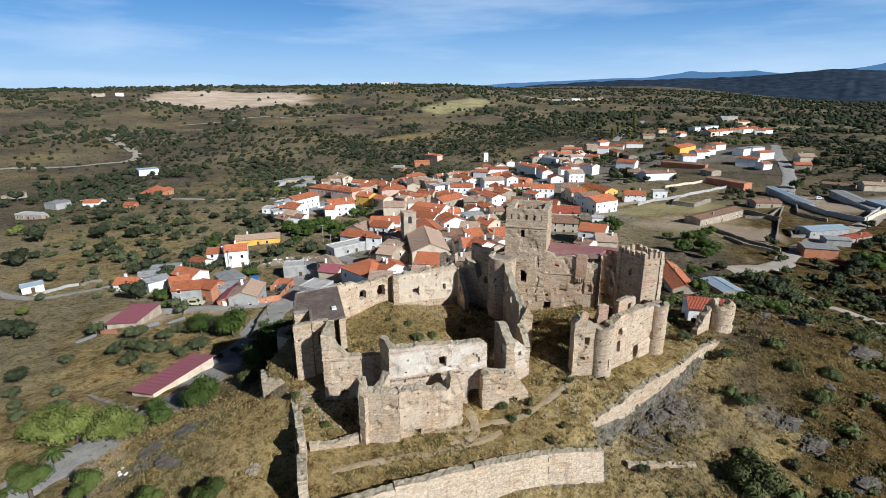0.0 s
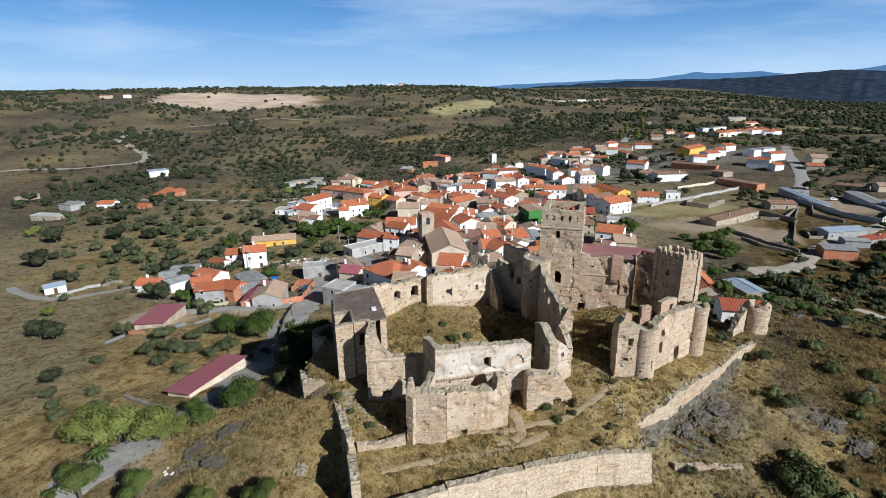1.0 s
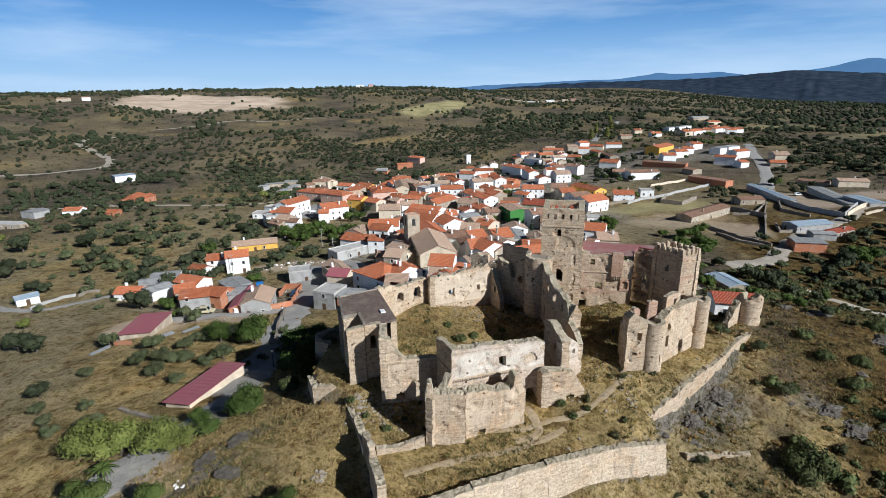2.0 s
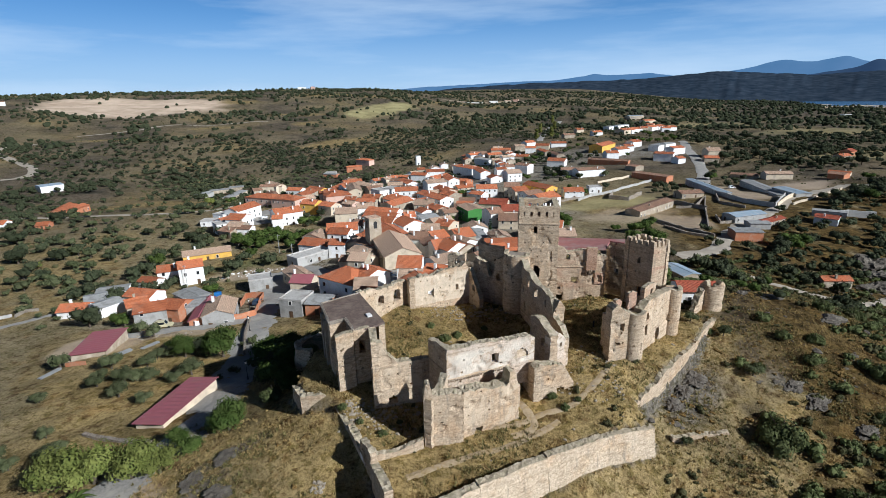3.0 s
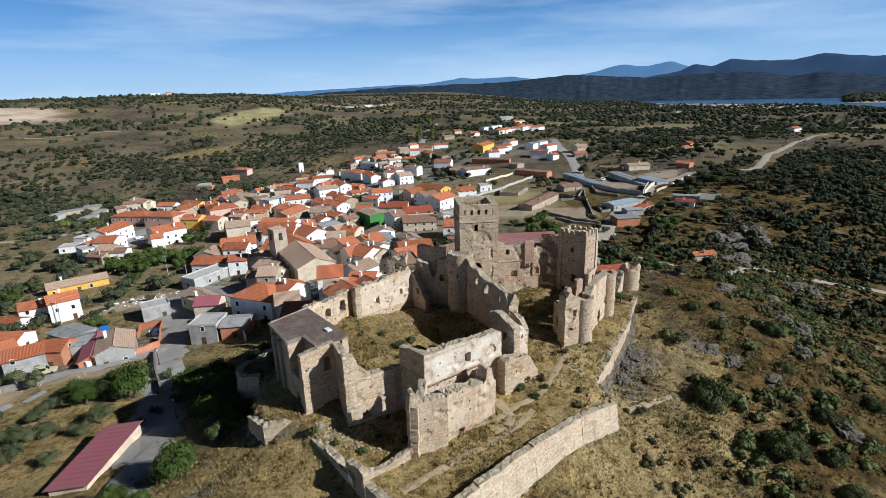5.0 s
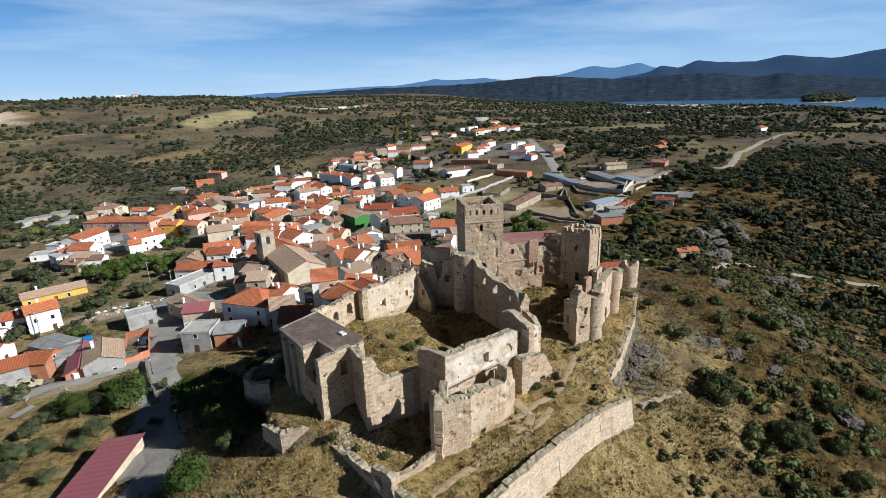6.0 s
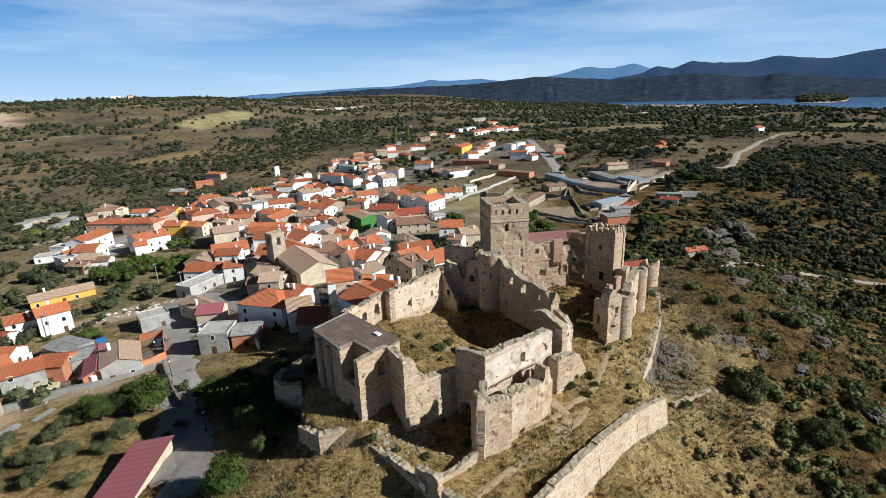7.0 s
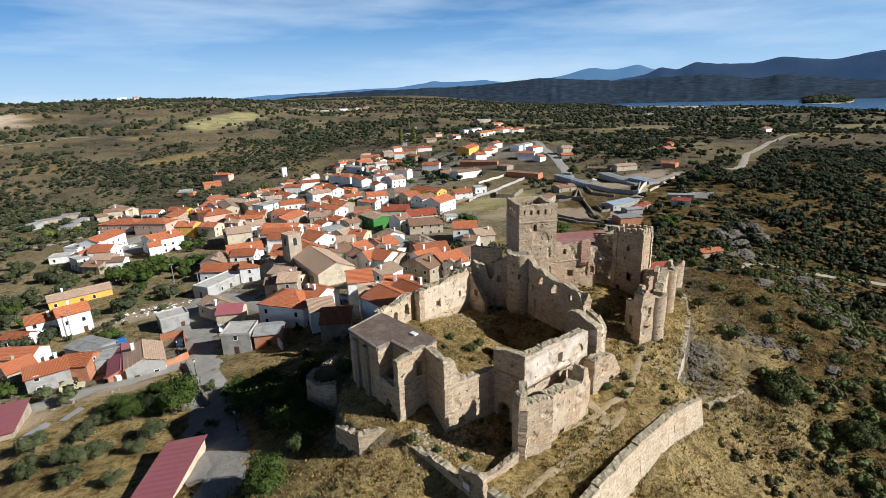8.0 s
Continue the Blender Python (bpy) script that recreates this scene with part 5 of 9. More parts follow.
# outworks
west_wall = castle("terrace_wall", "crumbling stone terrace wall on the grassy slope", "stone wall")
for (a, b, t0, t1, sd) in (((-47.2, 57.2), (-44.2, 53.4), -0.4, 0.3, 70), ((-44.2, 53.4), (-40.4, 54.0), 0.4, 0.5, 71), ((-39.9, 53.8), (-36.0, 48.9), -0.2, -0.4, 72), ((-36.0, 48.9), (-33.0, 44.9), -0.4, -0.6, 73), ((-33.2, 45.2), (-31.2, 42.4), 0.9, 1.3, 74), ((-30.8, 41.6), (-28.2, 37.6), 0.2, 0.5, 75)):
    masonry("wall", west_wall, straight(a, b), -8.0, [(0, t0), (0.5, (t0 + t1) / 2 + 0.2), (1, t1)], 1.0, STONE, (), 0.3, 0.22, sd)
part("sign", box(-0.5, 0.5, -0.03, 0.0, 0, 0.8, 0.01), TRIM_WHITE, west_wall, "white information sign").matrix_basis = pose(-32.6, 43.9, -1.0, 0, 0, -56)
low_wall = castle("low_wall", "low broken stone wall on the terrace", "stone wall")
masonry("wall", low_wall, straight((-31.0, 44.4), (-25.7, 47.1)), -3.0, [(0, -0.5), (0.5, -0.7), (1, 0.2)], 0.7, STONE, (), 0.25, 0.15, 76)
retaining = castle("retaining_wall", "long sunlit retaining wall of rubble stone below the castle", "stone wall")
for (a, b, t0, t1, sd) in (((-31.0, 32.0), (-25.0, 36.3), -1.4, -1.2, 77), ((-25.0, 36.3), (-18.4, 41.2), -1.2, -0.9, 78), ((-18.4, 41.2), (-10.6, 46.8), -0.9, -0.9, 79), ((-10.75, 46.7), (-3.0, 51.6), -0.9, -1.0, 80), ((-3.0, 51.6), (3.4, 54.8), -1.0, -1.6, 81)):
    masonry("wall", retaining, straight(a, b), -12.0, [(0, t0), (1, t1)], 1.0, STONE_PALE, (), 0.28, 0.09, sd, "", 0.06, 0.16)
low_curtain = castle("outer_wall", "low ruined outer wall on rock below the turrets", "stone wall")
for (a, b, t0, t1, sd) in (((0.7, 57.2), (6.1, 63.1), -0.6, 1.0, 82), ((6.1, 63.1), (10.7, 69.1), 1.0, 1.6, 83), ((10.7, 69.1), (13.9, 73.3), 1.6, 1.6, 84), ((13.9, 73.3), (17.9, 80.1), 1.6, 1.5, 85), ((17.9, 80.1), (21.5, 86.0), 1.5, 0.4, 86)):
    masonry("wall", low_curtain, straight(a, b), -6.0, [(0, t0), (1, t1)], 0.8, STONE, (), 0.28, 0.32, sd)
east_ruin = castle("ruined_turret", "crumbled stone turret stump on the slope", "ruin")
masonry("wall", east_ruin, round_run(22.6, 92.6, 2.2, 130, 340), -3.0, [(0, 2.0), (0.25, 4.2), (0.4, 5.6), (0.6, 4.6), (0.8, 5.9), (1, 4.0)], 1.3, STONE, [(3.2, 1.2, 0.8, 1.2, False)], 0.3, 0.7, 87)
masonry("wall", east_ruin, straight((18.6, 88.4), (20.8, 91.0)), -3.0, [(0, 1.2), (0.5, 3.2), (1, 4.4)], 1.2, STONE, (), 0.3, 0.5, 88)
post = thing("stone_post", -2.47, 71.5, ground_z(-2.47, 71.5), 0, "short dark post standing in the castle court", "post")
part("shaft", tube(0.16, 0.12, -0.2, 1.0, 8), DARK_IRON, post)


# ---- the village ----
def unit_window():
    bm = bmesh.new()
    for x0, x1, z0, z1 in ((-0.5, -0.4, 0, 1.25), (0.4, 0.5, 0, 1.25), (-0.4, 0.4, 1.15, 1.25), (-0.55, 0.55, -0.08, 0.0)):
        add_box(bm, x0, x1, -0.07, 0.03, z0, z1)
    return from_bm("window", bm, TRIM_WHITE)


def unit_pane():
    return from_bm("pane", box(-0.4, 0.4, -0.03, 0.02, 0.0, 1.15), GLASS_DARK)


def unit_door():
    bm = box(-0.5, 0.5, -0.06, 0.03, -0.3, 2.05)
    add_box(bm, -0.02, 0.02, -0.08, -0.05, 0.0, 2.0)
    return from_bm("door", bm, WOOD_DARK)


WINDOW_MESH, PANE_MESH, DOOR_MESH = unit_window(), unit_pane(), unit_door()
WALL_WORDS = {"white": "white-washed", "cream": "cream-rendered", "pink": "pink-rendered", "yellow": "ochre yellow", "grey": "grey cement", "stone": "bare stone", "brick": "orange brick", "green": "green-painted"}
ROOF_WORDS = {"orange": "orange tiled gable roof", "hip": "orange tiled hipped roof", "brown": "weathered brown tiled roof", "oldtile": "pale old tiled roof", "darkred": "deep red tiled roof", "maroon": "maroon sheet metal roof", "metal": "grey sheet roof", "bluemetal": "pale blue metal roof", "flat": "flat roof"}
house_dice = random.Random(11)


def gable_body(l, w, eave, rise):
    x, y = l / 2, w / 2
    v = [(-x, -y, -2.5), (x, -y, -2.5), (x, y, -2.5), (-x, y, -2.5), (-x, -y, eave), (x, -y, eave), (x, y, eave), (-x, y, eave), (-x, 0, eave + rise), (x, 0, eave + rise)]
    f = [(0, 1, 5, 4), (2, 3, 7, 6), (1, 2, 6, 9, 5), (3, 0, 4, 8, 7), (4, 5, 9, 8), (6, 7, 8, 9)]
    return v, f


def roof_shape(kind, l, w, eave, rise):
    """Slopes with real thickness, overhang and a rounded ridge line; the run map follows the slope."""
    o, t = 0.35, 0.16
    x, y = l / 2 + o * 0.7, w / 2 + o
    drop = rise * o / (w / 2)
    z0, z1 = eave - drop + 0.03, eave + rise + 0.03
    verts, faces, uvs = [], [], []

    def quad(p):
        b = len(verts)
        q = [Vector(v) for v in p]
        n = (q[1] - q[0]).cross(q[-1] - q[0]).normalized()
        along = (q[1] - q[0]).normalized()
        down = n.cross(along)
        for lift in (0, t):
            for v in q:
                verts.append(tuple(v + Vector((0, 0, lift))))
                uvs.append(((v - q[0]).dot(along) + l, (v - q[0]).dot(down)))
        k = len(q)
        faces.append(tuple(b + k + i for i in range(k)))
        faces.append(tuple(b + i for i in reversed(range(k))))
        for i in range(k):
            j = (i + 1) % k
            faces.append((b + i, b + j, b + k + j, b + k + i))

    if kind == "flat":
        bm = bmesh.new()
        add_box(bm, -l / 2 - 0.1, l / 2 + 0.1, -w / 2 - 0.1, w / 2 + 0.1, eave, eave + 0.18)
        for q in ((-l / 2 - 0.1, l / 2 + 0.1, -w / 2 - 0.1, -w / 2 + 0.12), (-l / 2 - 0.1, l / 2 + 0.1, w / 2 - 0.12, w / 2 + 0.1), (-l / 2 - 0.1, -l / 2 + 0.12, -w / 2 + 0.12, w / 2 - 0.12), (l / 2 - 0.12, l / 2 + 0.1, -w / 2 + 0.12, w / 2 - 0.12)):
            add_box(bm, *q, eave + 0.18, eave + 0.5)
        return bm
    if kind == "hip":
        h = min(w / 2, l / 2 - 0.2)
        quad([(-x, -y, z0), (x, -y, z0), (l / 2 - h, 0, z1), (-l / 2 + h, 0, z1)])
        quad([(x, y, z0), (-x, y, z0), (-l / 2 + h, 0, z1), (l / 2 - h, 0, z1)])
        quad([(x, -y, z0), (x, y, z0), (l / 2 - h, 0, z1)])
        quad([(-x, y, z0), (-x, -y, z0), (-l / 2 + h, 0, z1)])
    else:
        quad([(-x, -y, z0), (x, -y, z0), (x, 0, z1), (-x, 0, z1)])
        quad([(x, y, z0), (-x, y, z0), (-x, 0, z1), (x, 0, z1)])
        b = len(verts)
        for px in (-x, x):
            for py, pz in ((-0.16, 0.08), (0, 0.26), (0.16, 0.08)):
                verts.append((px, py, z1 + pz))
                uvs.append((px, py))
        faces += [(b, b + 3, b + 4, b + 1), (b + 1, b + 4, b + 5, b + 2), (b, b + 1, b + 2), (b + 3, b + 5, b + 4)]
    return as_mesh("roof", verts, faces, ROOFS[kind], uvs)


def house(x, y, rot, l, w, eave, rise, wall, roof, openings=True):
    z = min(ground_z(x + dx, y + dy) for dx in (-2, 2) for dy in (-2, 2))
    low = eave < 4.2
    word = "shed" if roof in ("metal", "maroon", "bluemetal") else ("cottage" if low else "village house")
    root = thing("shed" if word == "shed" else "house", x, y, z, rot, "%s %s with %s" % (WALL_WORDS[wall], word, ROOF_WORDS[roof]), "shed" if word == "shed" else "house", "village houses")
    v, f = gable_body(l, w, eave, 0.0 if roof in ("flat", "hip") else rise)
    part("wall", as_mesh("wall", v, f, WALLS[wall]), None, root)
    part("roof", roof_shape(roof, l, w, eave, rise), ROOFS[roof], root)
    d = house_dice
    if roof in ("orange", "hip", "darkred", "oldtile", "brown") and d.random() < 0.75 and not wall == "brick":
        cx, cy = d.uniform(-0.3, 0.3) * l, d.choice((-1, 1)) * d.uniform(0.1, 0.3) * w
        bm = box(cx - 0.3, cx + 0.3, cy - 0.3, cy + 0.3, eave, eave + rise + 0.9)
        add_box(bm, cx - 0.38, cx + 0.38, cy - 0.38, cy + 0.38, eave + rise + 0.9, eave + rise + 1.0)
        part("chimney", bm, WALLS["white" if wall != "stone" else "stone"], root)
    if not openings or math.hypot(x + 30, y) > 400:
        return root
    sills = [1.0] if eave < 4.4 else [1.0, 3.7]
    spots = []
    for sx, face, span in ((0, -1, l), (0, 1, l), (-1, 0, w), (1, 0, w)):
        count = max(1, int(span / 3.4))
        for k in range(count):
            u = (k + 0.5) / count * span - span / 2
            for floor, sill in enumerate(sills):
                if d.random() < (0.2 if word == "shed" else 0.62):
                    spots.append((sx, face, u, sill, floor == 0 and k == count // 2))
    for sx, face, u, sill, entry in spots:
        if face:
            m = pose(u, face * (w / 2 + 0.005), sill, 0, 0, 0 if face < 0 else 180)
        else:
            m = pose(sx * (l / 2 + 0.005), u, sill, 0, 0, 90 if sx > 0 else -90)
        if entry:
            ob = part("door", DOOR_MESH, None, root)
            ob.matrix_basis = m @ Matrix.Translation((0, 0, -sill))
        else:
            ob = part("window", WINDOW_MESH, None, root)
            ob.matrix_basis = m
            part("pane", PANE_MESH, None, ob)
    return root


house(-167.4, 257.8, 77, 18.9, 9.6, 6.6, 1.8, "white", "orange")
house(-155.0, 231.8, -4, 9.0, 10.8, 6.6, 1.9, "white", "orange")
house(-164.6, 233.0, 77, 6.5, 7.2, 5.1, 1.3, "white", "orange")
house(-176.6, 252.0, 75, 6.7, 7.5, 4.5, 0.0, "white", "flat")
house(-179.3, 243.8, 8, 8.1, 6.2, 3.2, 0.0, "white", "flat")
house(-162.0, 225.3, 47, 5.4, 7.5, 5.0, 0.0, "white", "flat")
house(-152.9, 218.8, -20, 8.5, 7.2, 3.6, 1.2, "stone", "brown")
house(-146.1, 220.7, 1, 7.6, 6.0, 4.0, 1.2, "white", "brown")
house(-151.0, 222.9, -10, 7.9, 7.2, 5.1, 1.6, "stone", "oldtile")
house(-176.3, 302.3, -13, 22.4, 12.0, 6.2, 1.9, "pink", "hip")
house(-228.7, 423.6, -44, 27.0, 9.6, 6.6, 1.8, "cream", "oldtile")
house(-238.3, 407.8, 39, 7.7, 8.4, 4.2, 1.6, "stone", "brown")
house(-156.4, 293.8, -16, 18.7, 10.8, 6.2, 2.1, "pink", "hip")
house(-137.1, 248.4, 42, 14.3, 12.0, 7.1, 1.9, "white", "orange")
house(-136.2, 236.0, 22, 5.0, 7.2, 5.6, 1.2, "white", "orange")
house(-196.0, 393.5, -6, 13.0, 9.6, 5.6, 1.7, "white", "orange")
house(-158.0, 323.7, 87, 20.5, 9.6, 5.6, 1.7, "stone", "orange")
house(-171.9, 380.4, -28, 16.8, 9.6, 5.8, 1.7, "yellow", "orange")
house(-134.9, 278.4, -9, 9.8, 9.6, 6.2, 1.7, "yellow", "orange")
house(-147.7, 300.9, 52, 9.2, 8.4, 5.2, 1.6, "stone", "oldtile")
house(-137.9, 318.3, 18, 7.8, 8.4, 6.6, 1.6, "pink", "orange")
house(-126.8, 300.7, 31, 16.0, 12.0, 7.4, 2.3, "pink", "hip")
house(-156.3, 383.6, 84, 22.1, 9.6, 6.2, 1.7, "white", "orange")
house(-145.6, 376.1, 45, 9.8, 9.6, 6.2, 1.7, "white", "orange")
house(-164.6, 446.6, 32, 17.6, 9.6, 6.1, 1.8, "cream", "orange")
house(-132.4, 352.7, -67, 27.0, 9.6, 6.2, 1.8, "cream", "oldtile")
house(-200.5, 565.8, 27, 17.8, 7.2, 5.6, 1.0, "brick", "orange")
house(-195.6, 595.4, -23, 20.6, 9.6, 6.6, 1.8, "pink", "hip")
house(-217.9, 536.8, 11, 11.8, 10.0, 4.0, 0.0, "grey", "flat")
house(-135.4, 395.8, -35, 22.4, 10.8, 5.6, 1.7, "stone", "oldtile")
house(-115.9, 345.2, 41, 10.1, 9.6, 5.6, 1.7, "stone", "brown")
house(-103.9, 320.3, 51, 7.7, 10.0, 7.0, 0.0, "white", "flat")
house(-101.1, 340.7, 61, 10.5, 10.0, 6.5, 0.0, "white", "flat")
house(-115.1, 292.5, 2, 6.9, 8.4, 5.2, 1.3, "stone", "orange")
house(-111.6, 280.7, -21, 8.0, 7.2, 4.8, 1.3, "pink", "oldtile")
house(-104.2, 289.6, -2, 12.1, 7.2, 4.6, 1.2, "stone", "orange")
house(-98.2, 265.6, 23, 9.3, 10.8, 5.6, 1.6, "white", "oldtile")
house(-100.7, 241.1, 16, 10.8, 12.0, 7.6, 1.8, "cream", "oldtile")
house(-90.7, 205.7, 16, 13.4, 12.0, 6.2, 1.9, "white", "orange")
house(-89.4, 199.5, -5, 9.1, 8.4, 5.6, 1.6, "white", "orange")
house(-94.5, 186.3, -11, 13.2, 9.6, 4.0, 1.7, "white", "orange")
house(-82.9, 178.3, 2, 6.4, 7.2, 5.6, 1.3, "white", "orange")
house(-61.8, 126.7, -27, 13.2, 10.8, 6.1, 2.2, "white", "hip")
house(-65.9, 151.3, -3, 5.9, 8.4, 5.6, 1.6, "stone", "oldtile")
house(-55.0, 127.1, -41, 6.2, 8.4, 5.6, 1.7, "white", "orange")
house(-54.0, 118.3, 12, 5.9, 8.4, 5.6, 1.6, "white", "oldtile")
house(-49.6, 110.4, -3, 6.7, 9.6, 5.1, 1.8, "stone", "orange")
house(-44.3, 130.1, 5, 6.7, 9.6, 7.1, 1.8, "white", "orange")
house(-41.5, 117.6, 5, 5.9, 8.4, 6.6, 1.7, "white", "oldtile")
house(-37.2, 109.7, -57, 9.0, 9.6, 6.6, 1.8, "white", "orange")
house(-34.6, 120.5, -14, 6.7, 9.6, 7.1, 1.8, "white", "orange")
house(-31.7, 111.5, -57, 9.0, 8.4, 6.6, 1.7, "white", "orange")
house(-51.0, 180.2, -6, 7.8, 9.6, 6.1, 1.7, "white", "brown")
house(-44.8, 181.5, 38, 6.7, 9.6, 6.1, 1.7, "white", "orange")
house(-40.3, 162.8, 25, 6.7, 9.6, 6.1, 1.9, "white", "orange")
house(-36.2, 160.7, -41, 6.7, 9.6, 6.1, 1.9, "white", "orange")
house(-32.5, 163.4, -44, 5.9, 8.4, 5.1, 1.7, "stone", "brown")
house(-35.8, 185.0, 34, 7.6, 10.8, 5.6, 2.1, "stone", "orange")
house(-30.8, 193.9, -72, 15.1, 7.5, 4.0, 0.4, "grey", "metal")
house(-50.1, 200.7, 5, 7.5, 9.6, 5.6, 1.6, "stone", "oldtile")
house(-44.7, 210.3, -22, 7.3, 9.6, 5.6, 1.6, "cream", "orange")
house(-62.3, 213.2, -51, 11.2, 10.8, 5.6, 2.1, "white", "orange")
house(-66.6, 234.7, 24, 5.5, 7.2, 5.6, 1.6, "white", "orange")
house(-57.8, 235.4, 36, 9.5, 8.8, 5.0, 0.6, "white", "metal")
house(-81.3, 243.1, -15, 17.6, 8.4, 6.6, 1.6, "white", "orange")
house(-79.2, 230.3, -11, 16.9, 8.4, 6.6, 1.6, "white", "orange")
house(-75.7, 216.5, -9, 13.6, 9.6, 6.6, 1.8, "white", "orange")
house(-64.2, 189.3, -55, 19.3, 9.6, 6.6, 1.7, "white", "orange")
house(-76.7, 187.1, 60, 5.0, 7.2, 5.6, 1.3, "stone", "orange")
house(-82.3, 276.1, 65, 19.3, 9.6, 6.1, 1.8, "stone", "orange")
house(-79.7, 287.2, -35, 9.2, 9.6, 6.1, 1.8, "white", "orange")
house(-87.1, 325.1, 15, 15.2, 9.6, 6.1, 1.7, "white", "orange")
house(-105.9, 372.9, 12, 11.1, 10.8, 5.6, 1.7, "stone", "oldtile")
house(-99.0, 388.0, -56, 20.5, 9.6, 5.6, 1.7, "white", "orange")
house(-101.1, 450.6, -10, 14.6, 9.6, 6.6, 1.7, "white", "orange")
house(-90.5, 472.7, 18, 17.3, 9.6, 6.1, 1.7, "white", "orange")
house(-130.3, 464.0, 46, 11.6, 8.4, 5.1, 1.6, "pink", "orange")
house(-120.2, 474.3, 50, 17.7, 7.5, 4.5, 0.5, "stone", "metal")
house(-73.8, 384.3, 58, 19.9, 9.6, 6.6, 1.7, "cream", "orange")
house(-63.5, 374.7, -67, 20.1, 8.4, 6.6, 1.7, "white", "orange")
house(-71.8, 351.1, 32, 14.7, 9.6, 7.1, 1.7, "white", "oldtile")
house(-60.8, 324.7, -58, 17.9, 9.6, 6.1, 1.7, "cream", "orange")
house(-63.7, 299.1, -49, 27.0, 9.6, 6.1, 1.7, "white", "orange")
house(-66.0, 275.3, 7, 11.2, 10.8, 5.6, 1.9, "stone", "oldtile")
house(-56.4, 262.4, -52, 11.3, 8.4, 5.1, 1.3, "stone", "orange")
house(-58.7, 457.3, -45, 27.0, 10.8, 7.6, 1.7, "white", "hip")
house(-43.1, 423.5, -72, 27.0, 8.4, 7.1, 1.7, "white", "orange")
house(-52.0, 372.9, -30, 8.6, 8.4, 4.6, 1.3, "brick", "orange")
house(-62.9, 396.6, -60, 24.3, 7.5, 4.0, 0.0, "white", "flat")
house(-33.6, 329.6, 7, 13.6, 10.8, 5.6, 1.8, "white", "orange")
house(-40.8, 322.9, -29, 9.8, 5.0, 4.0, 0.3, "white", "bluemetal")
house(-16.9, 330.3, -2, 9.8, 10.8, 6.6, 1.9, "cream", "brown")
house(-12.7, 320.0, 26, 9.7, 10.8, 6.1, 1.8, "cream", "orange")
house(1.1, 330.2, -50, 22.9, 9.6, 5.6, 1.7, "yellow", "orange")
house(-5.1, 307.1, 36, 12.3, 10.8, 5.6, 1.7, "white", "brown")
house(1.4, 286.2, 46, 16.0, 12.0, 6.6, 2.3, "white", "orange")
house(21.4, 321.2, 6, 12.1, 10.8, 4.6, 1.8, "white", "orange")
house(36.8, 336.5, 11, 8.4, 6.2, 4.0, 0.0, "white", "flat")
house(-25.7, 260.2, -8, 14.6, 9.6, 7.6, 2.1, "cream", "darkred")
house(-14.6, 243.6, 8, 14.4, 10.8, 6.6, 2.1, "cream", "darkred")
house(-14.6, 227.3, 1, 15.3, 10.8, 5.1, 2.1, "cream", "brown")
house(-25.4, 233.6, 30, 6.7, 9.6, 7.1, 1.7, "white", "brown")
house(-0.1, 205.2, -9, 10.1, 10.8, 6.1, 1.9, "white", "orange")
house(4.4, 192.5, 6, 7.6, 10.8, 5.1, 1.7, "cream", "oldtile")
house(-2.4, 181.2, -26, 5.4, 7.2, 5.6, 1.2, "white", "brown")
house(2.1, 249.0, 5, 6.9, 6.2, 3.0, 0.0, "white", "flat")
house(-19.6, 171.9, 11, 12.1, 10.8, 5.1, 1.9, "stone", "orange")
house(-16.5, 152.6, 25, 9.2, 12.0, 5.6, 2.3, "white", "orange")
house(-24.6, 149.5, 46, 8.1, 10.8, 5.6, 2.1, "stone", "brown")
house(-8.4, 162.1, 25, 8.4, 9.6, 5.1, 1.7, "stone", "brown")
house(-37.1, 250.0, -62, 14.3, 9.6, 6.6, 0.8, "green", "oldtile")
house(-43.7, 261.8, 3, 6.7, 9.6, 5.6, 1.3, "stone", "brown")
house(-49.0, 249.3, 30, 7.1, 9.6, 5.1, 1.3, "stone", "brown")
house(-63.1, 590.5, 41, 15.5, 9.6, 5.6, 1.7, "white", "orange")
house(-47.3, 537.4, -40, 21.2, 10.0, 6.0, 0.4, "white", "metal")
house(-34.1, 519.8, 11, 9.2, 8.4, 6.6, 1.6, "stone", "oldtile")
house(-39.2, 575.5, 29, 17.3, 10.8, 5.1, 1.8, "stone", "orange")
house(-23.4, 527.5, 22, 12.6, 9.6, 7.1, 1.6, "white", "oldtile")
house(-32.5, 608.9, 12, 23.6, 10.8, 6.1, 1.8, "stone", "orange")
house(-58.0, 607.3, 3, 20.6, 9.6, 5.1, 1.3, "stone", "brown")
house(-10.9, 620.9, 21, 12.5, 9.6, 6.6, 1.6, "stone", "oldtile")
house(0.8, 643.9, 39, 14.1, 10.8, 7.0, 1.9, "white", "orange")
house(2.6, 604.4, -3, 11.9, 9.6, 6.1, 1.7, "white", "orange")
house(-7.6, 531.5, -9, 13.1, 10.8, 5.6, 1.7, "cream", "orange")
house(-20.8, 445.3, 21, 8.4, 9.6, 5.6, 1.6, "white", "brown")
house(-17.2, 385.8, 22, 11.4, 12.0, 6.6, 2.1, "white", "oldtile")
house(-7.5, 428.4, -34, 12.2, 9.6, 7.6, 1.3, "white", "brown")
house(17.2, 622.3, -10, 15.9, 10.8, 5.0, 1.8, "cream", "orange")
house(37.2, 645.4, 4, 18.4, 12.0, 5.0, 1.8, "white", "orange")
house(16.5, 569.3, -72, 25.6, 8.4, 4.6, 1.3, "stone", "orange")
house(26.5, 536.4, -73, 27.0, 8.4, 4.1, 1.3, "stone", "brown")
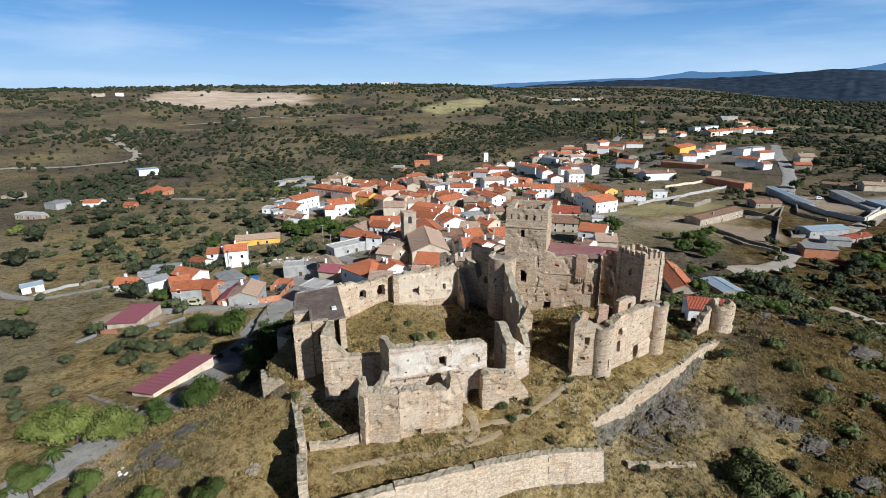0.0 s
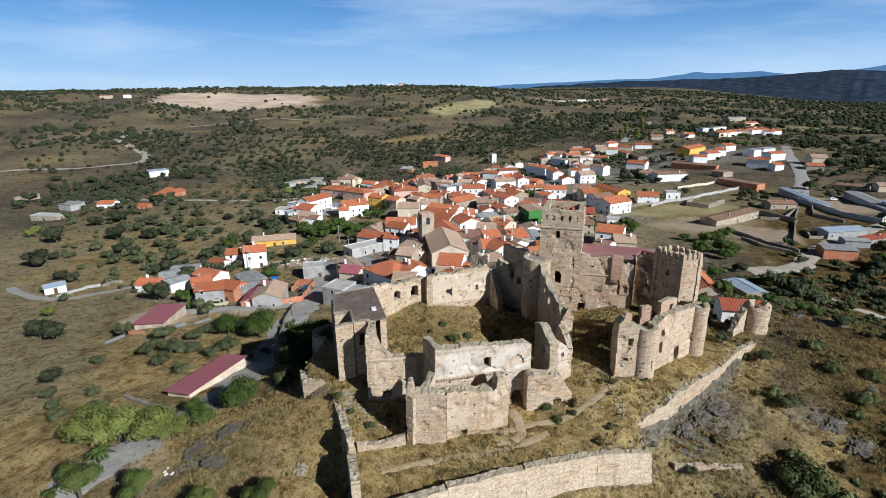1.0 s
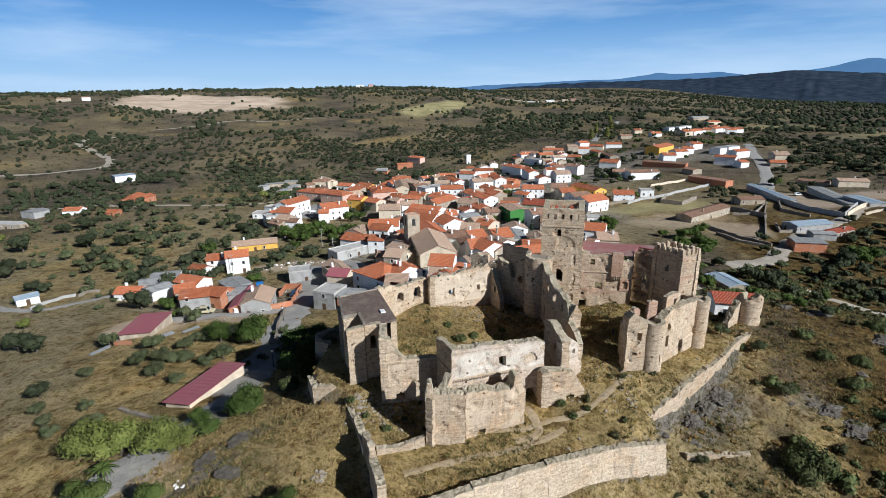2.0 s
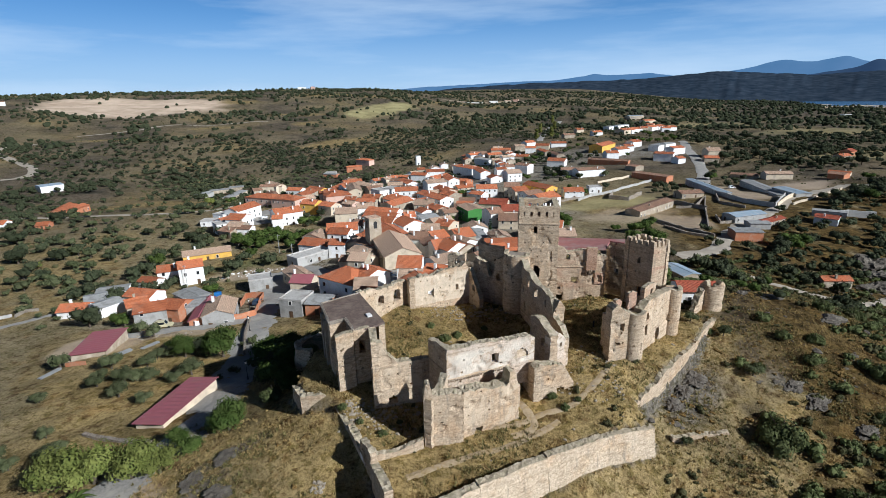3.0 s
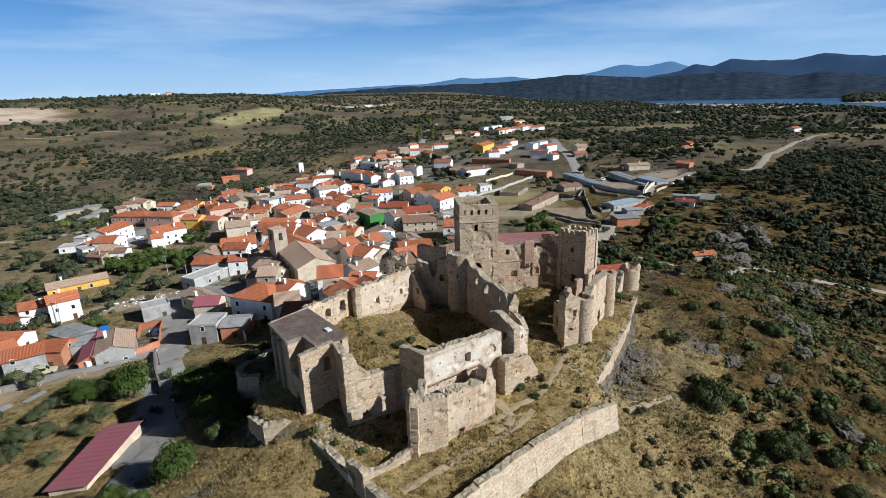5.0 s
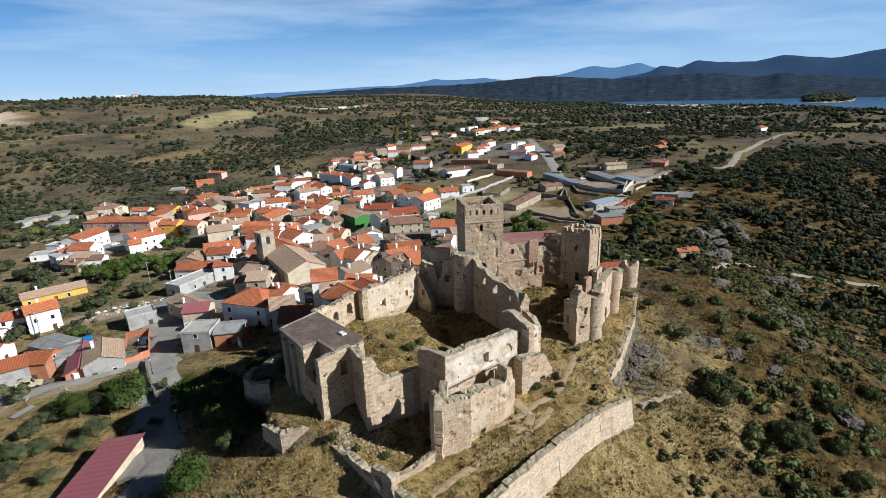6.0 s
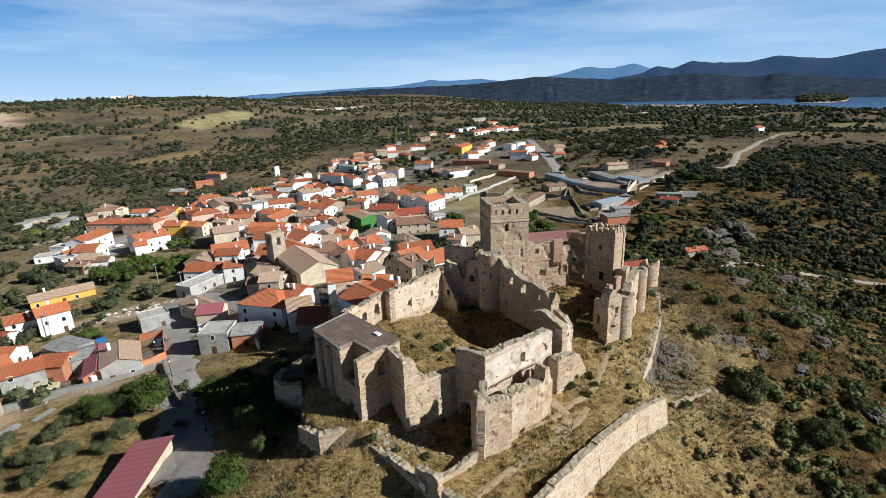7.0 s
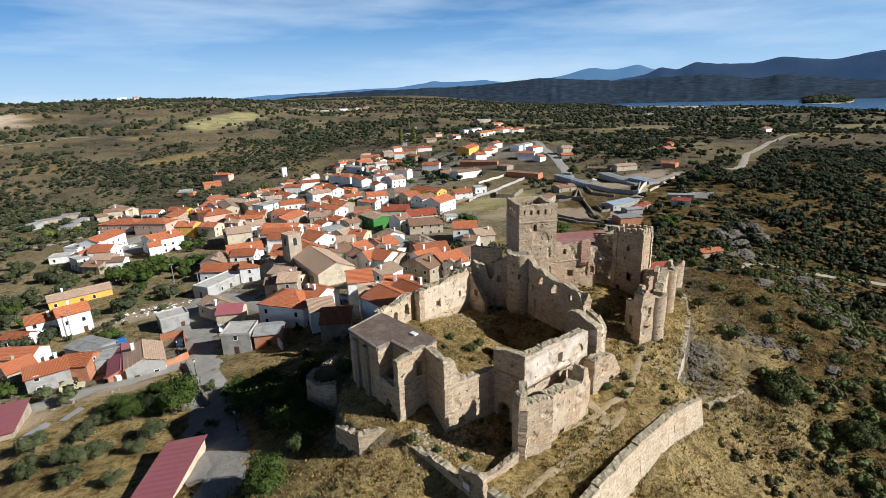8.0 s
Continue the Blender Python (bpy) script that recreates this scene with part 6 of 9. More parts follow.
house(23.5, 478.5, -18, 16.1, 12.0, 5.6, 2.1, "white", "orange")
house(59.0, 745.3, 21, 16.7, 9.6, 5.0, 1.8, "stone", "brown")
house(85.6, 850.3, 22, 12.6, 9.6, 5.0, 2.1, "cream", "orange")
house(102.3, 780.0, 22, 15.0, 10.8, 5.0, 1.9, "white", "orange")
house(26.7, 407.3, -0, 11.8, 8.4, 4.6, 1.3, "white", "brown")
house(41.6, 401.0, 23, 23.1, 9.6, 5.1, 1.3, "white", "brown")
house(77.0, 563.9, 60, 38.0, 14.4, 7.0, 2.1, "yellow", "orange")
house(75.2, 501.7, 12, 11.7, 10.8, 6.6, 1.8, "white", "orange")
house(88.0, 524.4, 31, 13.8, 10.8, 6.0, 1.8, "white", "orange")
house(98.4, 543.0, 17, 9.7, 10.8, 6.0, 1.8, "white", "orange")
house(110.2, 571.2, 40, 13.8, 10.8, 6.0, 1.8, "white", "orange")
house(119.4, 485.3, -23, 16.3, 10.8, 6.6, 1.3, "white", "orange")
house(127.5, 540.6, 53, 20.3, 10.0, 6.0, 0.5, "white", "metal")
house(138.2, 548.3, 39, 15.3, 10.0, 6.0, 0.5, "white", "metal")
house(136.5, 512.5, 34, 16.0, 9.6, 6.0, 1.3, "white", "orange")
house(127.5, 469.7, 22, 7.4, 9.6, 4.6, 1.3, "white", "orange")
house(139.7, 780.4, 50, 19.6, 15.6, 6.0, 2.1, "cream", "orange")
house(155.5, 807.6, 62, 34.2, 15.6, 6.0, 2.1, "white", "orange")
house(169.6, 827.4, 38, 14.1, 15.6, 6.0, 2.1, "white", "orange")
house(180.0, 831.0, -4, 10.9, 15.6, 6.0, 2.1, "cream", "orange")
house(191.9, 839.6, 53, 23.8, 15.6, 6.0, 2.1, "white", "orange")
house(208.1, 862.4, 57, 31.3, 15.6, 6.0, 2.1, "white", "orange")
house(218.6, 832.7, 22, 17.6, 12.0, 6.0, 2.1, "white", "orange")
house(219.5, 975.4, 41, 30.5, 12.0, 6.0, 1.8, "cream", "orange")
house(225.9, 1114.3, 30, 38.0, 14.0, 6.0, 0.5, "stone", "bluemetal")
house(137.9, 875.1, 46, 22.7, 11.2, 6.0, 0.5, "white", "metal")
house(156.2, 885.9, 49, 34.3, 11.2, 6.0, 0.5, "white", "metal")
house(161.8, 490.6, 9, 12.2, 12.0, 6.0, 2.3, "cream", "oldtile")
house(153.9, 468.8, -6, 11.6, 9.6, 3.6, 1.6, "stone", "orange")
house(69.0, 474.4, -25, 35.9, 8.4, 4.1, 1.0, "brick", "brown")
house(81.8, 428.9, -53, 10.4, 9.6, 3.6, 1.0, "stone", "brown")
house(85.5, 387.5, -47, 28.7, 8.4, 4.6, 0.8, "brick", "brown")
house(-55.1, 572.5, 119, 10.2, 10.1, 4.2, 1.7, "stone", "oldtile")
house(-74.1, 202.7, -9, 9.2, 10.3, 4.2, 1.8, "white", "orange")
house(-97.3, 515.5, 108, 10.4, 9.8, 5.0, 1.7, "white", "oldtile")
house(-76.6, 180.3, 90, 7.1, 8.3, 4.2, 1.4, "stone", "oldtile")
house(-37.6, 144.5, 46, 8.7, 8.6, 5.0, 1.5, "white", "oldtile")
house(-67.4, 562.6, 119, 7.9, 9.8, 5.0, 1.7, "stone", "orange")
house(-71.8, 249.5, -15, 8.5, 9.2, 4.2, 1.6, "white", "oldtile")
house(-42.5, 273.6, 3, 9.1, 10.3, 4.2, 1.8, "stone", "orange")
house(-44.2, 170.1, 115, 7.2, 8.3, 5.8, 1.4, "white", "brown")
house(-89.9, 256.8, 23, 9.9, 8.6, 4.2, 1.5, "white", "orange")
house(-104.4, 303.5, -2, 11.1, 9.6, 5.0, 1.6, "cream", "orange")
house(-50.8, 189.4, 84, 7.2, 9.8, 4.2, 1.7, "stone", "brown")
house(-115.9, 451.4, -10, 9.1, 7.7, 5.8, 1.3, "stone", "orange")
house(-74.0, 313.5, -58, 10.5, 10.4, 4.2, 1.8, "stone", "oldtile")
house(-106.0, 251.1, 106, 11.8, 8.4, 5.8, 1.4, "cream", "brown")
house(-74.4, 510.5, 108, 9.4, 10.1, 5.8, 1.7, "cream", "oldtile")
house(-54.8, 306.4, -49, 11.2, 10.0, 5.8, 1.7, "stone", "orange")
house(-133.3, 453.7, 46, 7.4, 9.4, 5.8, 1.6, "cream", "oldtile")
house(-117.0, 498.6, 50, 7.9, 8.9, 4.2, 1.5, "white", "oldtile")
house(-87.6, 291.5, -35, 10.9, 8.6, 5.8, 1.5, "white", "orange")
house(-72.2, 595.7, 131, 9.0, 8.1, 4.2, 1.4, "stone", "orange")
house(-43.0, 291.7, 3, 9.6, 8.9, 4.2, 1.5, "white", "brown")
house(-36.3, 626.1, 12, 11.2, 9.8, 5.8, 1.7, "white", "oldtile")
house(-37.8, 311.7, -29, 9.3, 7.6, 5.0, 1.3, "white", "orange")
house(-63.1, 258.3, -52, 8.1, 7.5, 4.2, 1.3, "white", "orange")
house(-49.8, 337.2, 32, 11.7, 8.1, 5.0, 1.4, "cream", "orange")
house(-22.5, 160.9, 25, 8.9, 10.3, 5.0, 1.8, "white", "orange")
house(-88.7, 340.4, 151, 10.5, 8.5, 5.8, 1.5, "white", "brown")
house(-149.9, 423.1, 32, 8.3, 8.5, 5.8, 1.4, "white", "oldtile")
house(-30.4, 381.7, 112, 9.6, 9.4, 4.2, 1.6, "white", "orange")
house(-143.1, 325.4, 18, 9.7, 8.0, 5.0, 1.4, "white", "orange")
house(-76.1, 368.3, -67, 10.2, 8.4, 5.8, 1.4, "white", "oldtile")
house(-113.9, 525.0, 198, 8.3, 8.3, 5.0, 1.4, "stone", "orange")
house(-31.7, 205.5, -72, 7.6, 9.4, 5.0, 1.6, "white", "oldtile")
house(-52.2, 589.3, 41, 7.7, 9.1, 5.0, 1.5, "white", "brown")
house(-144.5, 461.9, 46, 11.7, 9.3, 4.2, 1.6, "white", "orange")
house(-68.8, 164.8, -30, 8.8, 8.1, 5.0, 1.4, "stone", "oldtile")
house(-120.4, 441.2, -10, 9.2, 10.2, 4.2, 1.7, "white", "brown")
house(-119.7, 370.9, 12, 8.8, 9.7, 5.8, 1.6, "white", "oldtile")
house(-27.6, 437.4, 21, 8.8, 8.2, 5.0, 1.4, "white", "orange")
house(-26.0, 475.0, 21, 8.5, 8.0, 5.8, 1.4, "white", "orange")
house(-67.5, 320.4, 32, 7.1, 8.0, 5.0, 1.4, "stone", "oldtile")
house(-20.6, 185.3, -72, 8.5, 7.5, 5.0, 1.3, "stone", "oldtile")
house(-172.8, 471.2, 32, 9.9, 7.8, 5.8, 1.3, "white", "brown")
house(-86.0, 220.3, -9, 7.8, 9.5, 5.0, 1.6, "white", "brown")
house(-33.8, 172.0, -44, 8.8, 7.6, 5.8, 1.3, "white", "oldtile")
house(-50.3, 229.0, 36, 10.7, 9.1, 4.2, 1.5, "cream", "oldtile")
house(-161.7, 416.7, 32, 9.7, 8.4, 5.0, 1.4, "stone", "brown")
house(-91.7, 542.0, 108, 9.6, 8.4, 5.0, 1.4, "white", "oldtile")
house(-180.1, 391.3, -28, 9.4, 7.5, 5.0, 1.3, "white", "oldtile")
house(-91.6, 302.9, 55, 7.7, 10.1, 5.0, 1.7, "stone", "orange")
house(-24.5, 589.8, 119, 10.8, 8.9, 5.8, 1.5, "cream", "brown")
house(-30.3, 505.1, 101, 11.9, 7.8, 5.0, 1.3, "white", "orange")
house(-121.5, 271.9, -21, 9.5, 8.5, 5.8, 1.5, "cream", "orange")
house(-20.1, 580.6, 119, 10.8, 9.5, 4.2, 1.6, "white", "orange")
house(-99.8, 197.2, 85, 9.2, 8.7, 5.0, 1.5, "stone", "oldtile")
house(-19.5, 505.1, 101, 8.9, 8.1, 5.8, 1.4, "cream", "oldtile")
house(-56.2, 472.8, -45, 10.4, 7.9, 5.8, 1.3, "white", "oldtile")
house(-79.0, 404.2, -60, 7.3, 9.2, 5.0, 1.6, "white", "brown")
house(-69.2, 286.5, 55, 7.1, 9.1, 5.0, 1.6, "white", "orange")
house(-228.4, 415.7, 13, 19.2, 9.5, 6.5, 1.5, "cream", "brown")
house(-201.3, 361.5, -56, 15.4, 7.4, 4.8, 1.2, "pink", "brown")
house(-205.5, 414.1, 36, 8.8, 7.4, 3.8, 1.2, "grey", "orange")
house(-276.0, 387.9, 84, 14.2, 8.4, 3.5, 0.5, "grey", "metal")
house(-272.2, 433.7, 25, 12.2, 8.4, 3.5, 0.5, "stone", "metal")
house(-240.5, 375.6, 95, 30.8, 7.4, 4.0, 0.5, "stone", "metal")
house(-279.2, 417.6, 40, 18.0, 7.4, 3.5, 0.5, "stone", "metal")
house(-214.8, 528.8, -8, 16.3, 7.4, 3.5, 0.5, "brick", "metal")
house(-141.0, 180.5, 33, 18.2, 6.7, 3.1, 1.4, "yellow", "oldtile")
house(-127.2, 149.6, 35, 7.8, 7.6, 6.5, 1.5, "white", "orange")
house(-135.5, 150.0, 30, 7.8, 6.7, 5.1, 1.4, "white", "orange")
house(-137.5, 142.1, -11, 6.8, 5.0, 3.1, 0.9, "white", "orange")
house(-128.2, 127.3, -6, 9.5, 6.7, 3.6, 1.4, "white", "orange")
house(-112.6, 110.4, 30, 7.7, 6.7, 4.6, 1.4, "grey", "orange")
house(-107.4, 113.7, -2, 5.7, 6.7, 4.6, 1.4, "brick", "orange")
house(-112.2, 127.2, -30, 9.4, 6.7, 3.6, 0.4, "grey", "metal")
house(-103.3, 117.4, 26, 5.7, 6.7, 4.0, 0.5, "grey", "metal")
house(-93.2, 111.8, 113, 10.5, 7.6, 4.0, 1.5, "grey", "oldtile")
house(-98.6, 113.0, -69, 14.7, 5.0, 3.0, 1.0, "brick", "maroon")
house(-97.8, 142.6, 30, 7.3, 5.9, 4.0, 0.0, "grey", "flat")
house(-123.0, 117.6, 45, 5.7, 6.7, 3.6, 1.4, "stone", "orange")
house(-92.5, 171.4, 58, 15.5, 6.7, 3.6, 0.0, "grey", "flat")
house(-85.2, 145.2, -45, 13.0, 6.7, 3.6, 1.4, "cream", "oldtile")
house(-80.3, 137.7, 0, 6.7, 6.7, 4.1, 1.4, "cream", "maroon")
house(-72.9, 115.5, -6, 6.6, 6.7, 5.0, 0.0, "grey", "flat")
house(-66.0, 115.3, 1, 6.4, 6.7, 3.3, 0.5, "brick", "metal")
house(-66.4, 155.3, -30, 8.4, 6.7, 4.6, 1.4, "cream", "oldtile")
house(-70.8, 154.9, -1, 5.7, 5.9, 4.3, 1.2, "stone", "brown")
house(211.5, 827.4, -1, 12.7, 9.5, 5.5, 1.5, "white", "orange")
house(207.4, 902.3, -38, 13.5, 9.5, 5.5, 1.5, "cream", "orange")
house(215.5, 1086.7, 27, 15.4, 9.5, 5.5, 0.5, "stone", "metal")
house(221.3, 403.9, -37, 13.1, 8.4, 2.6, 1.4, "cream", "orange")
house(262.7, 476.5, 31, 12.8, 8.4, 3.6, 1.4, "stone", "orange")
house(21.9, 99.2, 2, 7.6, 5.9, 3.4, 1.0, "white", "darkred")
house(24.3, 156.4, -81, 21.2, 6.7, 3.6, 1.4, "stone", "orange")
house(36.8, 154.5, -67, 10.5, 5.9, 3.0, 0.5, "stone", "bluemetal")
house(-141.5, 115.9, 16, 7.7, 5.9, 2.8, 1.2, "white", "orange")
house(-141.5, 123.3, 44, 6.0, 6.7, 3.5, 0.5, "grey", "metal")
house(-143.2, 132.2, 30, 8.8, 5.9, 3.5, 0.5, "white", "metal")
house(-132.4, 117.3, 68, 6.8, 5.9, 3.5, 0.5, "white", "metal")
house(-324.0, 227.2, 88, 9.6, 10.5, 4.0, 0.5, "grey", "metal")
house(-303.5, 235.5, 19, 9.8, 8.4, 3.1, 1.4, "white", "orange")
house(-273.4, 235.0, 25, 6.1, 7.4, 2.3, 1.2, "brick", "orange")
house(-303.7, 279.0, 117, 24.9, 8.4, 3.6, 1.4, "brick", "orange")
house(-301.9, 287.4, 97, 12.7, 8.4, 3.6, 1.4, "brick", "orange")
house(-305.8, 199.4, 8, 17.4, 6.3, 3.0, 0.0, "stone", "flat")
house(-423.1, 266.2, 108, 15.2, 7.4, 3.5, 0.5, "stone", "metal")
house(-170.3, 105.3, 60, 5.7, 4.2, 2.5, 0.5, "white", "bluemetal")
house(-427.9, 392.8, 60, 17.6, 14.7, 5.5, 0.5, "white", "bluemetal")
house(-70.7, 187.2, -4, 10.2, 6.0, 5.2, 1.4, "stone", "orange")
house(-67.5, 173.2, -30, 12.0, 6.6, 5.6, 1.4, "white", "brown")
house(95.9, 254.0, 26, 19.2, 8.0, 3.2, 0.8, "grey", "bluemetal")
house(83.4, 221.1, 1, 11.2, 8.0, 4.0, 0.3, "brick", "metal")
house(104.8, 246.6, 39, 16.8, 5.0, 2.6, 0.7, "stone", "darkred")
house(96.0, 239.5, 4, 9.0, 6.0, 2.8, 0.4, "grey", "metal")
house(130.9, 250.0, -36, 9.2, 8.0, 3.0, 1.0, "white", "darkred")
house(137.5, 261.0, -26, 13.5, 5.0, 3.0, 0.3, "grey", "metal")
house(56.5, 272.2, 50, 37.6, 8.0, 4.0, 0.9, "stone", "brown")
house(88.8, 314.3, 16, 14.0, 9.0, 3.0, 1.2, "stone", "brown")
house(154.4, 399.2, -30, 18.0, 8.0, 3.2, 1.0, "stone", "brown")
house(171.6, 389.0, 1, 17.8, 9.0, 4.2, 1.4, "cream", "oldtile")
house(206.7, 379.3, -51, 9.9, 9.0, 4.0, 1.0, "brick", "brown")
house(109.7, 344.9, -83, 52.0, 5.0, 3.0, 0.4, "grey", "bluemetal")
house(139.9, 334.6, -90, 52.6, 8.0, 3.0, 0.4, "grey", "metal")
house(145.2, 313.7, -79, 20.7, 9.0, 3.0, 0.3, "grey", "bluemetal")

house(-87.0, 1677.0, 10, 26.0, 12.0, 6.0, 0.6, "white", "flat")
house(-43.0, 1661.0, 30, 20.0, 12.0, 7.0, 2.0, "cream", "oldtile")
house(-16.0, 1699.0, -10, 16.0, 10.0, 6.0, 2.0, "pink", "brown")
house(-150.0, 1667.0, 5, 60.0, 8.0, 3.0, 0.5, "white", "metal")
house(-1119.0, 934.0, 20, 24.0, 12.0, 6.0, 2.0, "cream", "brown")
house(-1085.0, 960.0, 40, 16.0, 10.0, 7.0, 2.0, "white", "brown")
house(-755.0, 1758.0, 15, 26.0, 12.0, 8.0, 1.5, "white", "flat")
house(-716.0, 1759.0, 40, 14.0, 10.0, 6.0, 2.0, "pink", "orange")
house(503.0, 627.0, 25, 18.0, 11.0, 4.5, 2.0, "white", "orange")
house(279.0, 498.0, 40, 11.0, 9.0, 4.0, 1.8, "brick", "darkred")
house(694.0, 1241.0, 20, 18.0, 12.0, 6.0, 1.0, "white", "flat")


# church with its bell tower
church = thing("church", -56.6, 163.6, ground_z(-57.0, 164.5), -65, "cream-rendered village church with old tiled roof and stone tower", "church")
v, f = gable_body(24, 12.4, 6.0, 2.6)
part("wall", as_mesh("wall", v, f, WALLS["cream"]), None, church)
part("roof", roof_shape("oldtile", 24, 12.4, 6.0, 2.6), None, church)
part("window", WINDOW_MESH, None, church).matrix_basis = pose(12.02, 0.5, 4.6, 0, 0, 90)
part("door", DOOR_MESH, None, church).matrix_basis = pose(-4.0, -6.22, 0.0)
for u in (-8.0, 0.5, 7.0):
    part("buttress", box(u - 0.5, u + 0.5, -7.1, -6.1, -2.5, 4.2, 0.05), WALLS["stone"], church)
belfry = part("tower", box(-2.4, 2.4, -2.4, 2.4, -3, 13.4, 0.08), WALLS["stone"], church, "square stone bell tower")
belfry.matrix_basis = pose(-13.2, -5.6, 0.4, 0, 0, 12)
part("roof", box(-2.55, 2.55, -2.55, 2.55, 13.4, 13.65, 0.05), ROOFS["oldtile"], belfry).data.uv_layers.new(name="run")
for q in range(4):
    ob = part("finial", tube(0.16, 0.03, 13.6, 14.3, 6), WALLS["stone"], belfry)
    ob.matrix_basis = pose(2.2 * (1 if q in (0, 3) else -1), 2.2 * (1 if q < 2 else -1), 0)
    # flat dark arch on the solid wall imitates the shade inside a bell opening
    bm = bmesh.new()
    arch = [(-0.7, 9.6), (0.7, 9.6)] + [(0.7 * math.cos(radians(a)), 11.6 + 0.7 * math.sin(radians(a))) for a in range(0, 181, 20)]
    bm.faces.new([bm.verts.new((px, -2.415, pz)) for px, pz in arch])
    ob = part("painted_bell_opening", bm, DARK_IRON, belfry, "arched bell opening, its inner shade drawn as a dark face")
    ob.matrix_basis = pose(0, 0, 0, 0, 0, 90 * q)

pylon = thing("transformer_tower", -128.0, 585.0, ground_z(-128, 585), 25, "tall narrow white transformer tower on the hillside", "tower")
part("body", box(-2.6, 2.6, -2.4, 2.4, -1.5, 10.2, 0.06), WALLS["white"], pylon)
part("roof", box(-2.8, 2.8, -2.6, 2.6, 10.2, 10.5, 0.04), ROOFS["metal"], pylon)
part("door", box(-0.7, 0.7, -2.46, -2.41, 0, 2.2), DARK_IRON, pylon)


def barn(x, y, rot, l, w, h0, h1, wall, label):
    """A long low barn under one sloping sheet of maroon metal."""
    root = thing("barn", x, y, ground_z(x, y), rot, label, "barn")
    vv = [(-l / 2, -w / 2, -2.5), (l / 2, -w / 2, -2.5), (l / 2, w / 2, -2.5), (-l / 2, w / 2, -2.5), (-l / 2, -w / 2, h0), (l / 2, -w / 2, h0), (l / 2, w / 2, h1), (-l / 2, w / 2, h1)]
    part("wall", as_mesh("wall", vv, [(0, 1, 5, 4), (1, 2, 6, 5), (2, 3, 7, 6), (3, 0, 4, 7)], WALLS[wall]), None, root)
    verts, faces = [], []
    n = int(l / 0.5)
    for i in range(n + 1):
        px = -l / 2 - 0.4 + (l + 0.8) * i / n
        up = 0.05 * (i % 2)
        for py, pz in ((-w / 2 - 0.4, h0), (w / 2 + 0.4, h1)):
            verts += [(px, py, pz + 0.06 + up), (px, py, pz - 0.02 + up)]
    for i in range(n):
        b = i * 4
        faces += [(b, b + 4, b + 6, b + 2), (b + 1, b + 3, b + 7, b + 5), (b, b + 1, b + 5, b + 4), (b + 2, b + 6, b + 7, b + 3)]
    part("roof", as_mesh("roof", verts, faces, ROOFS["maroon"]), None, root, "maroon ribbed sheet metal roof")
    part("window", WINDOW_MESH, None, root).matrix_basis = pose(l / 2 + 0.01, -w * 0.22, 0.45, 0, 0, 90)
    return root


barn(-70.9, 63.0, 86, 13.2, 5.2, 2.2, 1.5, "cream", "long pale barn with maroon sheet metal roof beside a yard")
barn(-109.0, 88.6, 108, 11.2, 7.2, 2.2, 1.8, "stone", "open farm shed with maroon sheet metal roof")


# ---- cars ----
def car_paint(name, c):
    m, nt, bs = nodes_of(name)
    bs.inputs["Base Color"].default_value = (*c, 1)
    bs.inputs["Roughness"].default_value, bs.inputs["Coat Weight"].default_value = 0.35, 0.6
    nt.links.new(blend(nt, spread(nt, noise_at(nt, 3.0), 0.4, 0.7), c, tuple(v * 0.85 for v in c)), bs.inputs["Base Color"])
    return m


def car(x, y, rot, paint, label, van=False):
    root = thing("van" if van else "car", x, y, ground_z(x, y) + 0.14, rot, label, "van" if van else "car", "parked cars")
    l, w, top = (4.4, 1.8, 1.85) if van else (4.1, 1.7, 1.45)
    body = bmesh.new()
    prof = [(-l / 2, 0.35), (l / 2, 0.35), (l / 2, 0.8), (l / 2 - 0.2, 0.92), (l * 0.2, 1.0), (l * 0.06, top - 0.05), (-l * 0.36, top), (-l / 2 + 0.06, top - 0.25 if van else 1.0), (-l / 2, 0.8)]
    rows = [[body.verts.new((px, sy * w / 2 * (0.84 if pz > 1.1 else 1), pz)) for px, pz in prof] for sy in (-1, 1)]
    body.faces.new(rows[0])
    body.faces.new(rows[1][::-1])
    for i in range(len(prof)):
        k = (i + 1) % len(prof)
        body.faces.new((rows[0][k], rows[0][i], rows[1][i], rows[1][k]))
    bmesh.ops.bevel(body, geom=list(body.edges), offset=0.05, segments=2, affect="EDGES")
    part("body", body, paint, root)
    part("windscreen", as_mesh("windscreen", [(l * 0.195, -0.62, 1.04), (l * 0.195, 0.62, 1.04), (l * 0.075, 0.6, top - 0.1), (l * 0.075, -0.6, top - 0.1)], [(0, 1, 2, 3)], GLASS_DARK), None, root).location.x = 0.05
    for sy in (-1, 1):
        part("side_window", box(-l * 0.34, l * 0.1, sy * w * 0.46 - 0.03, sy * w * 0.46 + 0.03, 1.05, top - 0.18), GLASS_DARK, root)
        for px in (-l * 0.3, l * 0.31):
            bm = bmesh.new()
            bmesh.ops.create_cone(bm, cap_ends=True, segments=14, radius1=0.31, radius2=0.31, depth=0.2, matrix=pose(px, sy * (w / 2 - 0.1), 0.31, 90))
            part("wheel", bm, RUBBER, root)
    return root


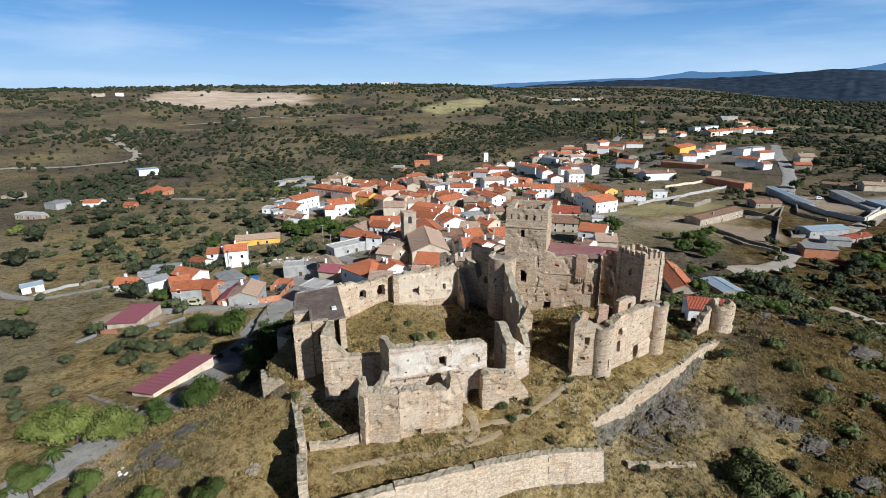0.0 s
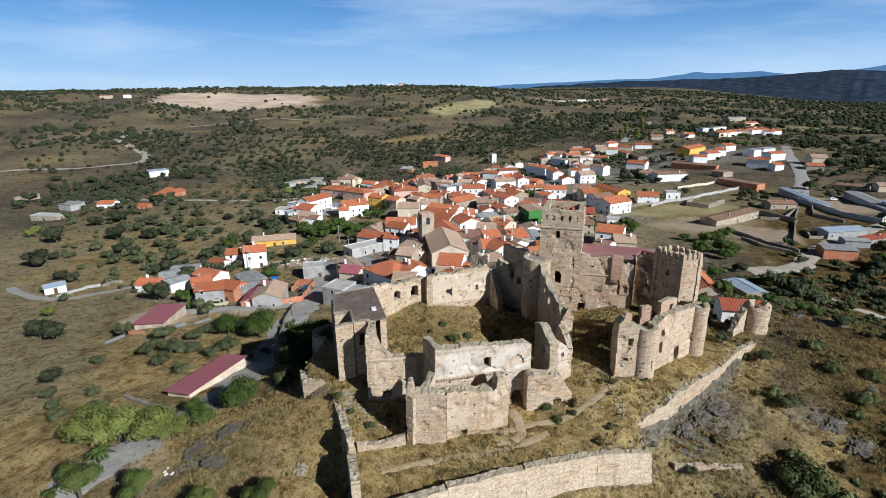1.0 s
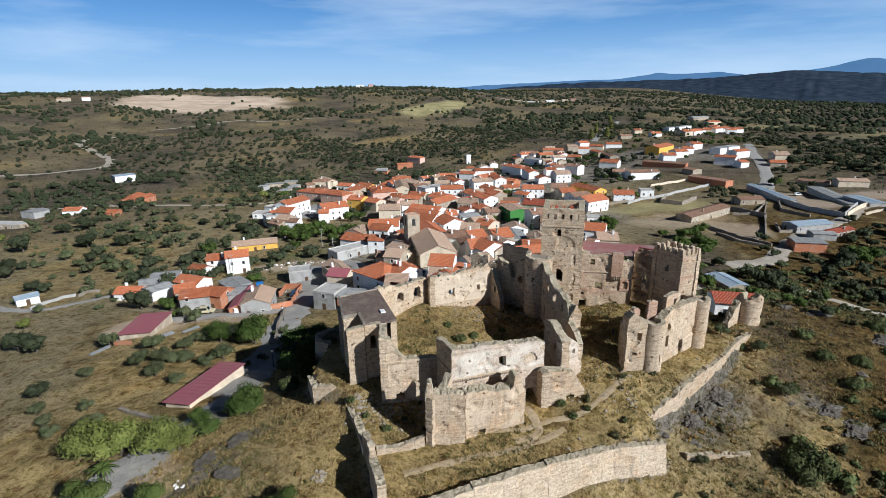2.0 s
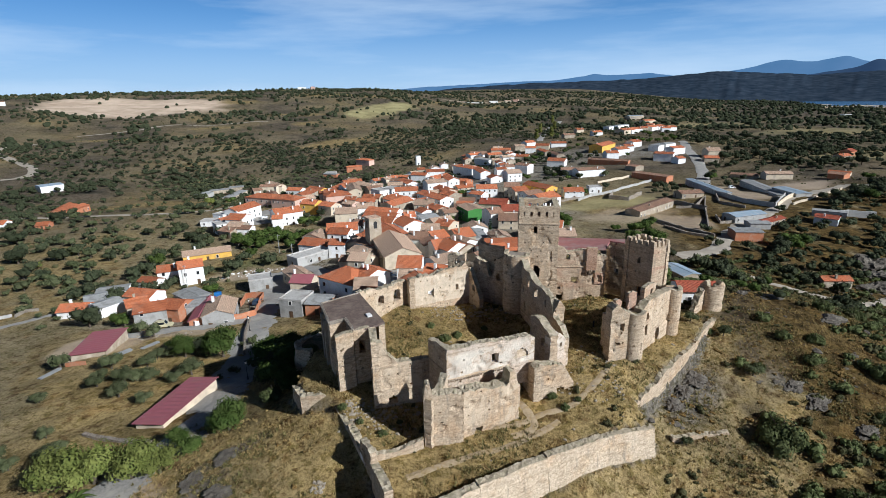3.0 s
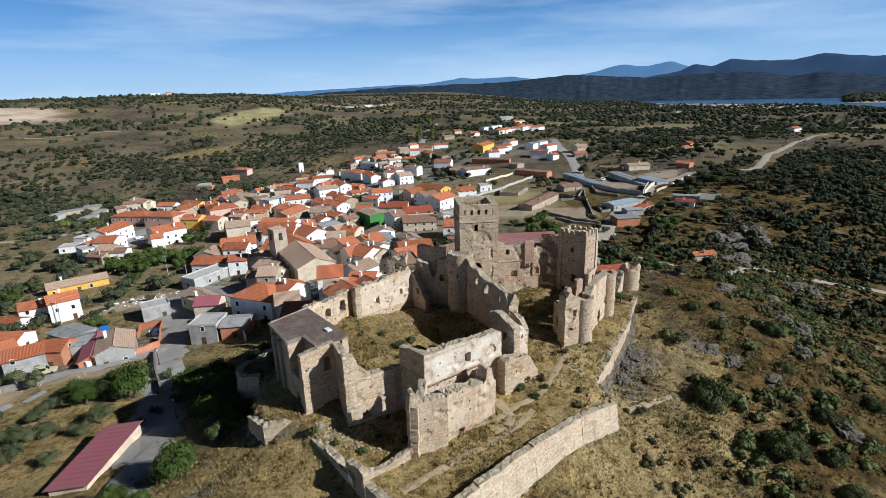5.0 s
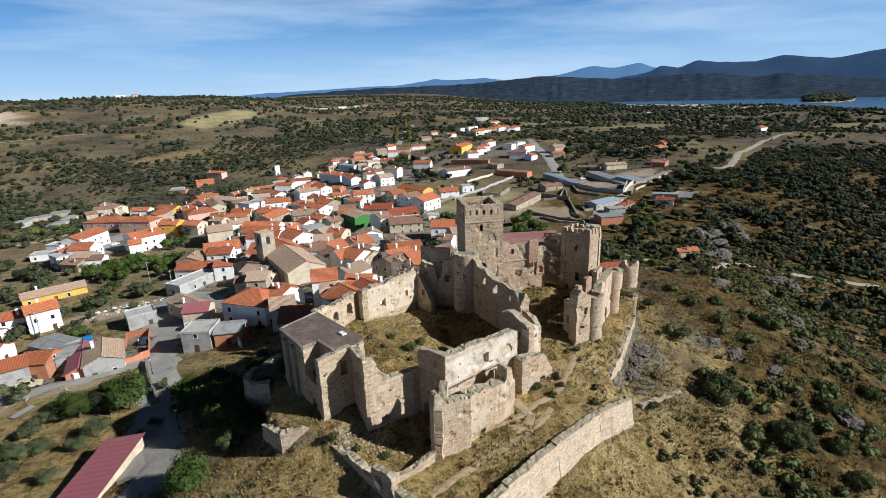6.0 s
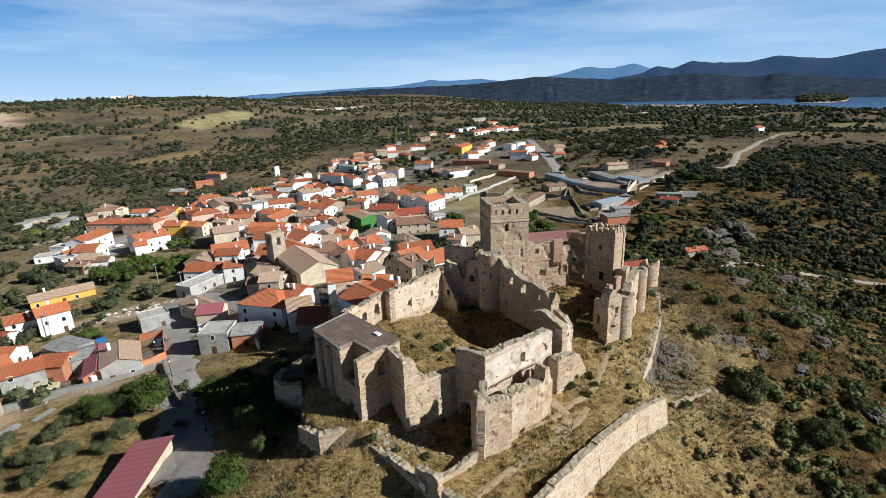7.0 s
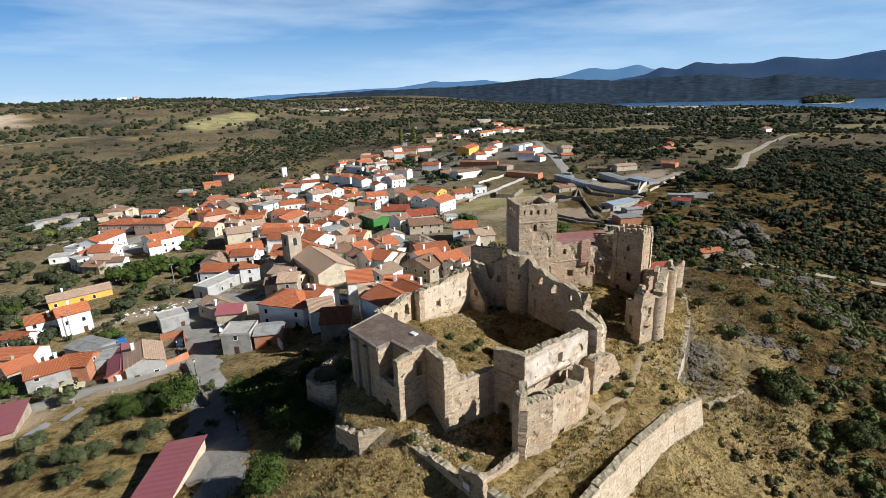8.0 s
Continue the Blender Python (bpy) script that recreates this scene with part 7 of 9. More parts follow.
WHITE_CAR, BLUE_CAR, BEIGE_CAR, SILVER_CAR = car_paint("white car paint", (0.8, 0.8, 0.8)), car_paint("dark blue car paint", (0.03, 0.045, 0.07)), car_paint("beige car paint", (0.62, 0.56, 0.36)), car_paint("silver car paint", (0.4, 0.43, 0.46))
car(-98.0, 107.0, 150, WHITE_CAR, "white van parked beside a stone yard", True)
car(-105.0, 104.6, 20, BEIGE_CAR, "pale yellow van parked below a grey wall", True)
car(-90.2, 125.4, 100, BLUE_CAR, "dark blue car parked along the street")
car(-81.8, 131.6, 110, WHITE_CAR, "white car parked on the square")
car(-155.4, 258.5, 60, WHITE_CAR, "white car parked on the village square")
car(-167.0, 272.5, 20, BLUE_CAR, "dark car parked by the houses")
car(-160.8, 253.2, 30, SILVER_CAR, "silver car parked by the houses")
car(-53.0, 141.5, 20, BLUE_CAR, "dark car parked beside the church")
car(-49.2, 130.0, 110, BLUE_CAR, "dark car parked in a narrow lane")
car(127.0, 350.0, 20, WHITE_CAR, "white truck parked by farm sheds", True)


def street_lamp(x, y):
    root = thing("street_lamp", x, y, ground_z(x, y), 0, "dark iron street lamp with a pale lantern", "street lamp")
    part("pole", tube(0.09, 0.05, -0.2, 3.4, 8), DARK_IRON, root)
    part("base", tube(0.2, 0.12, 0, 0.6, 8), DARK_IRON, root)
    part("lantern", tube(0.14, 0.24, 3.4, 3.9, 6), TRIM_WHITE, root)
    part("cap", tube(0.26, 0.04, 3.9, 4.1, 6), DARK_IRON, root)


street_lamp(-64.2, 73.5)
street_lamp(-88.4, 118.0)
street_lamp(-79.0, 101.0)


def field_wall(name, points, h, t, material, label, lift=0.0):
    """A free-standing wall that follows the ground."""
    pts = [Vector(p) for p in points]
    verts, faces, uvs = [], [], []
    rnd = random.Random(len(points) * 13 + int(points[0][0]))
    run = 0.0
    line = []
    for a, b in zip(pts, pts[1:]):
        m = max(1, int((b - a).length / 2.0))
        line += [a.lerp(b, k / m) for k in range(m)]
    line.append(pts[-1])
    for i, p in enumerate(line):
        d = (line[min(i + 1, len(line) - 1)] - line[max(i - 1, 0)]).normalized()
        s = Vector((-d.y, d.x)) * t / 2
        g = ground_z(p.x, p.y)
        rough = 0.3 if material.name in ("rubble stone", "grey field stone") else 0.03
        top = g + h * (1 + rough * rnd.uniform(-0.55, 0.4))
        for q, zz in ((p - s, g - 0.8), (p - s, top), (p + s, top + rough * rnd.uniform(-0.3, 0.3)), (p + s, g - 0.8)):
            verts.append((q.x, q.y, zz))
            uvs.append((run, zz + (q - p).dot(s)))
        run += 2.0
    for i in range(len(line) - 1):
        for q in range(3):
            b = i * 4 + q
            faces.append((b, b + 4, b + 5, b + 1))
    k = (len(line) - 1) * 4
    faces += [(0, 1, 2, 3), (k + 3, k + 2, k + 1, k)]
    return tagged(new(name, as_mesh(name, verts, faces, material, uvs)), label, "wall")


field_wall("stone_wall", [(95.9, 307.1), (87.7, 282.8), (76.9, 246.6), (71.8, 230.3)], 1.4, 0.6, STONE_GREY, "old grey stone field wall")
field_wall("stone_wall", [(106.6, 351.7), (105.6, 320.2), (110.4, 292.2), (121.0, 278.4)], 2.6, 0.4, WALLS["grey"], "long grey farmyard wall")
field_wall("stone_wall", [(84.8, 258.8), (82.2, 245.4), (88.5, 247.4)], 1.5, 0.6, STONE_GREY, "old grey stone field wall")
field_wall("stone_wall", [(53.8, 234.5), (58.3, 223.2), (67.9, 218.9)], 1.2, 0.8, STONE_GREY, "tumbled stone bank in a rough field")
field_wall("stone_wall", [(72.4, 281.6), (82.6, 282.0), (96.8, 309.2)], 1.4, 0.6, STONE_GREY, "old grey stone field wall")
field_wall("stone_wall", [(138.1, 305.4), (120.7, 277.9)], 2.8, 0.4, WALLS["grey"], "grey farmyard wall")
field_wall("stone_wall", [(132.4, 284.3), (148.7, 296.7), (183.3, 333.2)], 1.2, 0.6, WALLS["cream"], "pale low wall along the dusty road")
field_wall("stone_wall", [(43.9, 369.3), (59.3, 383.7), (76.2, 399.9)], 1.6, 0.5, WALLS["cream"], "pale wall along a lane")
field_wall("stone_wall", [(23.0, 305.5), (33.8, 323.1), (47.7, 334.3), (83.7, 381.1)], 1.6, 0.5, WALLS["grey"], "grey wall along a lane")
field_wall("stone_wall", [(47.6, 329.0), (41.9, 310.3), (52.5, 306.1), (63.6, 323.1)], 2.4, 0.5, STONE_GREY, "dark stone yard wall")
field_wall("stone_wall", [(-0.7, 272.0), (11.9, 303.7), (24.8, 313.7)], 1.4, 0.5, STONE_GREY, "stone wall at the edge of a dry field")
field_wall("stone_wall", [(-188.2, 246.9), (-186.1, 249.0), (-181.2, 242.5)], 1.6, 0.4, STONE_GREY, "stone wall below white houses")
field_wall("stone_wall", [(-140.5, 218.6), (-138.9, 206.3), (-136.8, 197.2)], 1.4, 0.4, STONE_GREY, "rough stone wall beside a steep lane")
field_wall("stone_wall", [(-94.4, 123.6), (-97.7, 132.5), (-92.0, 132.9), (-88.5, 123.3)], 1.8, 0.2, WALLS["brick"], "orange brick yard wall")
field_wall("stone_wall", [(-89.1, 109.5), (-86.7, 111.0), (-85.1, 114.9), (-87.7, 121.6)], 1.8, 0.2, WALLS["brick"], "orange brick yard wall")
field_wall("stone_wall", [(-163.4, 100.8), (-164.1, 106.0), (-164.3, 111.5), (-162.0, 114.2)], 0.9, 0.4, WALLS["grey"], "low grey wall along a lane")
field_wall("stone_wall", [(-159.8, 113.2), (-161.0, 117.4), (-157.5, 118.7)], 0.9, 0.4, STONE_GREY, "low stone wall along a lane")
field_wall("stone_wall", [(-62.3, 108.1), (-65.0, 115.0), (-70.3, 121.6)], 1.6, 0.4, WALLS["white"], "white garden wall below the castle")
field_wall("stone_wall", [(53.3, 246.8), (61.3, 230.5), (71.2, 221.1)], 1.3, 0.8, STONE_GREY, "tumbled stone bank in a rough field")
field_wall("stone_wall", [(74.7, 293.4), (80.6, 283.2), (86.6, 276.6)], 2.2, 0.6, STONE_GREY, "dark stone yard wall")
field_wall("stone_wall", [(106.1, 320.1), (97.7, 290.8), (106.7, 279.1)], 1.5, 0.6, STONE_GREY, "old grey stone field wall")
field_wall("stone_wall", [(123.5, 281.5), (137.0, 299.2), (149.5, 312.0)], 2.4, 0.4, WALLS["cream"], "pale wall along the dusty road")



# ---- trees ----
def leaf_cloud(lobes, count, size, seed, squash=1.0, core=0.72):
    """Many small leaf sprays over a few lobes, thinned towards the outside, round a ragged inner mass."""
    rnd = random.Random(seed)
    verts, faces = [], []
    for cx, cy, cz, r in lobes:
        b = len(verts)
        bm = bmesh.new()
        bmesh.ops.create_icosphere(bm, subdivisions=2, radius=1.0)
        for v in bm.verts:
            k = r * core * (1 + 0.22 * noise.noise(v.co * 2.3 + Vector((cx * 9, cy * 9, seed))))
            verts.append((cx + v.co.x * k, cy + v.co.y * k, cz + v.co.z * k * squash))
        faces += [tuple(b + v.index for v in f.verts) for f in bm.faces]
        bm.free()
    total = sum(q[3] ** 2 for q in lobes)
    for cx, cy, cz, r in lobes:
        for _ in range(int(count * r * r / total)):
            d = Vector((rnd.gauss(0, 1), rnd.gauss(0, 1), rnd.gauss(0, 1))).normalized()
            if d.z < -0.5:
                d.z *= -0.4
            rr = r * (rnd.uniform(0.72, 1.06) + 0.12 * noise.noise(d * 3 + Vector((seed, cx * 5, cy * 5))))
            p = Vector((cx + d.x * rr, cy + d.y * rr, cz + d.z * rr * squash))
            u = (d.cross(Vector((rnd.uniform(-1, 1), rnd.uniform(-1, 1), rnd.uniform(-1, 1))))).normalized()
            n = (d + Vector((rnd.uniform(-0.7, 0.7), rnd.uniform(-0.7, 0.7), rnd.uniform(-0.3, 0.9)))).normalized()
            w = n.cross(u).normalized()
            s = size * rnd.uniform(0.6, 1.3)
            b = len(verts)
            verts += [tuple(p - u * s), tuple(p + w * s * 0.55 + n * s * 0.2), tuple(p + u * s), tuple(p - w * s * 0.55 + n * s * 0.2)]
            faces.append((b, b + 1, b + 2, b + 3))
    return verts, faces


def trunk_mesh(lean, height, thick, seed):
    rnd = random.Random(seed)
    bm = bmesh.new()

    def limb(a, b, r0, r1):
        d = b - a
        m = Matrix.Translation((a + b) / 2) @ d.to_track_quat("Z", "Y").to_matrix().to_4x4()
        bmesh.ops.create_cone(bm, cap_ends=True, segments=7, radius1=r0, radius2=r1, depth=d.length, matrix=m)

    top = Vector((lean, lean * 0.4, height))
    limb(Vector((0, 0, -0.12)), top, thick, thick * 0.65)
    for k in range(4):
        a = k * 1.6 + rnd.uniform(-0.3, 0.3)
        limb(top * 0.96, top + Vector((0.2 * math.cos(a), 0.2 * math.sin(a), rnd.uniform(0.12, 0.24))), thick * 0.5, thick * 0.18)
    return from_bm("trunk", bm, BARK)


# crowns are made for a tree one metre wide and scaled as they are planted
KINDS = {
    "olive": (0.1, 0.7, 900, 0.042, 5, "grey-green olive tree with a loose low crown on dry ground", 0.7),
    "oak": (0.08, 0.7, 1400, 0.032, 7, "dark green holm oak with a dense rounded crown", 0.72),
    "green": (0.12, 0.8, 1400, 0.032, 7, "leafy dark green tree with a full uneven crown", 0.7),
    "bright": (0.1, 0.8, 1400, 0.032, 8, "light yellow-green tree with a broad feathery crown", 0.62),
    "round": (0.3, 0.82, 1500, 0.028, 4, "clipped round-crowned tree beside a gravel yard", 0.85),
    "poplar": (0.3, 1.6, 700, 0.06, 6, "yellowing poplar tree by the road", 0.7),
    "cypress": (0.2, 2.6, 700, 0.06, 5, "slim dark cypress tree in a garden", 0.85),
}
TREE_MESHES = {}
for ki, (kind, (stem, tall, count, leaf, lobes_n, _, core)) in enumerate(KINDS.items()):
    TREE_MESHES[kind] = []
    for variant in range(4):
        rnd = random.Random(ki * 10 + variant)
        lobes = []
        for q in range(lobes_n):
            a = q * 2.4 + rnd.uniform(-0.4, 0.4)
            if kind in ("poplar", "cypress"):
                lobes.append((0.08 * math.cos(a), 0.08 * math.sin(a), stem + 0.25 + (tall - 0.5) * q / (lobes_n - 1), 0.4 - (0.2 * q / lobes_n if kind == "cypress" else 0.1 * q / lobes_n)))
            else:
                rad = 0.0 if q == 0 else rnd.uniform(0.17, 0.27)
                lobes.append((rad * math.cos(a), rad * math.sin(a), stem + 0.26 + rnd.uniform(-0.04, 0.16) * (q != 0), rnd.uniform(0.2, 0.29)))
        fine, fine_faces = leaf_cloud(lobes, int(count * 1.5), leaf * 0.9, ki * 31 + variant, 0.85, core * 0.84)
        rough, rough_faces = leaf_cloud(lobes, count // 3, leaf * 1.5, ki * 31 + variant, 0.85, core)
        stem_mesh = trunk_mesh(rnd.uniform(-0.05, 0.05), stem + 0.1, 0.045, variant + ki)
        TREE_MESHES[kind].append((as_mesh("crown", fine, fine_faces, LEAVES[kind]), as_mesh("crown", rough, rough_faces, LEAVES[kind]), stem_mesh))
tree_dice = random.Random(5)


def plant(kind, x, y, width):
    root = thing(kind + "_tree" if kind != "round" else "garden_tree", x, y, ground_z(x, y), tree_dice.uniform(0, 360), KINDS[kind][5], "tree", kind + " trees")
    near_crown, far_crown, stem = tree_dice.choice(TREE_MESHES[kind])
    crown = near_crown if math.hypot(x + 40, y - 60) < 70 else far_crown
    s = width * tree_dice.uniform(0.95, 1.1)
    root.scale = (s, s, s * tree_dice.uniform(0.85, 1.1))
    part("trunk", stem, None, root)
    part("crown", crown, None, root)


BUSH_MESHES = []
for variant in range(4):
    rnd = random.Random(70 + variant)
    lobes = [(0, 0, 0.18, 0.27)] + [(rnd.uniform(0.2, 0.3) * math.cos(q * 1.05 + variant), rnd.uniform(0.2, 0.3) * math.sin(q * 1.05 + variant), rnd.uniform(0.06, 0.22), rnd.uniform(0.16, 0.24)) for q in range(6)]
    v, f = leaf_cloud(lobes, 2600, 0.026, 90 + variant, 0.9, 0.62)
    BUSH_MESHES.append((as_mesh("foliage", v, f, BUSH), trunk_mesh(0.0, 0.2, 0.03, variant)))


def bush(x, y, w, z=None):
    root = thing("bush", x, y, ground_z(x, y) - 0.02 * w if z is None else z, tree_dice.uniform(0, 360), "broad dark green bush spreading over the dry slope", "bush", "slope bushes")
    crown, stem = tree_dice.choice(BUSH_MESHES)
    root.scale = (w, w, w * tree_dice.uniform(1.1, 1.4))
    part("foliage", crown, None, root)
    part("stem", stem, None, root)


def olive_tree(x, y, w):
    plant("olive", x, y, min(w, 6.0))


def oak_tree(x, y, w):
    plant("oak", x, y, w)


def green_tree(x, y, w):
    plant("green", x, y, min(w, 8.0))


def bright_tree(x, y, w):
    plant("bright", x, y, w)


def round_tree(x, y, w):
    plant("round", x, y, min(w, 7.5))


def poplar_tree(x, y, w):
    plant("poplar", x, y, min(w, 9.0))


def cypress_tree(x, y, w):
    plant("cypress", x, y, min(w, 2.6))


oak_tree(-240.7, 156.5, 11.0)
oak_tree(-210.7, 127.0, 9.4)
oak_tree(-257.8, 204.5, 11.0)
oak_tree(-223.5, 172.6, 11.0)
oak_tree(-260.3, 192.4, 9.0)
oak_tree(-181.9, 115.6, 5.8)
oak_tree(-176.7, 115.5, 5.8)
olive_tree(-276.6, 191.7, 4.1)
olive_tree(-297.3, 203.3, 5.4)
olive_tree(-293.6, 211.1, 4.4)
oak_tree(-209.6, 177.7, 8.0)
olive_tree(-183.5, 148.6, 6.1)
olive_tree(-174.5, 140.8, 5.1)
olive_tree(-211.8, 152.2, 4.9)
olive_tree(-186.4, 139.5, 4.4)
olive_tree(-169.6, 143.1, 4.4)
olive_tree(-181.6, 164.5, 6.6)
olive_tree(-167.3, 152.5, 5.3)
olive_tree(-206.4, 185.3, 5.5)
olive_tree(-196.5, 181.3, 8.0)
olive_tree(-188.1, 182.9, 8.0)
olive_tree(-187.3, 189.1, 6.4)
olive_tree(-201.4, 205.6, 7.9)
olive_tree(-204.5, 201.1, 5.8)
olive_tree(-217.4, 201.8, 3.9)
olive_tree(-243.9, 224.1, 4.4)
olive_tree(-231.0, 221.3, 5.3)
olive_tree(-245.3, 237.2, 5.7)
olive_tree(-241.7, 243.1, 4.6)
olive_tree(-218.7, 223.0, 4.2)
olive_tree(-269.6, 261.2, 6.2)
olive_tree(-270.7, 252.4, 6.1)
oak_tree(-273.9, 244.8, 9.5)
olive_tree(-280.1, 233.6, 7.0)
olive_tree(-262.8, 222.0, 4.4)
olive_tree(-233.9, 196.2, 4.4)
olive_tree(-232.4, 203.4, 4.0)
olive_tree(-242.1, 213.2, 4.2)
olive_tree(-287.8, 229.8, 5.8)
olive_tree(-296.9, 224.6, 4.6)
olive_tree(-297.2, 215.4, 5.6)
olive_tree(-355.7, 242.9, 5.1)
oak_tree(-356.0, 234.8, 10.0)
oak_tree(-400.3, 253.4, 11.0)
oak_tree(-361.6, 220.3, 8.4)
olive_tree(-230.5, 153.0, 3.3)
olive_tree(-224.3, 152.6, 3.3)
olive_tree(-215.5, 141.5, 3.1)
olive_tree(-211.5, 142.5, 3.1)
bright_tree(-156.7, 160.7, 4.7)
olive_tree(-172.8, 104.1, 3.6)
olive_tree(-157.3, 98.6, 3.4)
bright_tree(-146.6, 86.6, 4.1)
oak_tree(-128.9, 106.6, 8.4)
green_tree(-120.6, 107.6, 5.0)
bright_tree(-206.2, 164.9, 4.2)
bright_tree(-263.7, 160.7, 5.4)
bright_tree(-272.7, 169.9, 5.6)
oak_tree(-132.0, 74.7, 7.5)
oak_tree(-126.0, 74.2, 6.1)
olive_tree(-99.7, 64.1, 3.1)
olive_tree(-109.8, 78.7, 4.3)
olive_tree(-85.7, 66.6, 4.1)
olive_tree(-96.9, 77.9, 4.7)
olive_tree(-89.2, 72.2, 4.4)
olive_tree(-94.5, 72.6, 3.3)
olive_tree(-85.4, 74.4, 3.9)
olive_tree(-79.0, 64.7, 3.4)
olive_tree(-90.2, 79.8, 4.1)
green_tree(-84.9, 84.5, 5.4)
oak_tree(-80.9, 86.5, 5.4)
olive_tree(-78.0, 76.7, 5.0)
olive_tree(-79.5, 73.3, 3.8)
green_tree(-77.1, 86.2, 8.3)
oak_tree(-58.1, 70.7, 7.3)
green_tree(-62.1, 51.0, 3.2)
green_tree(-55.6, 53.2, 5.9)
olive_tree(-95.9, 51.5, 3.2)
olive_tree(-90.6, 48.5, 2.6)
olive_tree(-85.4, 45.7, 2.9)
olive_tree(-87.5, 53.7, 2.5)
olive_tree(-82.4, 48.8, 3.0)
olive_tree(-81.8, 50.4, 2.6)
oak_tree(-101.0, 56.0, 4.4)
bright_tree(-73.7, 42.5, 8.2)
bright_tree(-69.4, 43.4, 7.4)
bright_tree(-64.2, 44.0, 7.8)
bright_tree(-60.6, 44.8, 5.6)
round_tree(-63.7, 33.1, 6.0)
round_tree(-55.5, 34.2, 5.3)
round_tree(-46.9, 35.1, 3.3)
round_tree(-39.7, 36.7, 4.1)
round_tree(-68.3, 32.7, 2.3)
bright_tree(-36.1, 37.4, 1.5)
olive_tree(15.0, 79.9, 2.6)
olive_tree(21.1, 81.2, 2.6)
olive_tree(22.5, 72.1, 3.1)
olive_tree(8.4, 57.2, 1.7)
green_tree(37.6, 220.2, 8.9)
green_tree(47.5, 235.4, 6.8)
green_tree(43.2, 206.2, 11.0)
green_tree(29.6, 222.3, 4.9)
green_tree(29.4, 147.2, 6.0)
green_tree(31.6, 170.5, 5.7)
oak_tree(42.3, 184.0, 5.4)
olive_tree(50.2, 176.1, 6.4)
oak_tree(56.5, 174.9, 6.2)
oak_tree(47.6, 157.8, 4.6)
olive_tree(64.7, 190.8, 4.7)
olive_tree(71.9, 189.3, 4.0)
oak_tree(89.8, 203.0, 9.0)
oak_tree(104.9, 234.3, 4.7)
oak_tree(76.6, 169.7, 4.7)
oak_tree(38.1, 99.4, 3.6)
green_tree(35.3, 109.2, 3.2)
green_tree(16.5, 109.2, 3.3)
green_tree(15.2, 93.7, 2.5)
green_tree(35.8, 104.4, 3.0)
green_tree(37.8, 136.2, 4.0)
green_tree(65.6, 160.5, 3.9)
green_tree(-135.4, 208.8, 8.3)
green_tree(-131.5, 209.8, 9.9)
green_tree(-128.4, 215.1, 8.6)
green_tree(-120.7, 207.6, 8.3)
green_tree(-130.3, 194.6, 6.4)
green_tree(-124.6, 195.1, 6.4)
olive_tree(-151.9, 210.7, 3.8)
olive_tree(-270.2, 379.7, 7.8)
olive_tree(-220.7, 278.5, 8.6)
olive_tree(-212.3, 272.9, 6.6)
olive_tree(-206.9, 251.4, 7.0)
olive_tree(-193.8, 235.3, 7.4)
oak_tree(-183.0, 226.2, 7.1)
oak_tree(-168.8, 210.4, 8.2)
oak_tree(-161.5, 205.6, 4.4)
olive_tree(-184.0, 215.3, 6.8)
olive_tree(-263.6, 344.8, 7.1)
bright_tree(-216.5, 303.3, 8.4)
olive_tree(-209.4, 302.3, 6.3)
green_tree(-203.8, 307.6, 6.4)
olive_tree(-197.4, 292.0, 5.1)
olive_tree(-114.3, 212.1, 7.0)
green_tree(-110.7, 194.1, 5.7)
olive_tree(-210.4, 400.8, 8.5)
oak_tree(-250.1, 489.2, 10.2)
green_tree(-118.1, 106.1, 3.9)
green_tree(-111.0, 99.9, 3.0)
green_tree(-112.5, 137.4, 5.6)
olive_tree(-110.6, 139.3, 3.1)
green_tree(-83.7, 93.4, 4.4)
green_tree(-85.6, 92.3, 2.9)
green_tree(-88.0, 88.5, 4.5)
green_tree(-90.5, 88.5, 3.8)
green_tree(-84.5, 86.1, 3.0)
olive_tree(-107.2, 99.0, 4.1)
olive_tree(-101.5, 96.2, 4.4)
olive_tree(-79.4, 87.3, 3.5)
olive_tree(-114.9, 99.6, 2.2)
green_tree(-156.1, 169.9, 7.3)
green_tree(-146.6, 159.1, 4.6)
bright_tree(-130.8, 161.4, 2.9)
green_tree(-121.3, 180.1, 5.9)
olive_tree(-124.9, 180.7, 4.6)
green_tree(-59.6, 116.1, 2.7)
green_tree(-119.6, 210.8, 6.2)
green_tree(-124.2, 239.6, 8.7)
green_tree(-120.1, 245.5, 8.0)
olive_tree(-108.8, 183.5, 2.0)
poplar_tree(23.2, 826.4, 10.8)
poplar_tree(13.2, 704.8, 9.3)
poplar_tree(48.6, 880.6, 11.0)
poplar_tree(34.7, 735.2, 10.8)
poplar_tree(57.3, 1054.4, 11.0)
oak_tree(18.6, 410.5, 10.8)
oak_tree(22.1, 393.7, 8.9)
oak_tree(11.3, 426.7, 8.0)
oak_tree(10.7, 398.8, 9.0)
oak_tree(33.2, 388.4, 7.4)
oak_tree(25.1, 327.2, 5.0)
oak_tree(46.2, 349.4, 6.7)
green_tree(169.8, 750.6, 11.0)
green_tree(180.5, 728.0, 11.0)
green_tree(165.1, 765.8, 11.0)
green_tree(178.4, 677.6, 11.0)
green_tree(-5.1, 532.2, 7.9)
green_tree(4.5, 529.1, 9.8)
green_tree(11.6, 550.2, 10.2)
green_tree(-50.8, 330.2, 6.1)
green_tree(-44.8, 306.7, 5.7)
green_tree(38.8, 574.0, 6.4)
green_tree(69.3, 704.1, 10.4)
oak_tree(68.7, 594.4, 8.9)
green_tree(9.9, 238.8, 6.5)
green_tree(8.1, 244.3, 4.8)
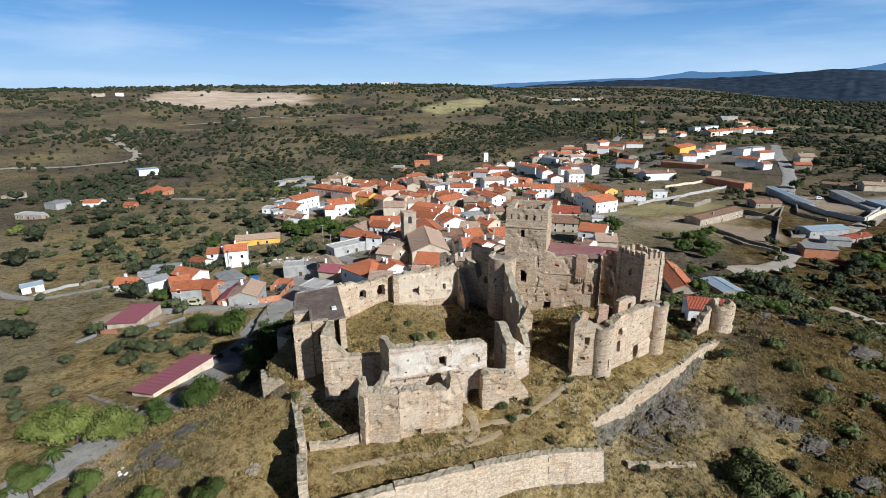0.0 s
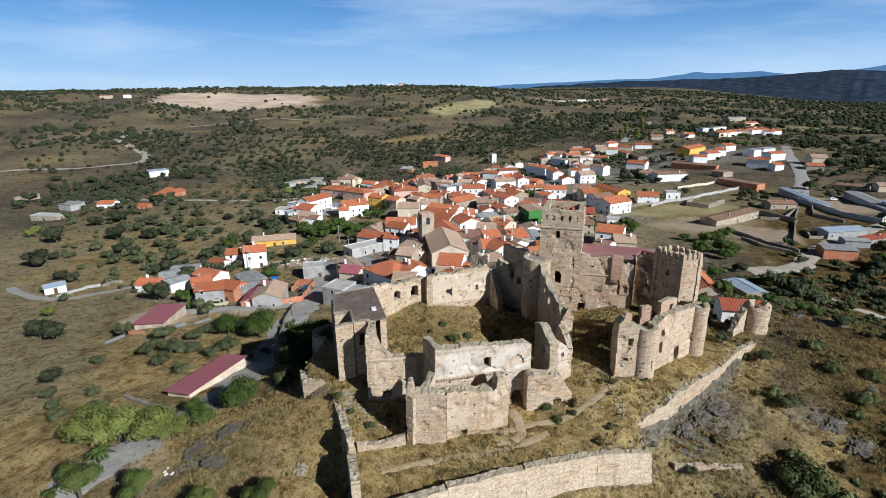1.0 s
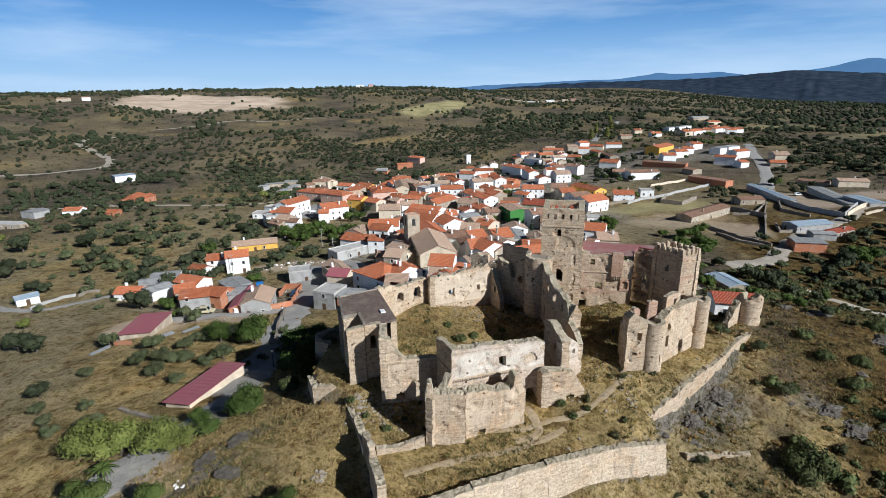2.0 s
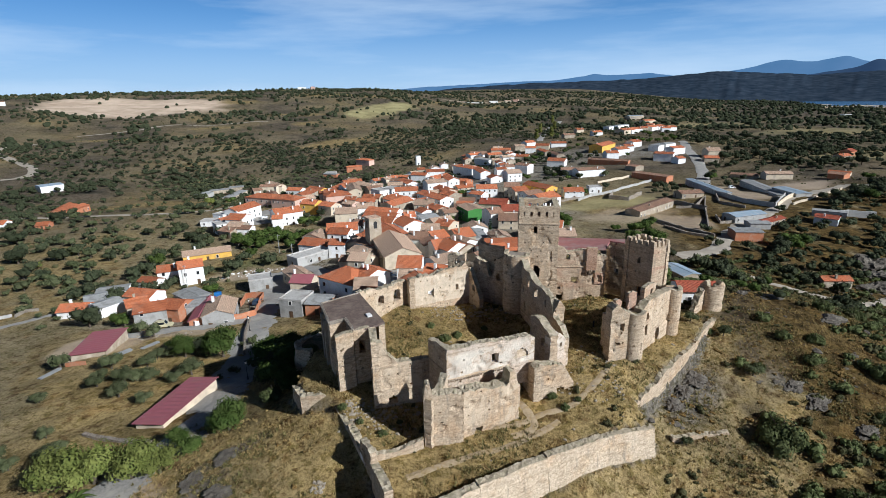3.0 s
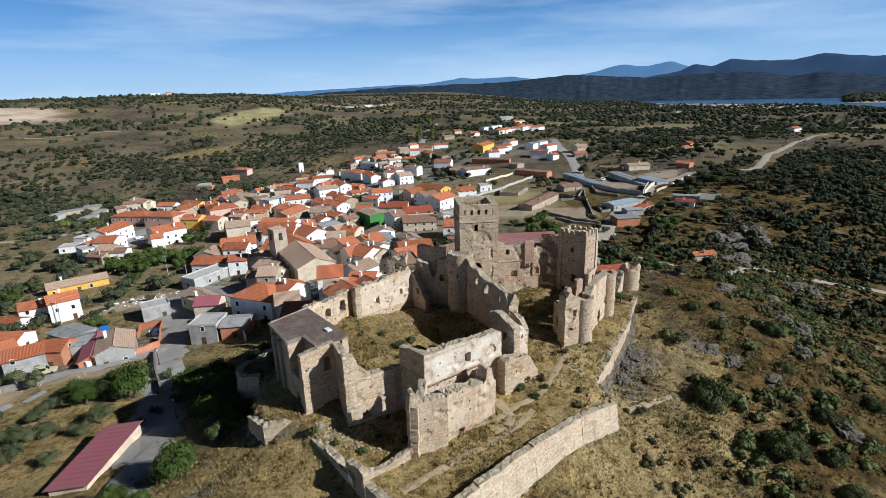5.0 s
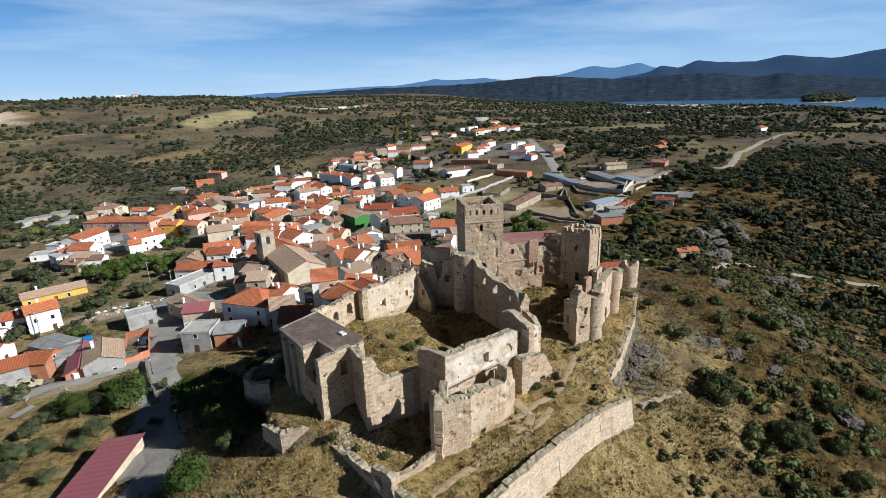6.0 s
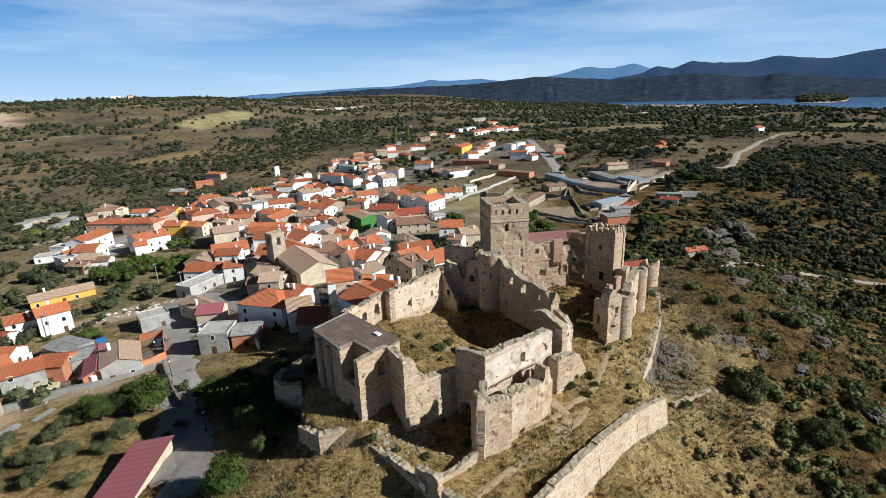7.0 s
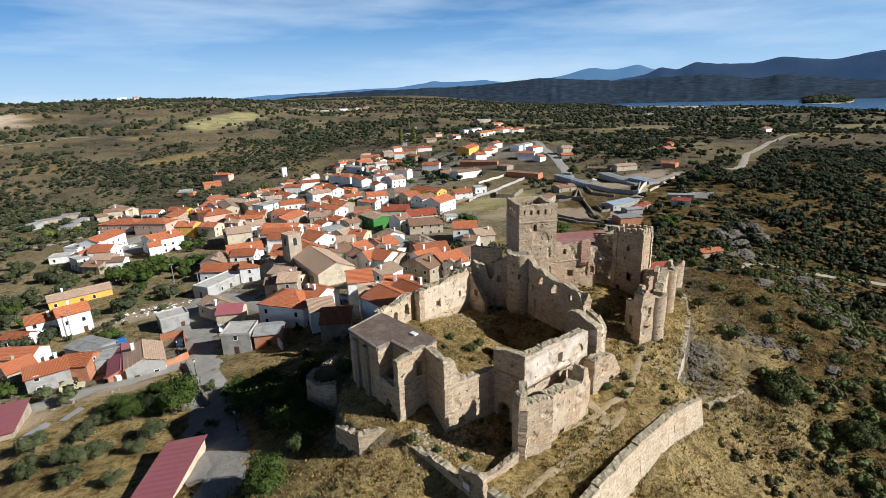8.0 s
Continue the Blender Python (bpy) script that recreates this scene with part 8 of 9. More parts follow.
olive_tree(53.8, 398.6, 9.1)
olive_tree(49.7, 408.3, 7.8)
green_tree(93.3, 513.6, 4.9)
cypress_tree(-9.4, 229.4, 3.6)
cypress_tree(-6.9, 225.5, 3.5)
cypress_tree(-25.8, 219.5, 2.0)
green_tree(6.8, 242.6, 6.6)
green_tree(7.9, 229.8, 4.5)
oak_tree(-6.1, 187.5, 5.2)
green_tree(-28.5, 134.4, 3.2)
oak_tree(256.8, 703.4, 11.0)
oak_tree(251.9, 641.9, 11.0)
oak_tree(249.6, 791.5, 11.0)
oak_tree(176.6, 567.1, 11.0)
oak_tree(186.6, 520.9, 11.0)
oak_tree(167.1, 475.4, 11.0)
oak_tree(198.3, 479.0, 11.0)
oak_tree(202.2, 455.6, 10.8)
oak_tree(208.6, 453.1, 10.8)
oak_tree(216.6, 450.2, 8.9)
oak_tree(219.9, 439.1, 8.8)
oak_tree(230.2, 440.7, 10.6)
oak_tree(245.8, 444.4, 10.7)
oak_tree(261.1, 446.7, 10.8)
oak_tree(268.7, 429.4, 11.0)
oak_tree(125.6, 386.3, 9.1)
oak_tree(167.7, 405.7, 4.8)
oak_tree(167.9, 294.1, 11.0)
oak_tree(158.3, 291.5, 9.6)
oak_tree(150.6, 291.7, 7.2)
oak_tree(182.8, 300.2, 8.7)
green_tree(214.7, 362.2, 8.9)
oak_tree(198.9, 328.6, 9.4)
oak_tree(240.0, 511.7, 11.0)
oak_tree(253.1, 511.8, 11.0)
oak_tree(258.3, 494.7, 11.0)
oak_tree(289.1, 476.7, 11.0)
oak_tree(328.5, 502.1, 11.0)
oak_tree(384.7, 630.0, 11.0)
oak_tree(484.7, 1019.1, 11.0)
oak_tree(428.6, 867.3, 11.0)
oak_tree(482.2, 910.6, 11.0)
green_tree(97.1, 212.9, 9.8)
oak_tree(108.0, 219.1, 8.3)
oak_tree(111.1, 232.1, 5.8)
oak_tree(121.6, 224.2, 7.6)
oak_tree(127.0, 223.1, 5.7)
oak_tree(107.7, 240.5, 5.0)


# palm in the yard
palm = thing("palm_tree", -67.9, 39.2, ground_z(-67.9, 39.2), 0, "small palm tree with arching green fronds in a yard", "palm")
part("trunk", tube(0.32, 0.24, -0.2, 1.5, 9), BARK, palm)
for k in range(16):
    verts, faces = [], []
    reach, rise = 1.9 + 0.4 * math.sin(k * 2.3), 1.0 + 0.5 * math.cos(k * 1.7)
    for q in range(7):
        u = q / 6
        w = 0.22 * math.sin(math.pi * (0.12 + 0.85 * u))
        verts += [(reach * u, -w, 1.5 + rise * u * (1.6 - 1.9 * u) - 0.06), (reach * u, 0, 1.5 + rise * u * (1.6 - 1.9 * u)), (reach * u, w, 1.5 + rise * u * (1.6 - 1.9 * u) - 0.06)]
    for q in range(6):
        faces += [(3 * q, 3 * q + 3, 3 * q + 4, 3 * q + 1), (3 * q + 1, 3 * q + 4, 3 * q + 5, 3 * q + 2)]
    part("frond", as_mesh("frond", verts, faces, LEAVES["green"]), None, palm).matrix_basis = pose(0, 0, 0, 0, 0, k * 22.5 + 9 * math.sin(k))


# ---- far woods and scrub, too many to count ----
def clump_mesh(name, xs, ys, sizes, material, label, category, seed, tall=0.8, detail=1, flat_shape=False):
    """Low ragged bushes joined into one mesh."""
    bm = bmesh.new()
    bmesh.ops.create_icosphere(bm, subdivisions=detail, radius=1.0)
    base = np.array([v.co for v in bm.verts])
    tris = np.array([[v.index for v in f.verts] for f in bm.faces])
    bm.free()
    rng = np.random.default_rng(seed)
    n, m = len(xs), len(base)
    zs = ground_at(xs, ys)
    jit = 1 + rng.uniform(-0.32, 0.32, (n, m))
    turn = rng.uniform(0, 6.283, n)
    ca, sa_ = np.cos(turn)[:, None], np.sin(turn)[:, None]
    r = (sizes / 2)[:, None] * jit
    bx, by = base[:, 0][None] * r, base[:, 1][None] * r * 0.85
    vx = xs[:, None] + bx * ca - by * sa_
    vy = ys[:, None] + bx * sa_ + by * ca
    vz = zs[:, None] + (base[:, 2][None] * r * tall) + (sizes * 0.30 * tall)[:, None]
    verts = np.stack([vx, vy, vz], -1).reshape(-1, 3)
    faces = (tris[None] + (np.arange(n) * m)[:, None, None]).reshape(-1, 3)
    ob = new(name, as_mesh(name, verts.tolist(), faces.tolist(), material))
    return tagged(ob, label, category, kind="stuff")


def clear_of_village(x, y):
    """1 in open country, 0 among houses, on roads and on the castle terrace."""
    out = np.ones(len(x))
    for hx, hy, ha, hb, ht in VILLAGE:
        c, s = math.cos(radians(ht)), math.sin(radians(ht))
        u, v = ((x - hx) * c + (y - hy) * s) / ha, (-(x - hx) * s + (y - hy) * c) / hb
        out *= (u * u + v * v) > 1
    return out * (terrace_depth(x, y) < -1.5)


VILLAGE = [(-100, 120, 45, 26, 30), (-70, 140, 45, 40, 60), (-60, 200, 60, 50, 90), (-40, 290, 80, 60, 90), (-150, 265, 60, 35, 30), (20, 240, 60, 45, 60), (20, 330, 60, 50, 70), (-40, 400, 110, 50, 40), (60, 430, 110, 60, 50), (130, 520, 90, 55, 60), (110, 590, 80, 50, 40), (110, 300, 90, 40, 40), (-60, 55, 14, 26, 0)]


def scatter(count, r0, r1, a0, a1, seed, keep, power=0.5):
    rng = np.random.default_rng(seed)
    r = (r0 ** (1 / power) + (r1 ** (1 / power) - r0 ** (1 / power)) * rng.random(count)) ** power
    a = np.radians(rng.uniform(a0, a1, count))
    x, y = r * np.sin(a), 40 + r * np.cos(a)
    ok = keep(x, y, r, np.degrees(a)) > rng.random(count)
    return x[ok], y[ok], rng.random(int(ok.sum()))


def open_fields(x, y):
    out = np.ones(len(x))
    for fx, fy, fa, fb, ft in ((-885, 1085, 210, 175, -20), (-318, 1165, 62, 155, -8), (313, 944, 90, 40, 40), (401, 770, 110, 45, 30), (695, 672, 80, 40, 30), (-289, 740, 56, 20, 55), (-403, 922, 18, 30, 0), (330, 470, 90, 40, 35), (-260, 330, 60, 26, 10), (-700, 1200, 70, 34, 0)):
        out *= 1 - 0.93 * blob(x, y, fx, fy, fa, fb, ft)
    return out


TRACKS = [[(194, 349), (215, 335), (234, 336), (284, 392), (320, 433), (368, 474), (438, 531), (500, 570)], [(50, 186), (68.6, 165.6), (90, 159), (110, 168.5), (125, 161), (160, 150)], [(104, 335), (121, 385), (140, 450), (157, 545), (177, 630)], [(87, 238), (123, 278), (156, 314), (194, 349)]]


def clear_of_tracks(x, y):
    """0 on the verges of the eastern tracks, where the view down to them is open."""
    out = np.ones(len(x))
    for line in TRACKS:
        for (ax, ay), (bx, by) in zip(line, line[1:]):
            ex, ey = bx - ax, by - ay
            u = np.clip(((x - ax) * ex + (y - ay) * ey) / (ex * ex + ey * ey), 0, 1)
            dx, dy = x - ax - u * ex, y - ay - u * ey
            out *= (np.hypot(dx, dy) > 5.5) & ((np.abs(dx + 0.45 * dy) > 5) | (dy > 0) | (dy < -16))
    return out


STREAM = [(-420, 470), (-264, 626), (-203, 684), (-159, 765), (-112, 1016), (-25, 1127), (41, 1202)]


def oak_density(x, y, r, a):
    k = 0.26 + 0.8 * waves(x, y, 210, 3) + 0.4 * waves(x, y, 75, 6)
    k = k + 0.42 * ramp(4, 18, a) * (0.8 + 0.9 * waves(x, y, 150, 8)) + 0.3 * ramp(1100, 1900, r)
    # the wooded stream bed below the western hills
    for (ax, ay), (bx, by) in zip(STREAM, STREAM[1:]):
        ex, ey = bx - ax, by - ay
        u = np.clip(((x - ax) * ex + (y - ay) * ey) / (ex * ex + ey * ey), 0, 1)
        k = k + 0.8 * np.exp(-((x - ax - u * ex) ** 2 + (y - ay - u * ey) ** 2) / (2 * 45.0 ** 2))
    return np.clip(k, 0.02, 1) * clear_of_tracks(x, y) * clear_of_village(x, y) * open_fields(x, y) * (ground_at(x, y) > -35.0 - 100 * (r < 1500))


def wood_mesh(name, xs, ys, sizes, kind, label, category, seed, leaves=110, sink=0.06, material=None, squat=1.0):
    """Whole trees of leaf sprays round a ragged core, joined into one mesh."""
    rng = np.random.default_rng(seed)
    shapes = []
    for variant in range(5):
        rnd = random.Random(seed * 7 + variant)
        lobes = [(0, 0, 0.38, 0.27)] + [(0.24 * math.cos(a), 0.24 * math.sin(a), 0.36 + rnd.uniform(-0.05, 0.12), rnd.uniform(0.17, 0.26)) for a in (rnd.uniform(0, 2), rnd.uniform(2.2, 4.0), rnd.uniform(4.2, 6.2))]
        verts, faces = [], []
        for cx, cy, cz, r in lobes:
            b = len(verts)
            bm = bmesh.new()
            bmesh.ops.create_icosphere(bm, subdivisions=1, radius=1.0)
            verts += [(cx + v.co.x * r * 0.8 * rnd.uniform(0.8, 1.15), cy + v.co.y * r * 0.8 * rnd.uniform(0.8, 1.15), cz + v.co.z * r * 0.72) for v in bm.verts]
            faces += [tuple(b + v.index for v in f.verts) for f in bm.faces]
            bm.free()
            for _ in range(leaves // 4):
                d = Vector((rnd.gauss(0, 1), rnd.gauss(0, 1), rnd.gauss(0.25, 0.9))).normalized()
                p = Vector((cx, cy, cz)) + Vector((d.x, d.y, d.z * 0.9)) * r * rnd.uniform(0.75, 1.1)
                u = d.cross(Vector((rnd.uniform(-1, 1), rnd.uniform(-1, 1), rnd.uniform(-1, 1)))).normalized() * rnd.uniform(0.05, 0.09)
                w = (d * 0.6 + Vector((rnd.uniform(-1, 1), rnd.uniform(-1, 1), rnd.uniform(-1, 1)))).normalized() * rnd.uniform(0.05, 0.09)
                b = len(verts)
                verts += [tuple(p - u), tuple(p + u), tuple(p + w)]
                faces.append((b, b + 1, b + 2))
        shapes.append((np.array(verts), np.array(faces)))
    zs = ground_at(xs, ys)
    pick = rng.integers(0, 5, len(xs))
    turn = rng.uniform(0, 6.283, len(xs))
    vs, fs, base = [], [], 0
    for k, (sv, sf) in enumerate(shapes):
        i = np.where(pick == k)[0]
        c, s_ = np.cos(turn[i])[:, None], np.sin(turn[i])[:, None]
        sz = sizes[i][:, None]
        tall = sz * rng.uniform(0.85, 1.2, len(i))[:, None]
        v = np.stack([xs[i][:, None] + (sv[:, 0] * c - sv[:, 1] * s_) * sz, ys[i][:, None] + (sv[:, 0] * s_ + sv[:, 1] * c) * sz, zs[i][:, None] + (sv[:, 2] - sink) * tall * squat], -1)
        vs.append(v.reshape(-1, 3))
        fs.append((sf[None] + (base + np.arange(len(i)) * len(sv))[:, None, None]).reshape(-1, 3))
        base += len(i) * len(sv)
    ob = new(name, as_mesh(name, np.concatenate(vs).tolist(), np.concatenate(fs).tolist(), material or LEAVES[kind]))
    return tagged(ob, label, category, kind="stuff")


x, y, q = scatter(5200, 130, 480, -60, 62, 21, oak_density, 0.7)
wood_mesh("woodland", x, y, 3.2 + 5.0 * q ** 1.5, "oak", "dark holm oaks spread over dry slopes", "woodland", 3, 60)
x, y, q = scatter(12500, 470, 900, -60, 60, 26, oak_density, 0.7)
wood_mesh("woodland", x, y, 3.6 + 6.0 * q ** 1.5, "oak", "dark holm oaks on the hills past the village", "woodland", 8, 16)
x, y, q = scatter(24000, 850, 2500, -62, 58, 22, oak_density, 0.7)
clump_mesh("woodland", x, y, 5 + 8 * q ** 1.5, LEAVES["oak"], "dark distant woodland on the hills", "woodland", 4, 0.75, 1)
x, y, q = scatter(17000, 120, 1300, -62, 56, 23, lambda x, y, r, a: np.clip(0.45 + 0.6 * waves(x, y, 90, 9), 0, 1) * clear_of_village(x, y) * open_fields(x, y), 0.75)
clump_mesh("scrub", x, y, 0.9 + 2.2 * q * q, SHRUBS, "low olive-brown scrub on dry slopes", "scrub", 5, 0.7, 1)
rng = np.random.default_rng(77)
a, r = np.radians(rng.uniform(42.4, 48.4, 900)), rng.uniform(2330, 3050, 900)
x, y = r * np.sin(a), 40 + r * np.cos(a)
ok = ground_at(x, y) > -33
clump_mesh("woodland", x[ok], y[ok], 14 + 12 * rng.random(int(ok.sum())), LEAVES["oak"], "dark wood on a headland in the reservoir", "woodland", 14, 0.6, 1)
# olive groves in the dip behind the village
x, y, q = scatter(2600, 300, 640, -50, -10, 27, lambda x, y, r, a: np.clip(blob(x, y, -300, 480, 80, 50, 20) + blob(x, y, -190, 540, 90, 40, -10) + 0.7 * blob(x, y, -175, 330, 30, 60, 0) + blob(x, y, -100, 720, 90, 40, 20), 0, 1) * clear_of_village(x, y), 0.7)
wood_mesh("olive_grove", x, y, 2.6 + 2.2 * q, "olive", "grey-green olive grove in a shallow valley", "olive grove", 16, 24)


def maquis(x, y):
    """Dense evergreen thicket on the eastern slope, thinner by the road and the farm sheds."""
    k = 0.38 + 0.75 * waves(x, y, 62, 4) + 0.45 * waves(x, y, 25, 7) + 0.35 * ramp(170, 260, x)
    k = k * ramp(96, 135, x) * (1 - ramp(300, 420, y - 0.35 * (x - 150))) * ramp(-6, 8, 1.15 * x - y + 100)
    for cx, cy, reach in ((131, 252, 24), (93, 174, 16), (125, 196, 20), (138, 205, 16), (113, 183, 16), (108, 168, 9), (125, 161, 9), (142, 156, 9), (147, 262, 18), (112, 225, 20)):
        k = k * (np.hypot(x - cx, y - cy) > reach)
    return np.clip(k, 0, 1) * clear_of_tracks(x, y)


x, y, q = scatter(9500, 110, 560, 15, 66, 28, lambda x, y, r, a: maquis(x, y), 0.6)
wood_mesh("thicket", x, y, 2.6 + 5.6 * q ** 1.8, "oak", "dense dark evergreen thicket on the rocky slope", "thicket", 18, 36)
# olive rows on the near western slopes
x, y, q = scatter(900, 70, 420, -66, -30, 24, lambda x, y, r, a: np.clip(0.35 + 0.5 * waves(x, y, 60, 2), 0, 1) * clear_of_village(x, y), 0.7)
wood_mesh("olive_grove", x, y, 2.0 + 2.4 * q, "olive", "scattered young olive bushes on tan earth", "olive grove", 6)
# brush on the castle hill's eastern slope


def near_scatter(count, x0, x1, y0, y1, seed, keep):
    rng = np.random.default_rng(seed)
    x, y = rng.uniform(x0, x1, count), rng.uniform(y0, y1, count)
    ok = keep(x, y) > rng.random(count)
    return x[ok], y[ok], rng.random(int(ok.sum()))


outside = lambda x, y: (terrace_depth(x, y) < -0.8) * 1.0
inside = lambda x, y: (terrace_depth(x, y) > 0.5) * 1.0
x, y, q = near_scatter(8200, 3, 150, 10, 190, 31, lambda x, y: outside(x, y) * np.clip(0.25 + 0.7 * waves(x, y, 22, 5) + 0.5 * ramp(30, 70, x), 0, 1))
wood_mesh("brush", x, y, 0.7 + 2.3 * q ** 2.4, "", "olive-green brush on the rocky castle slope", "brush", 7, 36, 0.26, SHRUBS)
x, y, q = near_scatter(2700, 20, 150, 10, 190, 35, lambda x, y: outside(x, y) * np.clip(0.2 + 0.7 * waves(x, y, 30, 7) + 0.3 * ramp(30, 80, x), 0, 1))
wood_mesh("brush", x, y, 1.6 + 2.6 * q, "", "dark green bushes on the rocky castle slope", "brush", 17, 100, 0.24, BUSH)
x, y, q = near_scatter(5200, -25, 90, 15, 120, 32, lambda x, y: outside(x, y) * np.clip(0.3 + 0.8 * waves(x, y, 15, 8), 0, 1))
wood_mesh("brush", x, y, 0.5 + 1.2 * q * q, "", "brown dry brush on the castle slope", "brush", 8, 44, 0.28, HEATH, 0.8)
x, y, q = near_scatter(260, -44, 14, 44, 90, 33, lambda x, y: inside(x, y) * np.clip(0.15 + 0.8 * waves(x, y, 13, 4), 0, 1))
wood_mesh("brush", x, y, 0.5 + 1.3 * q, "", "scrubby bushes grown in the castle court", "brush", 9, 80, 0.26, SHRUBS)
x, y, q = near_scatter(700, -62, -28, 34, 58, 34, lambda x, y: outside(x, y) * np.clip(0.1 + 0.6 * waves(x, y, 13, 2), 0, 1))
wood_mesh("brush", x, y, 0.35 + 0.8 * q * q, "", "brown weeds on the grassy bank", "brush", 19, 48, 0.28, HEATH, 0.8)


def tuft_mesh(name, xs, ys, sizes, material, label, seed):
    """Dry grass: sheaves of blades joined into one mesh."""
    rng = np.random.default_rng(seed)
    blades = 7
    n = len(xs)
    zs = ground_at(xs, ys)
    a = rng.uniform(0, 6.283, (n, blades))
    lean = rng.uniform(0.15, 0.9, (n, blades)) * sizes[:, None]
    up = rng.uniform(0.35, 0.9, (n, blades)) * sizes[:, None]
    px = xs[:, None] + rng.uniform(-0.3, 0.3, (n, blades)) * sizes[:, None]
    py = ys[:, None] + rng.uniform(-0.3, 0.3, (n, blades)) * sizes[:, None]
    w = 0.12 * sizes[:, None]
    dx, dy = np.cos(a), np.sin(a)
    v0 = np.stack([px - dy * w, py + dx * w, zs[:, None] - 0.05 + 0 * px], -1)
    v1 = np.stack([px + dy * w, py - dx * w, zs[:, None] - 0.05 + 0 * px], -1)
    v2 = np.stack([px + dx * lean, py + dy * lean, zs[:, None] + up], -1)
    verts = np.stack([v0, v1, v2], 2).reshape(-1, 3)
    faces = np.arange(len(verts)).reshape(-1, 3)
    ob = new(name, as_mesh(name, verts.tolist(), faces.tolist(), material))
    return tagged(ob, label, "grass", kind="stuff")


x, y, q = near_scatter(90000, -62, 60, 16, 105, 41, lambda x, y: np.clip(0.5 + 0.6 * waves(x, y, 12, 3), 0, 1) * (1 - 0.75 * ramp(26, 60, x)))
tuft_mesh("dry_grass", x, y, 0.14 + 0.32 * q, TUFTS, "tufts of dry golden grass on the castle hill", 11)
x, y, q = near_scatter(70000, -64, 70, 16, 110, 43, lambda x, y: np.clip(0.15 + 0.8 * waves(x, y, 17, 6), 0, 1))
tuft_mesh("green_grass", x, y, 0.22 + 0.45 * q, GREEN_TUFTS, "olive-green weeds among dry grass on the hill", 13)


def stones(name, xs, ys, sizes, material, label, seed, tall=0.6):
    rng = np.random.default_rng(seed)
    bm = bmesh.new()
    bmesh.ops.create_icosphere(bm, subdivisions=1, radius=1.0)
    base = np.array([v.co for v in bm.verts])
    tris = np.array([[v.index for v in f.verts] for f in bm.faces])
    bm.free()
    n, m = len(xs), len(base)
    zs = ground_at(xs, ys)
    jit = 1 + rng.uniform(-0.3, 0.3, (n, m))
    st = rng.uniform(0.6, 1.4, (n, 2))
    r = (sizes / 2)[:, None] * jit
    v = np.stack([xs[:, None] + base[:, 0] * r * st[:, :1], ys[:, None] + base[:, 1] * r * st[:, 1:], zs[:, None] + base[:, 2] * r * tall + (sizes * 0.05)[:, None]], -1).reshape(-1, 3)
    f = (tris[None] + (np.arange(n) * m)[:, None, None]).reshape(-1, 3)
    tagged(new(name, as_mesh(name, v.tolist(), f.tolist(), material)), label, "rocks", kind="stuff")


def rock_keep(x, y):
    k = np.zeros(len(x))
    for rx, ry, ra, rb, rt in ((28, 74, 6, 3, 40), (36, 78, 7, 4, 20), (12, 66, 8, 3, 50), (38, 68, 8, 5, 60), (60, 118, 9, 6, 30), (95, 165, 18, 7, 30), (8, 60, 6, 3, 50), (34, 95, 8, 5, 10), (50, 90, 8, 5, 40)):
        k = np.maximum(k, blob(x, y, rx, ry, ra, rb, rt, 0.4))
    return k * (terrace_depth(x, y) < -0.5)


x, y, q = near_scatter(3000, 0, 118, 45, 178, 51, rock_keep)
stones("outcrop", x, y, 0.3 + 1.5 * q ** 4, ROCK, "grey rock outcrops on the castle slope", 1, 0.4)
x, y, q = near_scatter(500, -44, 14, 40, 92, 52, lambda x, y: inside(x, y) * np.clip(0.1 + 0.6 * waves(x, y, 7, 6), 0, 1))
stones("rubble", x, y, 0.15 + 0.4 * q ** 2, RUBBLE, "fallen stones scattered in the ruin", 2)
x, y, q = near_scatter(60, -38.3, -36.9, 41.2, 42.6, 53, lambda x, y: np.ones(len(x)))
stones("rubble", x, y, 0.2 + 0.28 * q, RUBBLE, "heap of pale fallen stones below the terrace wall", 3)
x, y, q = near_scatter(60, -36.5, -31.5, 51.0, 53.6, 54, lambda x, y: np.ones(len(x)))
stones("rubble", x, y, 0.18 + 0.28 * q, RUBBLE, "rubble heap at the foot of the chapel", 4)


# ---- rock crags ----
def crag(x, y, r, h, seed, turn=0.0):
    """A weathered crag: a stretched lump cut by steep joints."""
    bm = bmesh.new()
    bmesh.ops.create_icosphere(bm, subdivisions=4, radius=1.0)
    off = Vector((seed * 3.7, seed * 1.9, seed))
    for v in bm.verts:
        p = v.co.copy()
        big = noise.noise(p * 1.3 + off)
        joint = abs(noise.noise(Vector((p.x * 3.1, p.y * 3.1, p.z * 1.2)) + off))
        fine = noise.noise(p * 7 + off)
        k = 1 + 0.45 * big - 0.5 * joint + 0.16 * fine
        v.co = Vector((p.x * r * k, p.y * r * 0.7 * k, p.z * h * 0.6 * k))
    me = from_bm("rock_outcrop", bm, ROCK)
    ob = new("rock_outcrop", me)
    ob.matrix_basis = pose(x, y, ground_z(x, y) - 0.15 * h, 0, 0, turn)
    return tagged(ob, "grey jointed rock crag rising from scrub", "rock", "rock crags")


